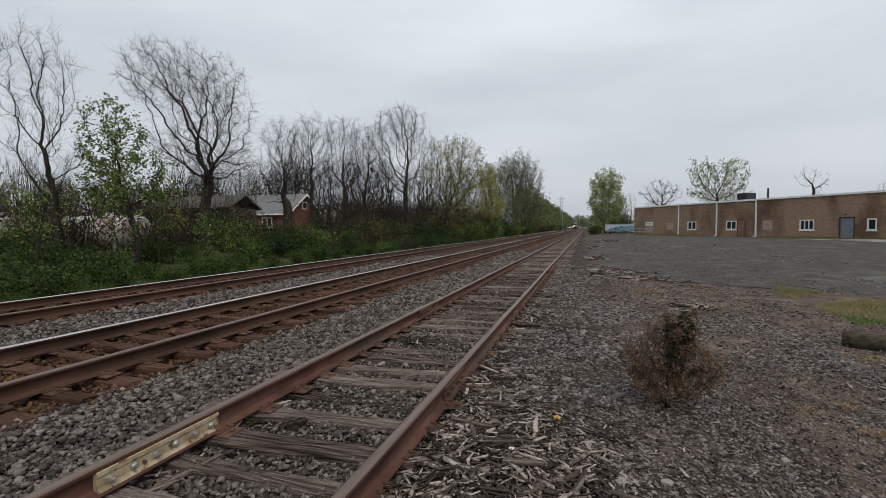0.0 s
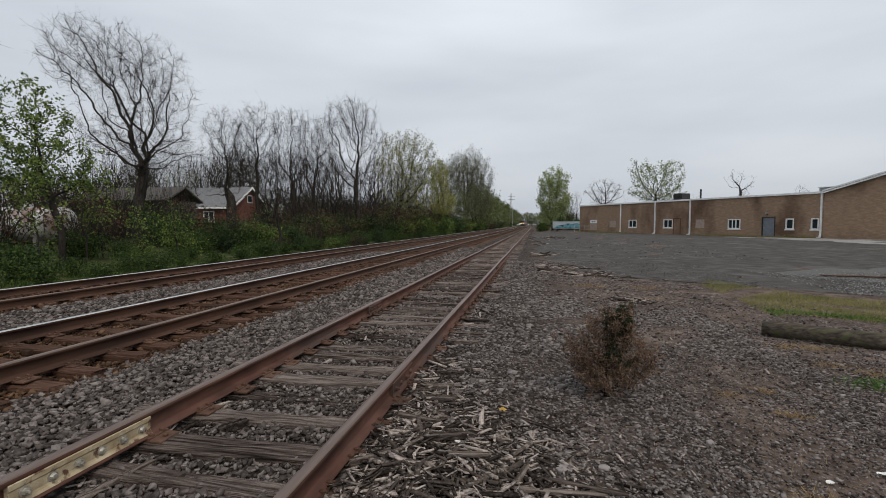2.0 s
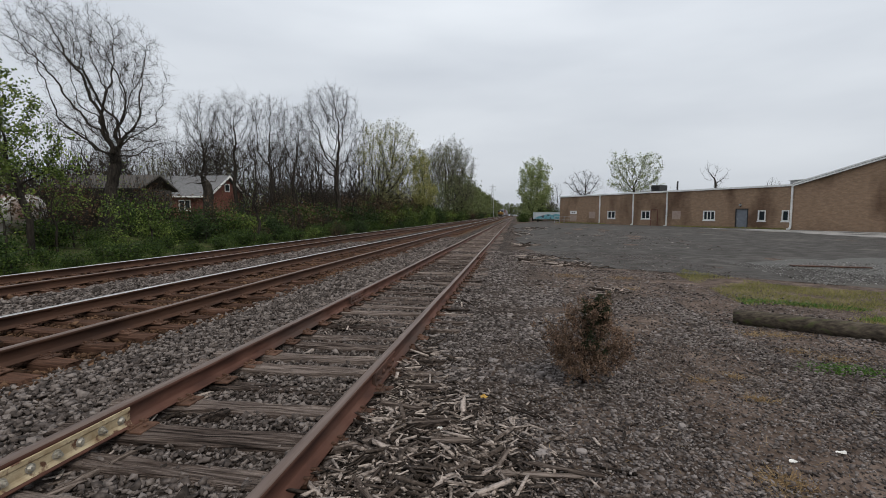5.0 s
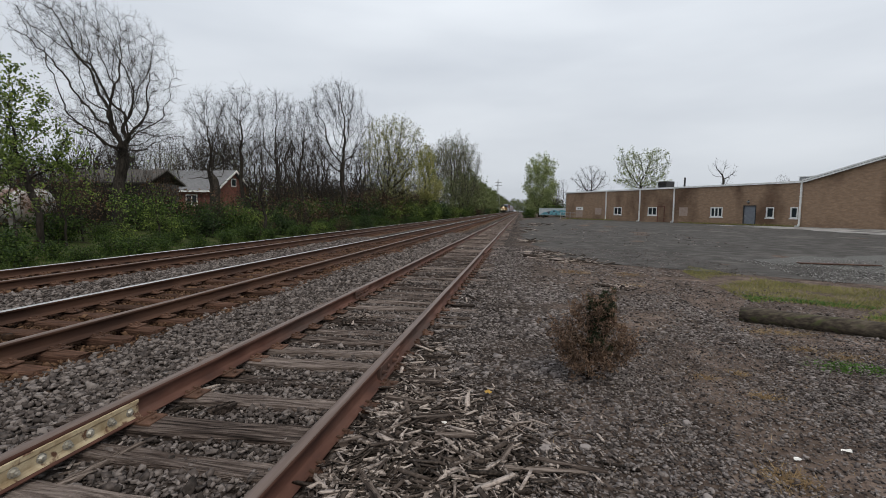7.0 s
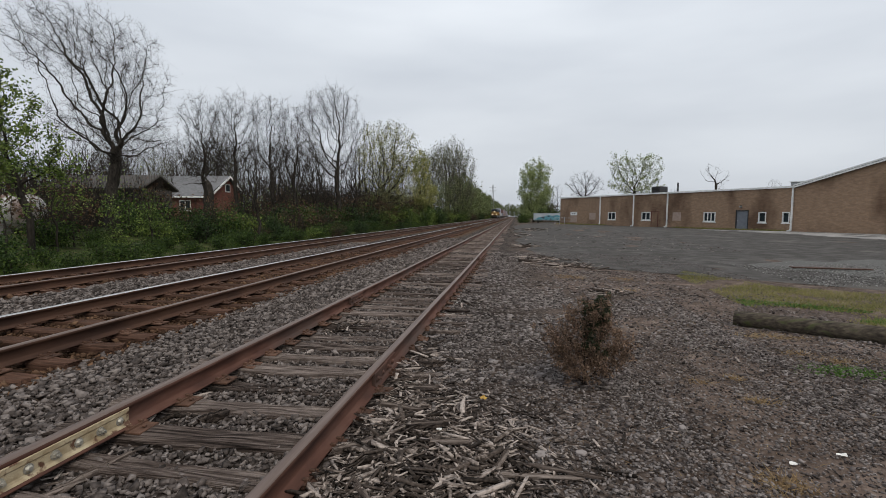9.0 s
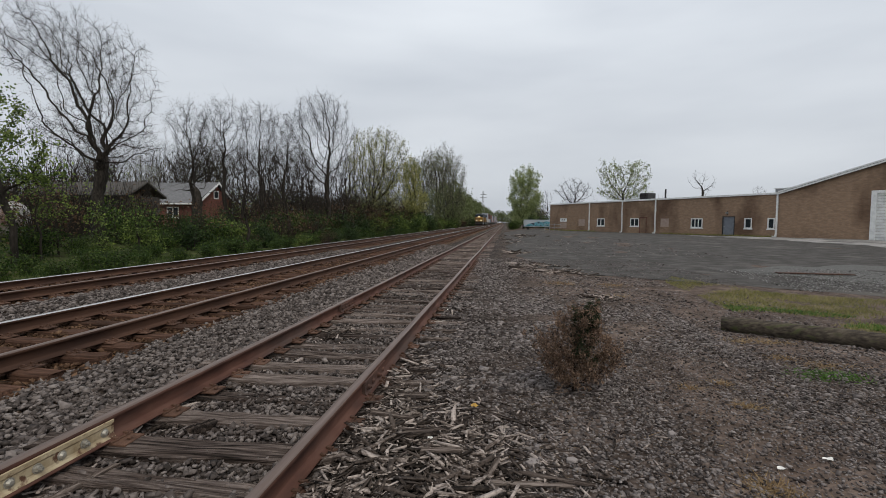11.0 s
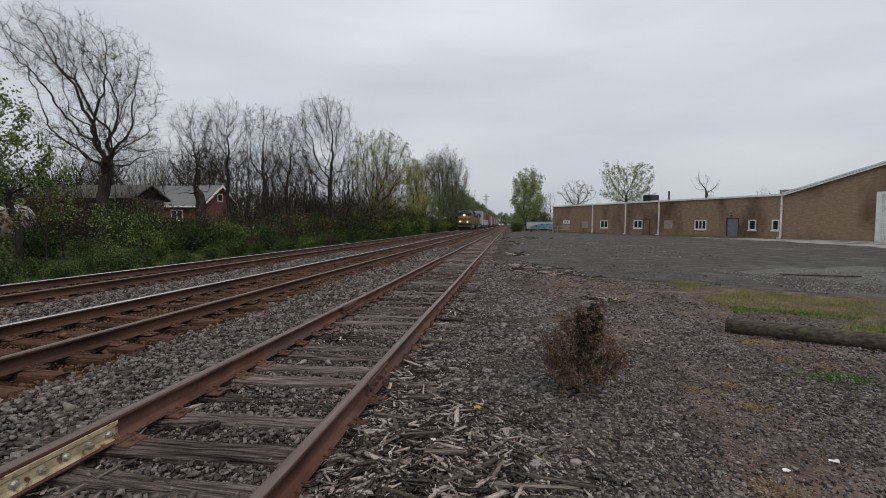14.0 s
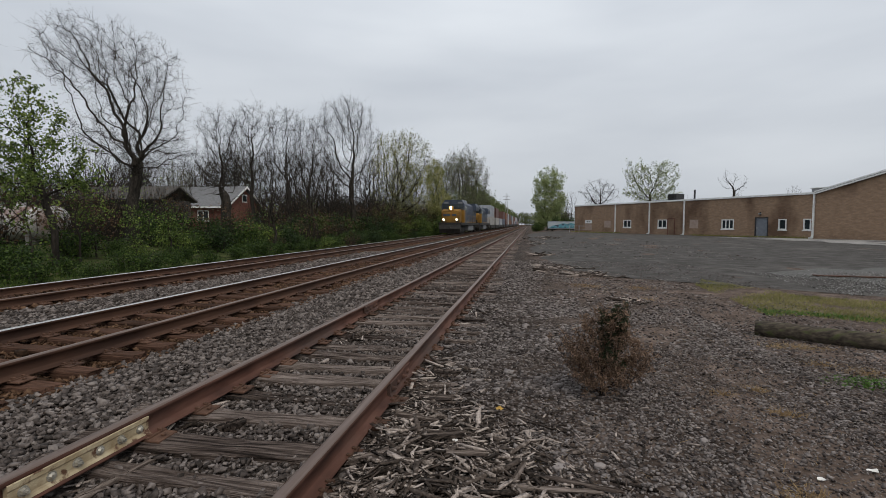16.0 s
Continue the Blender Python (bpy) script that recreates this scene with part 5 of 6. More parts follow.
# ---------------------------------------------------------------- brush on the bank
def shrub(name, seed, w, h, leaves, label, n_leaf, size, stems=26):
    s = anchor(name, pose(0, 0, 0))
    tagged(s, label, "shrub", group="brush on the bank")
    r = np.random.default_rng(seed)
    V, F, base, pts = [], [], 0, []
    for i in range(stems):
        a, reach = r.uniform(0, 6.28), r.uniform(0.1, 1.0)
        b = np.array([math.cos(a) * w * 0.25 * r.random(), math.sin(a) * w * 0.25 * r.random(), -0.15])
        tip = np.array([math.cos(a) * w * 0.5 * reach, math.sin(a) * w * 0.5 * reach, h * (1.08 - 0.45 * reach) * r.uniform(0.55, 1.0)])
        mid = (b + tip) / 2 + np.array([0, 0, h * 0.15]) + r.normal(0, 0.08, 3)
        line = np.array([b, (b + mid) / 2 + r.normal(0, 0.04, 3), mid, (mid + tip) / 2 + r.normal(0, 0.05, 3), tip])
        v, f = tube(line, np.linspace(0.018, 0.005, 5), 3, base)
        V.append(v)
        F.append(f)
        base += len(v)
        pts.append(line[1:])
    pts = np.concatenate(pts)
    tagged(link_mesh("stem_tangle", np_mesh("stem_tangle", np.concatenate(V), np.concatenate(F), TWIG), s), kind="stuff")
    hub = pts[r.integers(0, len(pts), max(14, n_leaf // 45))] + r.normal(0, 0.12, (max(14, n_leaf // 45), 3))
    c = hub[r.integers(0, len(hub), n_leaf)] + r.normal(0, 1, (n_leaf, 3)) * np.array([0.2, 0.2, 0.15]) * max(w, 1.2) * 0.55
    c[:, 2] = np.abs(c[:, 2])
    tagged(link_mesh("foliage", leaf_mesh("foliage", c, size, leaves, seed), s), kind="stuff")
    return s


KINDS = [shrub("shrub", 71, 2.6, 1.7, LEAF_SHRUB, "green shrub in fresh leaf on the bank", 1800, 0.12),
         shrub("shrub", 72, 2.2, 1.3, LEAF_SHRUB, "low green bramble on the bank", 1500, 0.115),
         shrub("shrub", 73, 2.8, 2.2, LEAF_RUST, "tangled brown thicket with dry leaves", 700, 0.1, 90),
         shrub("shrub", 74, 2.4, 2.0, LEAF_DARK, "dark evergreen shrub on the bank", 1600, 0.13),
         shrub("shrub", 75, 2.0, 1.8, LEAF_SPRIG, "light green shrub with new leaves", 1500, 0.11, 34)]
KINDS.append(shrub("sapling_thicket", 76, 5.5, 6.0, LEAF_RUST, "thicket of thin bare grey saplings", 260, 0.12, 105))
KINDS.append(shrub("sapling_thicket", 77, 4.5, 4.4, LEAF_SPRING, "thicket of thin saplings with a few new leaves", 420, 0.11, 95))
used = set()


def put_shrub(k, x, y, s, yaw):
    if x < -19.3 and y < 44 and -0.82 < x / y < -0.62:      # the gap through which the house is seen
        return
    m = at_ground(x, y, yaw, s)
    if k in used:
        copy_thing(KINDS[k], Matrix.Identity(4)).matrix_basis = m
    else:
        used.add(k)
        KINDS[k].matrix_basis = m


y = 5.0
while y < 70:
    put_shrub(r0.choice((0, 1, 1, 4, 1) if y < 30 else (1, 0, 3, 2, 1)), -13.2 - r0.uniform(0, 0.7), y, r0.uniform(0.35, 0.65), r0.uniform(0, 360))
    put_shrub(r0.choice((0, 1, 1, 4, 0) if y < 24 else (2, 0, 3, 0, 1)), -14.6 - r0.uniform(0, 1.4), y + r0.uniform(-0.6, 0.6), r0.uniform(0.4, 0.8), r0.uniform(0, 360))
    put_shrub(r0.choice((0, 1, 4, 0) if y < 24 else (2, 2, 0, 3, 4)), -17.0 - r0.uniform(0, 2.0), y + r0.uniform(-0.8, 0.8), r0.uniform(0.5, 0.85) if y < 19 else r0.uniform(0.7, 1.3), r0.uniform(0, 360))
    if r0.random() < 0.8:
        put_shrub(r0.choice((2, 2, 4, 0)), -20.5 - r0.uniform(0, 4.0), y + r0.uniform(-0.8, 0.8), r0.uniform(0.9, 1.6), r0.uniform(0, 360))
    y += r0.uniform(1.3, 1.9) * (1 + y / 110)
for i, (x, y, h) in enumerate(((-16.3, 12.4, 3.4), (-17.8, 15.4, 3.8), (-18.8, 17.0, 3.6), (-16.4, 18.6, 2.8), (-20.5, 12.6, 3.8), (-15.6, 15.8, 2.4), (-17.0, 10.2, 3.2), (-16.2, 49.0, 4.5))):
    tree("sapling", at_ground(x, y), "young sapling with fresh green leaves", 500 + i, [(0, 0, h * 0.66, h * 0.3, h * 0.28, h * 0.36)], 150, h * 0.2, leaves=LEAF_SPRIG, leaf_size=0.09, leaf_count=420,
         scatter=0.09, group="saplings on the bank", pace=0.16, reach=1.5, kill=0.28, trunk_r=0.04, tip_r=0.005, twig_len=0.22)
y = 70.0
while y < 330:
    put_shrub(r0.choice((3, 0, 0, 4, 2)), -14.6 - r0.uniform(0, 2.0), y, r0.uniform(1.2, 1.9), r0.uniform(0, 360))
    y += r0.uniform(2.6, 3.6) * (1 + y / 110)
for i in range(30):
    yy = 14 + i * 2.6
    put_shrub(r0.choice((5, 5, 6)), -r0.uniform(21, 27) - (0 if yy > 26 else 8), yy, r0.uniform(0.7, 1.15), r0.uniform(0, 360))
    if i % 2:
        put_shrub(5, -r0.uniform(38, 60), yy + 4, r0.uniform(1.0, 1.4), r0.uniform(0, 360))
for i in range(16):
    put_shrub(r0.choice((5, 6, 3)), -r0.uniform(16.5, 20), 62 + i * 9, r0.uniform(0.9, 1.3), r0.uniform(0, 360))
for i in range(18):                                   # tangle between the trunks
    put_shrub(r0.choice((5, 6, 5)), -r0.uniform(23.5, 31), 25 + i * 2.1, r0.uniform(0.7, 1.1), r0.uniform(0, 360))
for i, (x, y) in enumerate(((-17.6, 25.0), (-18.9, 25.6), (-19.2, 26.4), (-18.3, 27.6), (-20.2, 28.2), (-21.6, 29.2), (-19.4, 29.6), (-23.0, 30.5), (-21.0, 31.4), (-17.2, 23.2), (-22.6, 28.0))):
    copy_thing(KINDS[(0, 3, 0, 4, 3)[i % 5]], Matrix.Identity(4)).matrix_basis = at_ground(x, y, 47 * i, (1.0, 0.85, 1.05, 0.95)[i % 4])
for i in range(16):                                   # leafy brush at the foot of the corridor
    put_shrub(4, -r0.uniform(14.4, 16), 52 + i * 5.5, r0.uniform(1.4, 2.1), r0.uniform(0, 360))
for i in range(24):                                   # growth closing the gaps under the crowns
    put_shrub((5, 3, 6)[i % 3], -r0.uniform(17, 22), 52 + i * 2.4, r0.uniform(1.1, 1.5), r0.uniform(0, 360))
for i in range(26):                                   # tall brush before the front row
    put_shrub(r0.choice((2, 3, 2, 3, 0)), -r0.uniform(15.6, 18.5), 31 + i * 2.2, r0.uniform(1.1, 1.6) * (1 + i / 60), r0.uniform(0, 360))
    put_shrub(r0.choice((5, 5, 2)), -r0.uniform(17.5, 20), 34 + i * 2.2, r0.uniform(0.6, 1.0), r0.uniform(0, 360))
for i in range(26):                                   # bare growth behind the house and tanks
    put_shrub(5, -r0.uniform(34, 52), 40 + i * 1.6 if i % 2 else 14 + i * 1.1, r0.uniform(1.1, 1.7), r0.uniform(0, 360))
for i in range(14):
    put_shrub(5, -r0.uniform(24, 34), 54 + i * 3.0, r0.uniform(1.1, 1.6), r0.uniform(0, 360))
for i in range(10):                                   # and behind the warehouse
    put_shrub(5, 8.5 + i * 3.0 + r0.uniform(-1, 1), 108 + r0.uniform(0, 5), r0.uniform(1.0, 1.5), r0.uniform(0, 360))
for x, y in ((1.8, 108), (5.5, 107), (8.5, 106), (3.0, 122), (2.0, 136), (11.0, 104), (2.5, 152), (3.2, 175)):
    put_shrub(r0.choice((0, 3, 4)), x, y, r0.uniform(1.2, 1.9), r0.uniform(0, 360))


# ---------------------------------------------------------------- the train
def wheel(parent, x, y, r=0.5):
    w = rodded("wheel", (x - 0.07, y, r), (x + 0.07, y, r), r, UNDER, parent, n=16)
    rodded("hub", (x - 0.1, y, r), (x + 0.1, y, r), 0.13, RUST, w, n=8)


def bogie(parent, y, axles, pitch):
    b = anchor("bogie")
    b.parent = parent
    half = (axles - 1) * pitch / 2
    for sx in (-1, 1):
        bm = bmesh.new()
        prism(bm, [(y - half - 0.6, 0.55), (y - half, 0.42), (y + half, 0.42), (y + half + 0.6, 0.55), (y + half + 0.5, 0.86), (y - half - 0.5, 0.86)], "x", sx * 0.95 - 0.08, sx * 0.95 + 0.08)
        part("side_frame", bm, UNDER, b)
    for i in range(axles):
        for sx in (-1, 1):
            wheel(b, sx * 0.753, y - half + i * pitch)


def locomotive(label):
    """Nose towards -y; the front coupler face stands at y = 0."""
    t = anchor("locomotive")
    tagged(t, label, "locomotive", group="locomotives of the train")
    boxed("frame", (-1.5, 1.5, 0.6, 21.6, 1.15, 1.5), UNDER, t, bevel=0.03)
    bm = bmesh.new()
    prism(bm, [(0.25, 0.2), (0.6, 0.2), (0.6, 1.2), (0.05, 1.2), (-0.05, 0.7)], "x", -1.35, 1.35)
    part("pilot", bm, UNDER, t, "black snow plough pilot")
    rodded("coupler", (0, -0.35, 0.85), (0, 0.3, 0.85), 0.14, UNDER, t)
    bm = bmesh.new()
    prism(bm, [(0.85, 1.5), (3.2, 1.5), (3.2, 3.25), (1.35, 3.25), (0.9, 2.95)], "x", -1.2, 1.2)
    bmesh.ops.bevel(bm, geom=bm.edges[:], offset=0.12, segments=2, affect="EDGES")
    nose = part("nose", bm, LOCO_YELLOW, t, "yellow nose")
    for x, w in ((-0.55, 0.9), (0.45, 0.55)):
        boxed("marking", (x - w / 2, x + w / 2, 0.835, 0.855, 2.35, 2.62), LOCO_BLUE, nose)
    boxed("nose_door", (-0.35, 0.35, 0.84, 0.87, 1.55, 2.2), LOCO_YELLOW, nose)
    boxed("anticlimber", (-1.45, 1.45, 0.3, 0.9, 1.2, 1.5), UNDER, t, "sooty anticlimber ledge", bevel=0.04)
    # cab
    bm = bmesh.new()
    prism(bm, [(-1.52, 1.5), (1.52, 1.5), (1.52, 3.95), (1.1, 4.5), (-1.1, 4.5), (-1.52, 3.95)], "y", 2.5, 5.4)
    cab = part("cab", bm, LOCO_BLUE, t, "dark blue cab")
    bm = bmesh.new()
    prism(bm, [(-1.54, 1.52), (1.54, 1.52), (1.54, 3.2), (-1.54, 3.2)], "y", 2.44, 3.4)
    part("cab_front", bm, LOCO_YELLOW, cab, "yellow cab front")
    for x0, x1 in ((-1.35, -0.72), (-0.64, -0.05), (0.05, 0.64), (0.72, 1.35)):
        boxed("windscreen", (x0, x1, 2.44, 2.5, 3.38, 3.92), DARK_GLASS, cab)
    for sx in (-1, 1):
        boxed("side_window", (sx * 1.5, sx * 1.54, 3.0, 4.5, 3.05, 3.75), DARK_GLASS, cab)
        boxed("number_board", (sx * 0.95 - 0.32, sx * 0.95 + 0.32, 2.46, 2.52, 4.02, 4.24), LOCO_GREY, cab)
    head = boxed("headlight_housing", (-0.3, 0.3, 0.78, 1.6, 3.08, 3.62), LOCO_YELLOW, t, bevel=0.04)
    for z in (3.24, 3.48):
        rodded("lamp", (0, 0.72, z), (0, 0.785, z), 0.12, HEADLIGHT, head, n=14)
    for sx in (-1, 1):
        d = boxed("ditch_light_housing", (sx * 0.86 - 0.15, sx * 0.86 + 0.15, 0.3, 0.88, 1.56, 2.04), UNDER, t)
        rodded("lamp", (sx * 0.86, 0.27, 1.9), (sx * 0.86, 0.3, 1.9), 0.11, HEADLIGHT, d, n=12)
    # long hood
    bm = bmesh.new()
    prism(bm, [(-0.95, 1.5), (0.95, 1.5), (0.95, 4.05), (0.65, 4.4), (-0.65, 4.4), (-0.95, 4.05)], "y", 5.4, 21.0)
    hood = part("long_hood", bm, LOCO_BLUE, t, "long blue engine hood")
    boxed("stripe", (-0.975, 0.975, 6.0, 20.0, 1.55, 1.68), LOCO_YELLOW, hood)
    for k in range(9):
        for sx in (-1, 1):
            boxed("hood_door", (sx * 0.95, sx * 0.98, 7.6 + k * 1.2, 8.6 + k * 1.2, 2.0, 3.6), LOCO_BLUE, hood)
    bm = bmesh.new()
    prism(bm, [(-1.45, 3.5), (1.45, 3.5), (1.5, 4.1), (1.3, 4.6), (-1.3, 4.6), (-1.5, 4.1)], "y", 16.6, 21.2)
    part("radiator", bm, LOCO_BLUE, hood, "flared radiator housing")
    boxed("exhaust", (-0.4, 0.4, 11.0, 12.0, 4.4, 4.65), UNDER, hood)
    boxed("dynamic_brake", (-1.1, 1.1, 6.0, 8.4, 4.0, 4.62), LOCO_GREY, hood, bevel=0.06)
    boxed("fuel_tank", (-1.4, 1.4, 8.2, 13.8, 0.35, 1.14), LOCO_GREY, t, "grey fuel tank", bevel=0.12)
    for sx in (-1, 1):
        rail = rodded("handrail", (sx * 1.45, 5.5, 2.5), (sx * 1.45, 21.3, 2.5), 0.025, LOCO_YELLOW, t)
        for k in range(8):
            rodded("stanchion", (sx * 1.45, 5.8 + k * 2.15, 1.5), (sx * 1.45, 5.8 + k * 2.15, 2.5), 0.022, LOCO_YELLOW, rail, n=6)
        for z in (0.35, 0.62, 0.9):
            boxed("step", (sx * 1.2, sx * 1.52, 0.65, 1.1, z, z + 0.05), UNDER, t)
    bogie(t, 4.3, 3, 1.85)
    bogie(t, 17.7, 3, 1.85)
    return t


def corrugated(name, y0, y1, z0, z1, material, parent, label):
    """A shipping container with ribbed sides, rails and corner posts."""
    bm = bmesh.new()
    n = int((y1 - y0) / 0.55)
    for sx in (-1, 1):
        pts = []
        for i in range(n + 1):
            yy = y0 + (y1 - y0) * i / n
            pts.append((sx * (1.2 if i % 2 else 1.16), yy))
        outline = pts + [(sx * 1.1, y1), (sx * 1.1, y0)]
        prism(bm, outline, "z", z0 + 0.1, z1 - 0.1)
    for d in ((-1.22, 1.22, y0, y1, z0, z0 + 0.12), (-1.22, 1.22, y0, y1, z1 - 0.12, z1), (-1.2, 1.2, y0, y0 + 0.1, z0 + 0.12, z1 - 0.12), (-1.2, 1.2, y1 - 0.1, y1, z0 + 0.12, z1 - 0.12)):
        box(bm, *d)
    c = part(name, bm, material, parent, label)
    for sx in (-1, 1):
        for yy in (y0, y1 - 0.14):
            boxed("corner_post", (sx * 1.22 - 0.05, sx * 1.22 + 0.05, yy, yy + 0.14, z0, z1), material, c)
    return c


def well_car(low, high, label):
    t = anchor("well_car")
    tagged(t, label, "rail car", group="container cars of the train")
    for sx in (-1, 1):
        boxed("side_sill", (sx * 1.32 - 0.06, sx * 1.32 + 0.06, 2.4, 15.6, 0.35, 1.15), UNDER, t)
    boxed("floor", (-1.26, 1.26, 2.4, 15.6, 0.32, 0.42), UNDER, t)
    for a, b in ((0.3, 2.4), (15.6, 17.7)):
        boxed("platform", (-1.3, 1.3, a, b, 0.9, 1.15), UNDER, t)
    bogie(t, 1.4, 2, 1.75)
    bogie(t, 16.6, 2, 1.75)
    names = {0: "pale grey", 1: "red-brown", 2: "white", 3: "blue", 4: "orange"}
    if low is not None:
        corrugated("container", 2.8, 15.0, 0.43, 3.02, CONTAINERS[low], t, names[low] + " shipping container")
    if high is not None:
        corrugated("container", 2.8, 15.0, 3.03, 5.62, CONTAINERS[high], t, names[high] + " shipping container")
    return t


LEAD = locomotive("yellow-nosed dark blue locomotive with lit headlights")
SECOND = copy_thing(LEAD, Matrix.Identity(4))
SECOND["label"] = "second blue and yellow locomotive coupled behind the first"
for lamp in [o for o in SECOND.children_recursive if o.name.startswith("lamp")]:
    lamp.data = lamp.data.copy()
    lamp.data.materials[0] = DARK_GLASS
CARS = []
_pairs = [(2, 0), (2, 1), (0, None), (3, 1), (1, 4), (2, 0), (4, 1), (1, 3), (0, 2), (1, 1), (2, 4), (3, 0), (1, 2), (0, 1), (4, 3), (2, 1)]
_made = {}
for lo, hi in _pairs:
    if (lo, hi) in _made:
        CARS.append(copy_thing(_made[lo, hi], Matrix.Identity(4)))
    else:
        _made[lo, hi] = well_car(lo, hi, "well car carrying " + ("stacked shipping containers" if hi is not None else "a single shipping container"))
        CARS.append(_made[lo, hi])

# seconds and distance of the front of the train along the far line
TRAIN = [(0.0, 463.0), (2.0, 407.5), (4.0, 353.0), (6.5, 288.5), (8.0, 251.0), (9.0, 226.0), (10.0, 200.8), (12.5, 138.6), (13.0, 126.8), (13.5, 115.3), (14.0, 103.8), (14.5, 92.4), (15.0, 80.9), (15.5, 69.4), (16.0, 57.8)]


def motions():
    gap = 0.0
    for ob, length in [(LEAD, 22.3), (SECOND, 22.3)] + [(c, 18.3) for c in CARS]:
        walk(ob, [(t, pose(FAR, y + gap, GRADE * (y + gap) - 0.01, 0.1)) for t, y in TRAIN])
        gap += length


# ---------------------------------------------------------------- loose stone along the tracks
def scatter_in(x0, x1, y0, y1, per_m2, fade=0.0):
    n = int((x1 - x0) * (y1 - y0) * per_m2)
    x = rng.uniform(x0, x1, n)
    y = y0 + (y1 - y0) * rng.random(n) ** (1.0 + fade)
    return x, y


def stones(name, areas, size, material, label, flat=0.65, lift=0.0, keep=None):
    V, F, base = [], [], 0
    for x0, x1, y0, y1, per, s in areas:
        x, y = scatter_in(x0, x1, y0, y1, per)
        if keep is not None:
            k = keep(x, y)
            x, y = x[k], y[k]
        n = len(x)
        w = size * s * rng.lognormal(0, 0.28, n)
        dims = np.stack([w, w * rng.uniform(0.6, 0.95, n), w * rng.uniform(flat * 0.6, flat, n)], -1)
        c = np.stack([x, y, ground_z(x, y) + dims[:, 2] * rng.uniform(-0.05, 0.5, n) + lift + (rng.random(n) ** 2 * 0.035 if flat > 0.5 else 0.0)], -1)
        v, f = chunks(c, dims * 0.95, 0.3, 0.9 if flat > 0.5 else 0.3)
        V.append(v)
        F.append(f + base)
        base += len(v)
    ob = link_mesh(name, np_mesh(name, np.concatenate(V), np.concatenate(F), material))
    return tagged(ob, label, "ballast", kind="stuff")


stones("ballast", [(-4.6, -3.05, 0.6, 8, 1350, 0.84), (-4.6, -3.05, 8, 18, 460, 1.2), (-4.7, -3.1, 18, 30, 180, 1.7),
                   (-8.95, -6.95, 3.5, 13, 480, 1.0), (-8.9, -7.0, 13, 24, 170, 1.4), (-4.8, -3.0, -0.2, 0.6, 400, 1.0)], 0.043, STONE, "grey crushed stone ballast between the tracks")
stones("ballast", [(-2.8, -1.42, 0.5, 8, 1150, 0.85), (-2.8, -1.42, 8, 20, 420, 1.1)], 0.034, STONE, "dark stone ballast between the siding's ties", lift=-0.008)
stones("ballast", [(-7.1, -4.35, 2.0, 12, 420, 0.95), (-7.1, -4.3, 12, 26, 210, 1.25), (-12.0, -9.0, 6, 24, 90, 1.2)], 0.044, STONE_BROWN, "rust-stained ballast on the main line", lift=0.0)
stones("gravel", [(-1.25, 0.9, 4.0, 10, 520, 1.0), (-1.2, 1.0, 10, 20, 240, 1.2), (-0.2, 2.8, 1.2, 4.6, 1300, 0.55), (0.0, 2.8, 4.6, 9, 640, 0.85), (2.6, 5.2, 2.0, 8, 420, 0.8), (1.0, 4.0, 9, 14, 170, 1.0)], 0.035, SHALE,
       "flat dark shale gravel trodden into the earth", flat=0.46, lift=0.001, keep=lambda x, y: np.array([noise.noise((a * 0.9, b * 0.9, 5.0)) for a, b in zip(x, y)]) + rng.uniform(-0.35, 0.35, len(x)) > -0.16)
stones("gravel", [(-0.9, 3.8, 1.0, 6.0, 700, 0.36), (0.8, 4.6, 1.3, 6.0, 520, 0.3), (1.2, 5.0, 6.0, 10, 160, 0.5)], 0.04, SHALE, "fine grit on the brown earth", flat=0.6, lift=-0.002)


PALE_STONE = shade("pale_limestone_chips", [(0.1, (0.08, 0.077, 0.072)), (0.5, (0.19, 0.185, 0.177)), (0.9, (0.33, 0.32, 0.31))], scale=20, detail=3, rough=0.85, bump=0, vary=0.9, island=True, space="World", spec=0.1)


def yard_mask(x, y):
    return np.array([noise.noise((a * 0.35, b * 0.5, 1.0)) for a, b in zip(x, y)]) + rng.uniform(-0.3, 0.3, len(x)) > 0.02


stones("gravel", [(6.8, 14, 11.5, 17.5, 260, 0.62), (14, 24, 9, 18, 110, 0.9)], 0.034, PALE_STONE, "pale limestone chips strewn over the yard", lift=0.012, keep=yard_mask)
stones("gravel", [(0.4, 6.0, 12.5, 20, 60, 0.5), (1.0, 10.0, 22, 40, 5, 1.0)], 0.055, SHALE, "dark grit strewn over the asphalt", flat=0.4, lift=0.012)


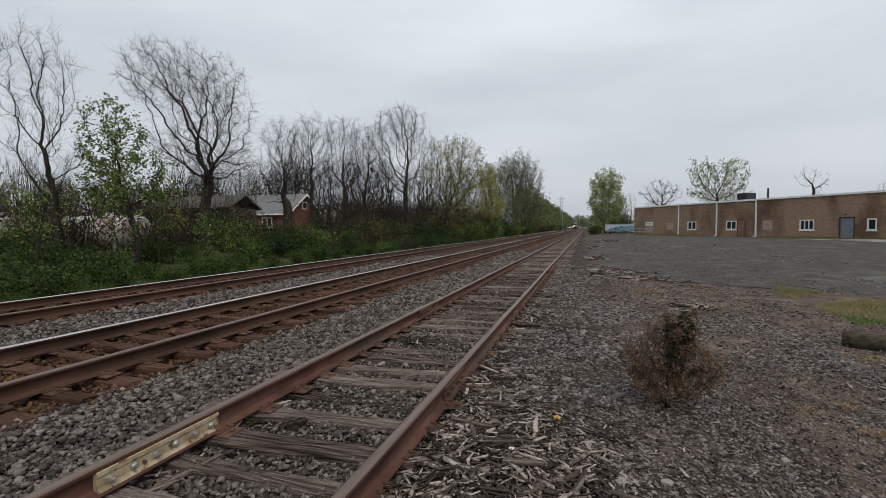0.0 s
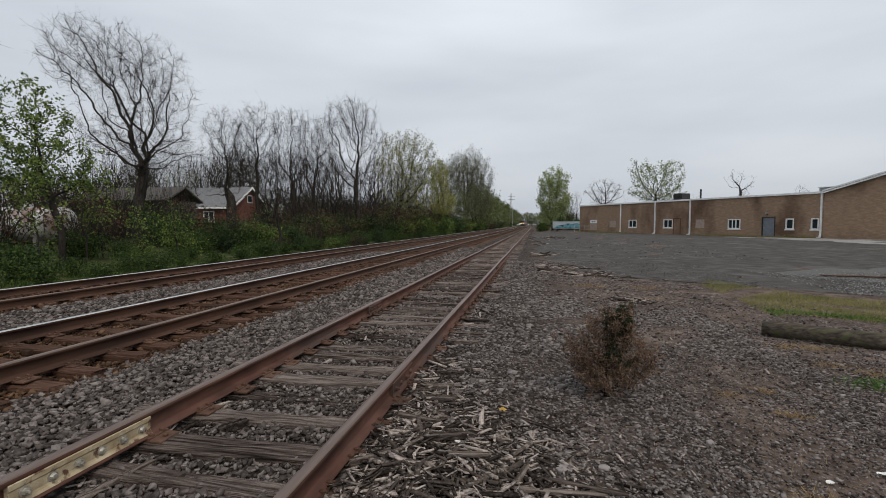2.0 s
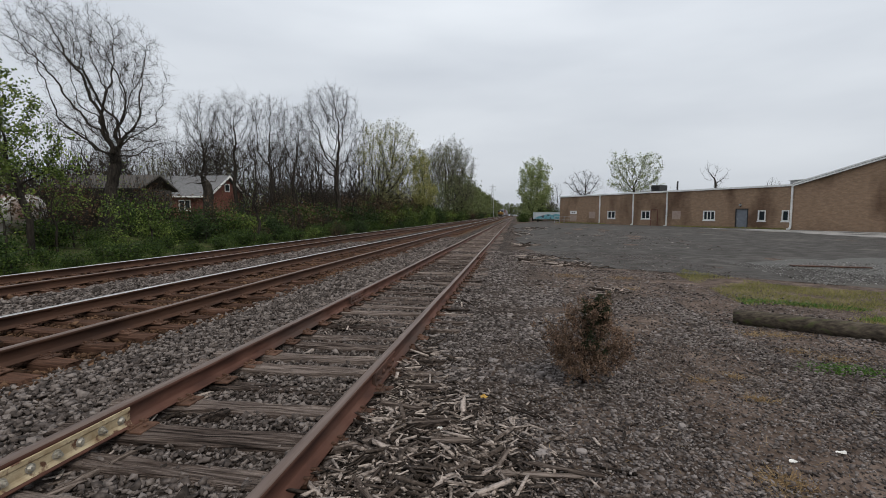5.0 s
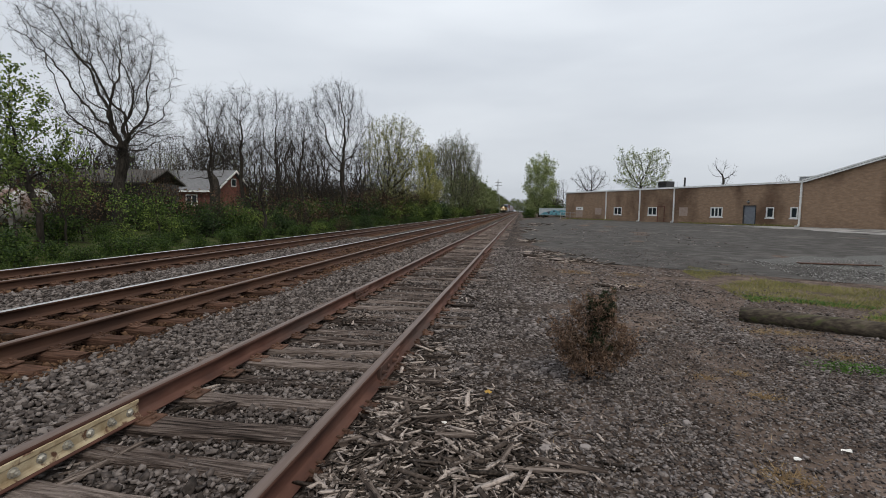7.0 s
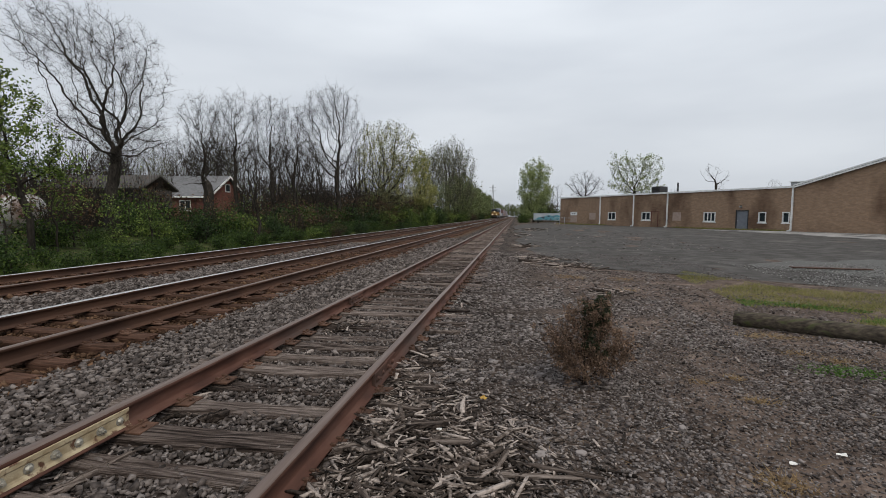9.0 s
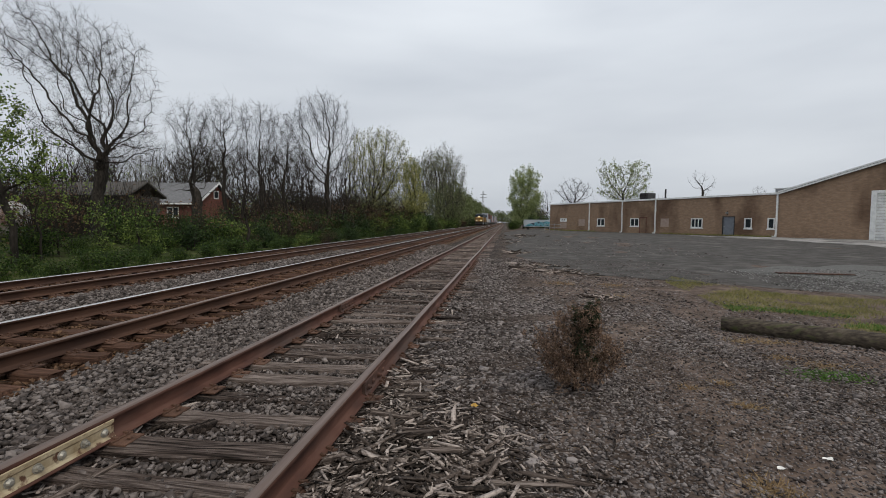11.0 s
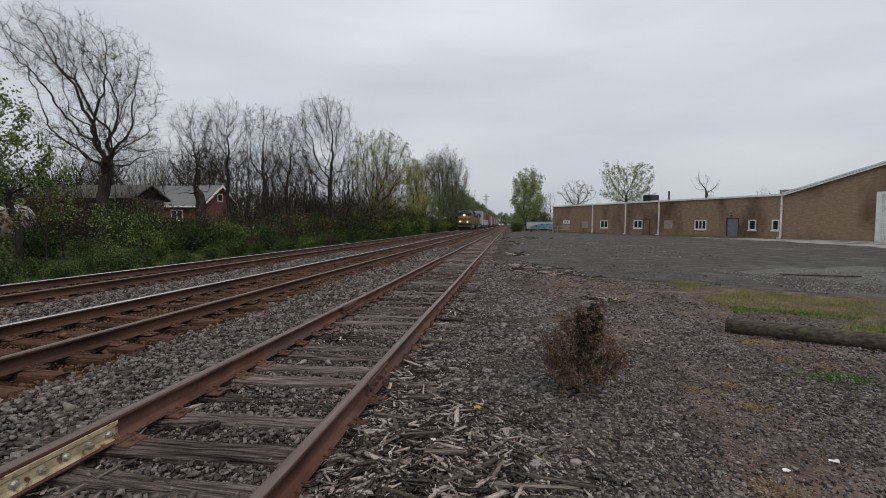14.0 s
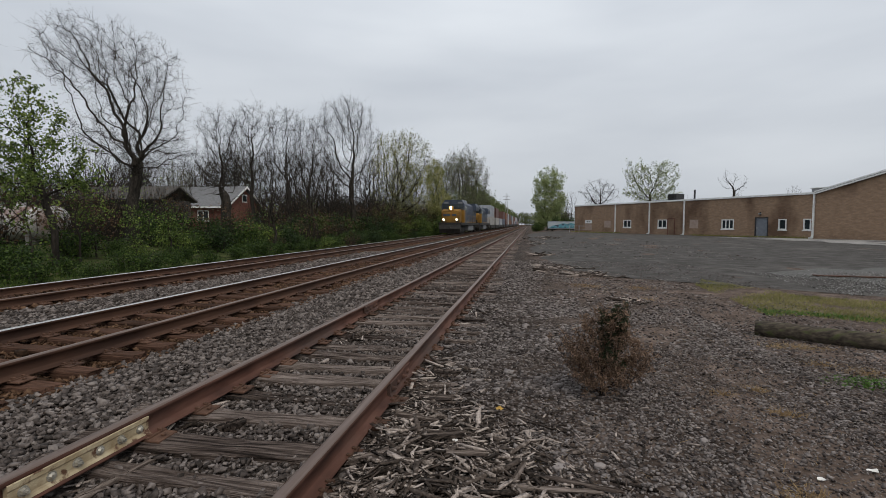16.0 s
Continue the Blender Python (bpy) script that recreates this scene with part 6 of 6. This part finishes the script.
# ---------------------------------------------------------------- rotten wood beside the siding
def splinters(name, n, centre, spread, size, label, heap=0.0, seed=1, aim=None):
    r = np.random.default_rng(seed)
    x = centre[0] + r.normal(0, spread[0], n)
    y = centre[1] + r.normal(0, spread[1], n)
    x, y = np.where(x < -1.2, -1.2 + np.abs(x + 1.2), x) if centre[0] > -1.4 else x, y
    L = size * r.lognormal(0, 0.45, n)
    dims = np.stack([L, L * r.uniform(0.05, 0.15, n), L * r.uniform(0.04, 0.09, n)], -1)
    d = ((x - centre[0]) / spread[0]) ** 2 + ((y - centre[1]) / spread[1]) ** 2
    z = ground_z(x, y) + 0.008 + heap * np.exp(-0.5 * d) * r.random(n)
    v = CUBE_V[None] * np.array([1, 1, 1]) + r.uniform(-0.2, 0.2, (n, 8, 3)) * np.array([0.5, 1.0, 1.0])
    v = v * dims[:, None, :]
    yaw = r.uniform(0, math.pi, n) if aim is None else aim + r.normal(0, 0.6, n)
    tilt = r.normal(0, 0.16, n)
    c, s, ct, st = np.cos(yaw), np.sin(yaw), np.cos(tilt), np.sin(tilt)
    X, Y, Z = v[..., 0] * ct[:, None] - v[..., 2] * st[:, None], v[..., 1], v[..., 0] * st[:, None] + v[..., 2] * ct[:, None]
    v = np.stack([X * c[:, None] - Y * s[:, None] + x[:, None], X * s[:, None] + Y * c[:, None] + y[:, None], Z + z[:, None]], -1)
    f = CUBE_F[None] + 8 * np.arange(n)[:, None, None]
    ob = link_mesh(name, np_mesh(name, v, f.reshape(-1, 4), CHIP))
    return tagged(ob, label, "wood debris", kind="stuff")


splinters("wood_chips", 3000, (-0.78, 2.45), (0.33, 0.6), 0.092, "heap of splintered grey wood beside the rail", 0.09, 2)
splinters("wood_chips", 620, (-0.38, 2.35), (0.34, 0.5), 0.095, "loose splinters of grey wood on the earth", 0.05, 3)
splinters("wood_chips", 220, (-0.1, 3.0), (0.5, 0.6), 0.075, "scattered splinters of grey wood", 0.02, 4)
splinters("wood_chips", 220, (-1.1, 4.1), (0.18, 0.5), 0.11, "splinters of grey wood along the rail", 0.04, 5)
splinters("wood_chips", 110, (-2.4, 6.0), (0.2, 0.28), 0.16, "small heap of rotten wood between the rails", 0.1, 6)
splinters("wood_chips", 70, (-2.72, 2.9), (0.07, 0.7), 0.16, "rotten splinters along the rail's foot", 0.03, 7, aim=1.5)
splinters("wood_chips", 60, (-2.62, 4.2), (0.12, 0.5), 0.14, "rotten splinters along the rail's foot", 0.03, 8, aim=1.2)
splinters("wood_chips", 90, (0.9, 16.6), (0.55, 0.8), 0.28, "dark broken pieces at the asphalt's edge", 0.05, 9, aim=0.1)
splinters("wood_chips", 80, (1.9, 15.0), (0.6, 0.5), 0.26, "dark broken pieces at the asphalt's edge", 0.05, 10, aim=0.1)
splinters("wood_chips", 60, (1.75, 9.8), (0.35, 0.25), 0.16, "dark broken pieces and litter on the gravel", 0.04, 11)
splinters("wood_chips", 40, (0.5, 24.0), (0.4, 0.6), 0.4, "dark broken pieces at the asphalt's edge", 0.05, 12, aim=0.0)
splinters("wood_chips", 130, (2.2, 5.0), (1.4, 1.6), 0.07, "stray wood fragments on the earth", 0.0, 13)


def timber(x, y, L, W, H, yaw, label, seed, lift=0.0, tilt=0.0, name="wood_piece"):
    ob = link_mesh(name, plank_mesh(name, L * 0.85, W * 0.75, H * 0.8, seed, CHIP_THING, rough=min(W, H) * 0.24, cut=9, round_ends=0.35))
    ob.matrix_basis = pose(x, y, gz(x, y) + H * 0.85 + lift, 0, tilt, yaw)
    return tagged(ob, label, "wood piece", group="broken wood by the siding")


# the larger pieces that lie about
for i, (x, y, L, W, H, yaw, lift, tilt) in enumerate((
        (0.05, 2.5, 0.6, 0.045, 0.025, 8, 0.015, 2), (0.2, 2.56, 0.5, 0.035, 0.02, -14, 0.03, -2), (-0.18, 2.62, 0.3, 0.05, 0.03, 74, 0.02, 0), (-0.32, 2.62, 0.22, 0.05, 0.03, 85, 0.02, 0), (-0.62, 2.72, 0.55, 0.05, 0.03, 5, 0.06, -3),
        (-0.85, 2.05, 0.5, 0.05, 0.035, 128, 0.06, 4), (-0.98, 3.3, 0.42, 0.06, 0.03, -12, 0.03, 0), (-1.0, 4.05, 0.34, 0.12, 0.06, 4, 0.0, 0), (-0.95, 4.45, 0.3, 0.14, 0.07, 0, 0.0, 0),
        (-0.9, 3.78, 0.34, 0.15, 0.05, 2, 0.0, 0), (-0.05, 3.42, 0.36, 0.04, 0.025, -28, 0.0, 0), (-0.6, 3.95, 0.34, 0.03, 0.018, -52, 0.0, 0), (0.52, 3.36, 0.16, 0.04, 0.02, -60, 0.0, 0),
        (0.22, 3.03, 0.13, 0.05, 0.025, 40, 0.0, 0), (-1.12, 2.62, 0.34, 0.07, 0.05, 40, 0.03, 0), (-0.4, 3.3, 0.3, 0.07, 0.03, 38, 0.0, 0), (-0.72, 2.95, 0.36, 0.09, 0.05, 20, 0.06, 0))):
    timber(x, y, L, W, H, yaw, "split grey piece of rotten tie wood", 200 + i, lift, tilt)
timber(-2.72, 3.86, 0.42, 0.07, 0.045, 62, "pale bleached piece of rotten wood inside the rail", 231, 0.0, 3)
timber(-2.55, 4.12, 0.32, 0.07, 0.05, 30, "grey piece of rotten wood inside the rail", 232, 0.0, 2)
timber(-2.62, 2.15, 0.62, 0.06, 0.04, 74, "long pale splintered stick beside the joint bar", 233, 0.02, -4)
timber(-2.68, 1.9, 0.5, 0.05, 0.03, 66, "grey splintered stick beside the joint bar", 234, 0.02, 0)
timber(-1.95, 1.72, 0.2, 0.1, 0.05, 20, "pale crumbling lump of wood between the ties", 235, 0.0, 0)
timber(-2.38, 2.98, 0.2, 0.1, 0.08, 60, "dark knotted lump of wood on a tie", 236, 0.0, 0)


# ---------------------------------------------------------------- dead shrub, log, grass
def dead_shrub():
    s = anchor("dead_shrub", at_ground(0.52, 4.1))
    tagged(s, "small brown dying conifer bush in the gravel", "shrub")
    r = np.random.default_rng(91)
    lobes = [(0.06, 0, 0.52, 0.2, 0.19, 0.32), (-0.13, 0, 0.4, 0.19, 0.18, 0.28), (0.0, 0, 0.2, 0.3, 0.26, 0.17), (-0.3, 0.02, 0.42, 0.11, 0.1, 0.17), (0.3, 0, 0.34, 0.15, 0.14, 0.2), (0.12, -0.03, 0.68, 0.13, 0.12, 0.18)]
    wood, branches, ends = grow(94, lobes, 1100, 0.06, pace=0.032, reach=0.3, kill=0.045, up=0.12, wander=0.2, trunk_r=0.016, tip_r=0.0016, twigs=2, twig_len=0.07, lift=0.5)
    for w in (wood, branches):
        if w:
            link_mesh("stem", np_mesh("stem", w[0], w[1], CHIP_THING), s)
    hub = ends[r.integers(0, len(ends), 1300)]
    c = hub[r.integers(0, len(hub), 15000)] + r.normal(0, 0.014, (15000, 3))
    link_mesh("foliage", leaf_mesh("foliage", c, 0.024, NEEDLE, 92, slim=0.2), s, "brown dead needles")
    core = ends[(np.hypot(ends[:, 0] - 0.09, ends[:, 1]) < 0.13) & (ends[:, 2] > 0.3)]
    hub = core[r.integers(0, len(core), 160)]
    c = hub[r.integers(0, len(hub), 3400)] + r.normal(0, 0.014, (3400, 3))
    link_mesh("foliage", leaf_mesh("foliage", c, 0.026, NEEDLE_GREEN, 93, slim=0.2), s, "dark dull green needles left in the middle")


dead_shrub()


def fallen_pole():
    bm = bmesh.new()
    a, b, r = Vector((3.09, 7.14, gz(3.09, 7.14) + 0.1)), Vector((6.9, 5.06, gz(6.9, 5.06) + 0.11)), 0.115
    d = (b - a).normalized()
    side = d.cross(Vector((0, 0, 1))).normalized()
    up = side.cross(d)
    rings = []
    for i in range(25):
        p = a.lerp(b, i / 24)
        ring = []
        for k in range(16):
            t = 2 * math.pi * k / 16
            w = r * (1 + 0.07 * noise.noise((i * 0.5, math.cos(t) * 1.5, math.sin(t) * 1.5))) * (0.93 if i == 0 else 1.0)
            ring.append(bm.verts.new(p + (side * math.cos(t) + up * math.sin(t)) * w))
        rings.append(ring)
    for u, v in zip(rings, rings[1:]):
        for k in range(16):
            bm.faces.new((u[k], u[(k + 1) % 16], v[(k + 1) % 16], v[k]))
    bm.faces.new(rings[0])
    bm.faces.new(list(reversed(rings[-1])))
    log = part("fallen_pole", bm, LOG, smooth=True)
    tagged(log, "dark mossy wooden pole lying on the ground", "log")


fallen_pole()


def blades(name, x, y, h, material, label, seed, lean=0.5, width=0.006, category="grass"):
    r = np.random.default_rng(seed)
    n = len(x)
    z = ground_z(x, y) - 0.004
    a = r.uniform(0, 6.28, n)
    w = width * r.uniform(0.6, 1.4, n)
    hh = h * r.lognormal(0, 0.35, n)
    lx, ly = r.normal(0, lean, n) * hh, r.normal(0, lean, n) * hh
    p0 = np.stack([x - np.cos(a) * w, y - np.sin(a) * w, z], -1)
    p1 = np.stack([x + np.cos(a) * w, y + np.sin(a) * w, z], -1)
    p2 = np.stack([x + lx, y + ly, z + hh], -1)
    ob = link_mesh(name, np_mesh(name, np.stack([p0, p1, p2], 1), np.arange(3 * n).reshape(n, 3), material))
    return tagged(ob, label, category, kind="stuff")


def patch_points(outline, n, seed, thin):
    """Points inside an outline, thinned by noise."""
    r = np.random.default_rng(seed)
    P = np.array(outline)
    lo, hi = P.min(0), P.max(0)
    q = r.uniform(lo, hi, (n, 2))
    inside = np.zeros(n, bool)
    for (x0, y0), (x1, y1) in zip(outline, outline[1:] + outline[:1]):
        hit = ((y0 > q[:, 1]) != (y1 > q[:, 1])) & (q[:, 0] < (x1 - x0) * (q[:, 1] - y0) / (y1 - y0 + 1e-9) + x0)
        inside ^= hit
    q = q[inside]
    v = np.array([noise.noise((a * 0.8, b * 0.8, 9.0)) for a, b in q]) + r.uniform(-0.25, 0.25, len(q))
    return q[v > thin]


VERGE = [(4.8, 14.3), (4.2, 13.0), (4.1, 10.6), (3.95, 9.0), (4.2, 8.2), (5.3, 7.3), (8.0, 6.0), (14.0, 3.6), (16.0, 5.5), (10.0, 9.0), (7.4, 10.6), (5.8, 11.4), (5.2, 12.8)]
q = patch_points(VERGE, 190000, 301, -0.14)
blades("grass", q[:, 0], q[:, 1], 0.036, GRASS, "patchy short grass beside the asphalt", 302)
q = patch_points([(4.1, 9.4), (4.0, 8.7), (4.6, 8.0), (6.4, 7.0), (8.0, 6.6), (8.0, 7.6), (5.6, 8.8)], 26000, 303, 0.0)
blades("grass", q[:, 0], q[:, 1], 0.032, CLOVER, "fresh green grass and clover", 304, lean=1.0, width=0.014)
q = patch_points([(-15.5, 4), (-12.4, 4), (-12.3, 26), (-15.5, 26)], 22000, 305, 0.05)
blades("grass", q[:, 0], q[:, 1], 0.1, LEAF_SHRUB, "tufted grass along the ditch", 306, width=0.014)
for i, (x, y, w, d, n) in enumerate(((3.28, 6.45, 0.35, 0.1, 500), (3.1, 5.6, 0.12, 0.08, 220), (3.4, 5.35, 0.22, 0.1, 420), (1.95, 4.0, 0.1, 0.05, 220), (2.0, 4.6, 0.07, 0.05, 110), (1.45, 2.68, 0.13, 0.1, 300),
                                     (1.62, 4.4, 0.1, 0.06, 90), (1.35, 12.3, 0.35, 0.25, 500), (2.6, 12.0, 0.3, 0.25, 260), (2.3, 10.2, 0.2, 0.15, 160))):
    r = np.random.default_rng(400 + i)
    n = int(n * 1.8)
    blades("dry_grass", x + r.normal(0, w * 0.6, n), y + r.normal(0, d * 0.7, n), 0.026, STRAW, "dry straw-coloured tuft on the earth", 420 + i, lean=1.6, width=0.004)
r = np.random.default_rng(440)
blades("weed", 3.2 + r.normal(0, 0.17, 500), 4.98 + r.normal(0, 0.09, 500), 0.03, CLOVER, "low green weed on the earth", 441, lean=1.2, width=0.014, category="weed")
r = np.random.default_rng(442)
blades("straw", -0.2 + r.uniform(0, 4.2, 1600), 1.2 + r.uniform(0, 6, 1600), 0.02, STRAW, "stray bits of straw on the gravel", 443, lean=2.6, width=0.003, category="straw")


# weeds at the foot of the warehouse wall
r = np.random.default_rng(450)
s_ = np.concatenate([r.uniform(0, 11, 3500), r.uniform(23, 36, 3500)])
o_ = -np.abs(r.normal(0, 0.35, 7000)) - 0.05
blades("grass", 7.5 + s_ * 0.5354 + o_ * 0.8446, 81.0 - s_ * 0.8446 + o_ * 0.5354, 0.13, GRASS, "thin weeds along the foot of the wall", 451, width=0.02)

splinters("rubble", 120, (1.6, 52.0), (1.1, 3.0), 0.35, "low brown rubble beside the siding", 0.25, 460)
splinters("rubble", 70, (0.4, 40.0), (0.5, 4.0), 0.3, "broken pieces along the siding", 0.08, 461)
splinters("wood_chips", 60, (-2.1, 12.0), (0.45, 3.0), 0.13, "stray wood fragments between the rails", 0.02, 462)
splinters("wood_chips", 50, (-2.1, 26.0), (0.45, 5.0), 0.24, "stray wood fragments between the rails", 0.03, 463)
splinters("wood_chips", 40, (-1.0, 7.5), (0.25, 2.0), 0.14, "stray wood fragments beside the rail", 0.02, 464)
for k_, (x_, y_) in enumerate(((-0.98, 5.72), (-0.98, 6.2), (-1.0, 7.15))):
    timber(x_, y_, 0.42, 0.15, 0.05, 1.5 * k_, "grey tie end showing beside the rail", 470 + k_)
slab = boxed("steel_strip", (-1.05, 1.05, -0.13, 0.13, 0.0, 0.03), RUST_DARK, None, bevel=0.006)
slab.matrix_basis = pose(9.4, 15.5, gz(9.4, 15.5) + 0.045, 0, 0, -4)
tagged(slab, "flat rusty steel strip lying on the pale gravel", "steel strip")


# ---------------------------------------------------------------- litter
def scrap(name, x, y, s, material, label, seed, category="litter", lift=0.012):
    r = random.Random(seed)
    bm = bmesh.new()
    n = 9
    top = [bm.verts.new((math.cos(2 * math.pi * i / n) * s * r.uniform(0.55, 1.0), math.sin(2 * math.pi * i / n) * s * 0.7 * r.uniform(0.6, 1.0), r.uniform(0, 0.35) * s)) for i in range(n)]
    mid = bm.verts.new((0, 0, 0.12 * s))
    for i in range(n):
        bm.faces.new((mid, top[i], top[(i + 1) % n]))
    ext = bmesh.ops.extrude_face_region(bm, geom=bm.faces[:])
    for v in ext["geom"]:
        if isinstance(v, bmesh.types.BMVert):
            v.co.z -= 0.003
    ob = part(name, bm, material)
    ob.matrix_basis = pose(x, y, gz(x, y) + lift, 0, 0, r.uniform(0, 360))
    return tagged(ob, label, category)


def flat_stone(x, y, w, label, seed):
    r = np.random.default_rng(seed)
    bm = bmesh.new()
    pts = [(math.cos(a) * w * r.uniform(0.55, 0.9), math.sin(a) * w * r.uniform(0.4, 0.7)) for a in np.linspace(0, 2 * math.pi, 5, endpoint=False)]
    prism(bm, pts, "z", -0.02, 0.014)
    bmesh.ops.bevel(bm, geom=bm.edges[:], offset=0.005, segments=1, affect="EDGES")
    ob = part("flat_stone", bm, SHALE)
    ob.matrix_basis = pose(x, y, gz(x, y) + 0.014, 4, -3, r.uniform(0, 90))
    return tagged(ob, label, "stone", group="flat stones on the earth")


scrap("dry_leaf", -0.355, 3.6, 0.05, ORANGE, "single orange dry leaf on the wood chips", 1, "leaf", 0.04)
scrap("paper_scrap", 2.0, 3.1, 0.045, PAPER, "crumpled white paper scrap on the earth", 2)
scrap("paper_scrap", 1.62, 2.93, 0.03, PAPER, "small pale scrap on the earth", 3)
scrap("paper_scrap", 2.1, 9.8, 0.09, PANEL, "beige crumpled scrap on the gravel", 4)
scrap("paper_scrap", -0.62, 2.93, 0.03, PAPER, "small white scrap among the wood chips", 5, lift=0.06)
scrap("paper_scrap", -1.9, 7.0, 0.03, PAPER, "small white scrap between the rails", 6)
scrap("paper_scrap", -1.1, 7.9, 0.03, PAPER, "small white scrap beside the rail", 7)
scrap("paper_scrap", 1.2, 5.8, 0.02, PAPER, "small white scrap on the gravel", 8)
scrap("paper_scrap", 0.6, 17.0, 0.07, PAPER, "white scrap at the asphalt's edge", 9)
scrap("paper_scrap", -2.55, 9.6, 0.05, PAPER, "white scrap beside the rail", 10)
flat_stone(0.07, 2.78, 0.085, "flat grey stone lying among the splinters", 11)
flat_stone(0.33, 2.84, 0.06, "flat dark stone on the earth", 12)
flat_stone(-0.6, 4.3, 0.05, "flat pale stone in the gravel", 13)
flat_stone(1.1, 3.3, 0.05, "flat dark stone on the earth", 14)
flat_stone(0.9, 2.4, 0.05, "flat grey stone on the earth", 15)


motions()
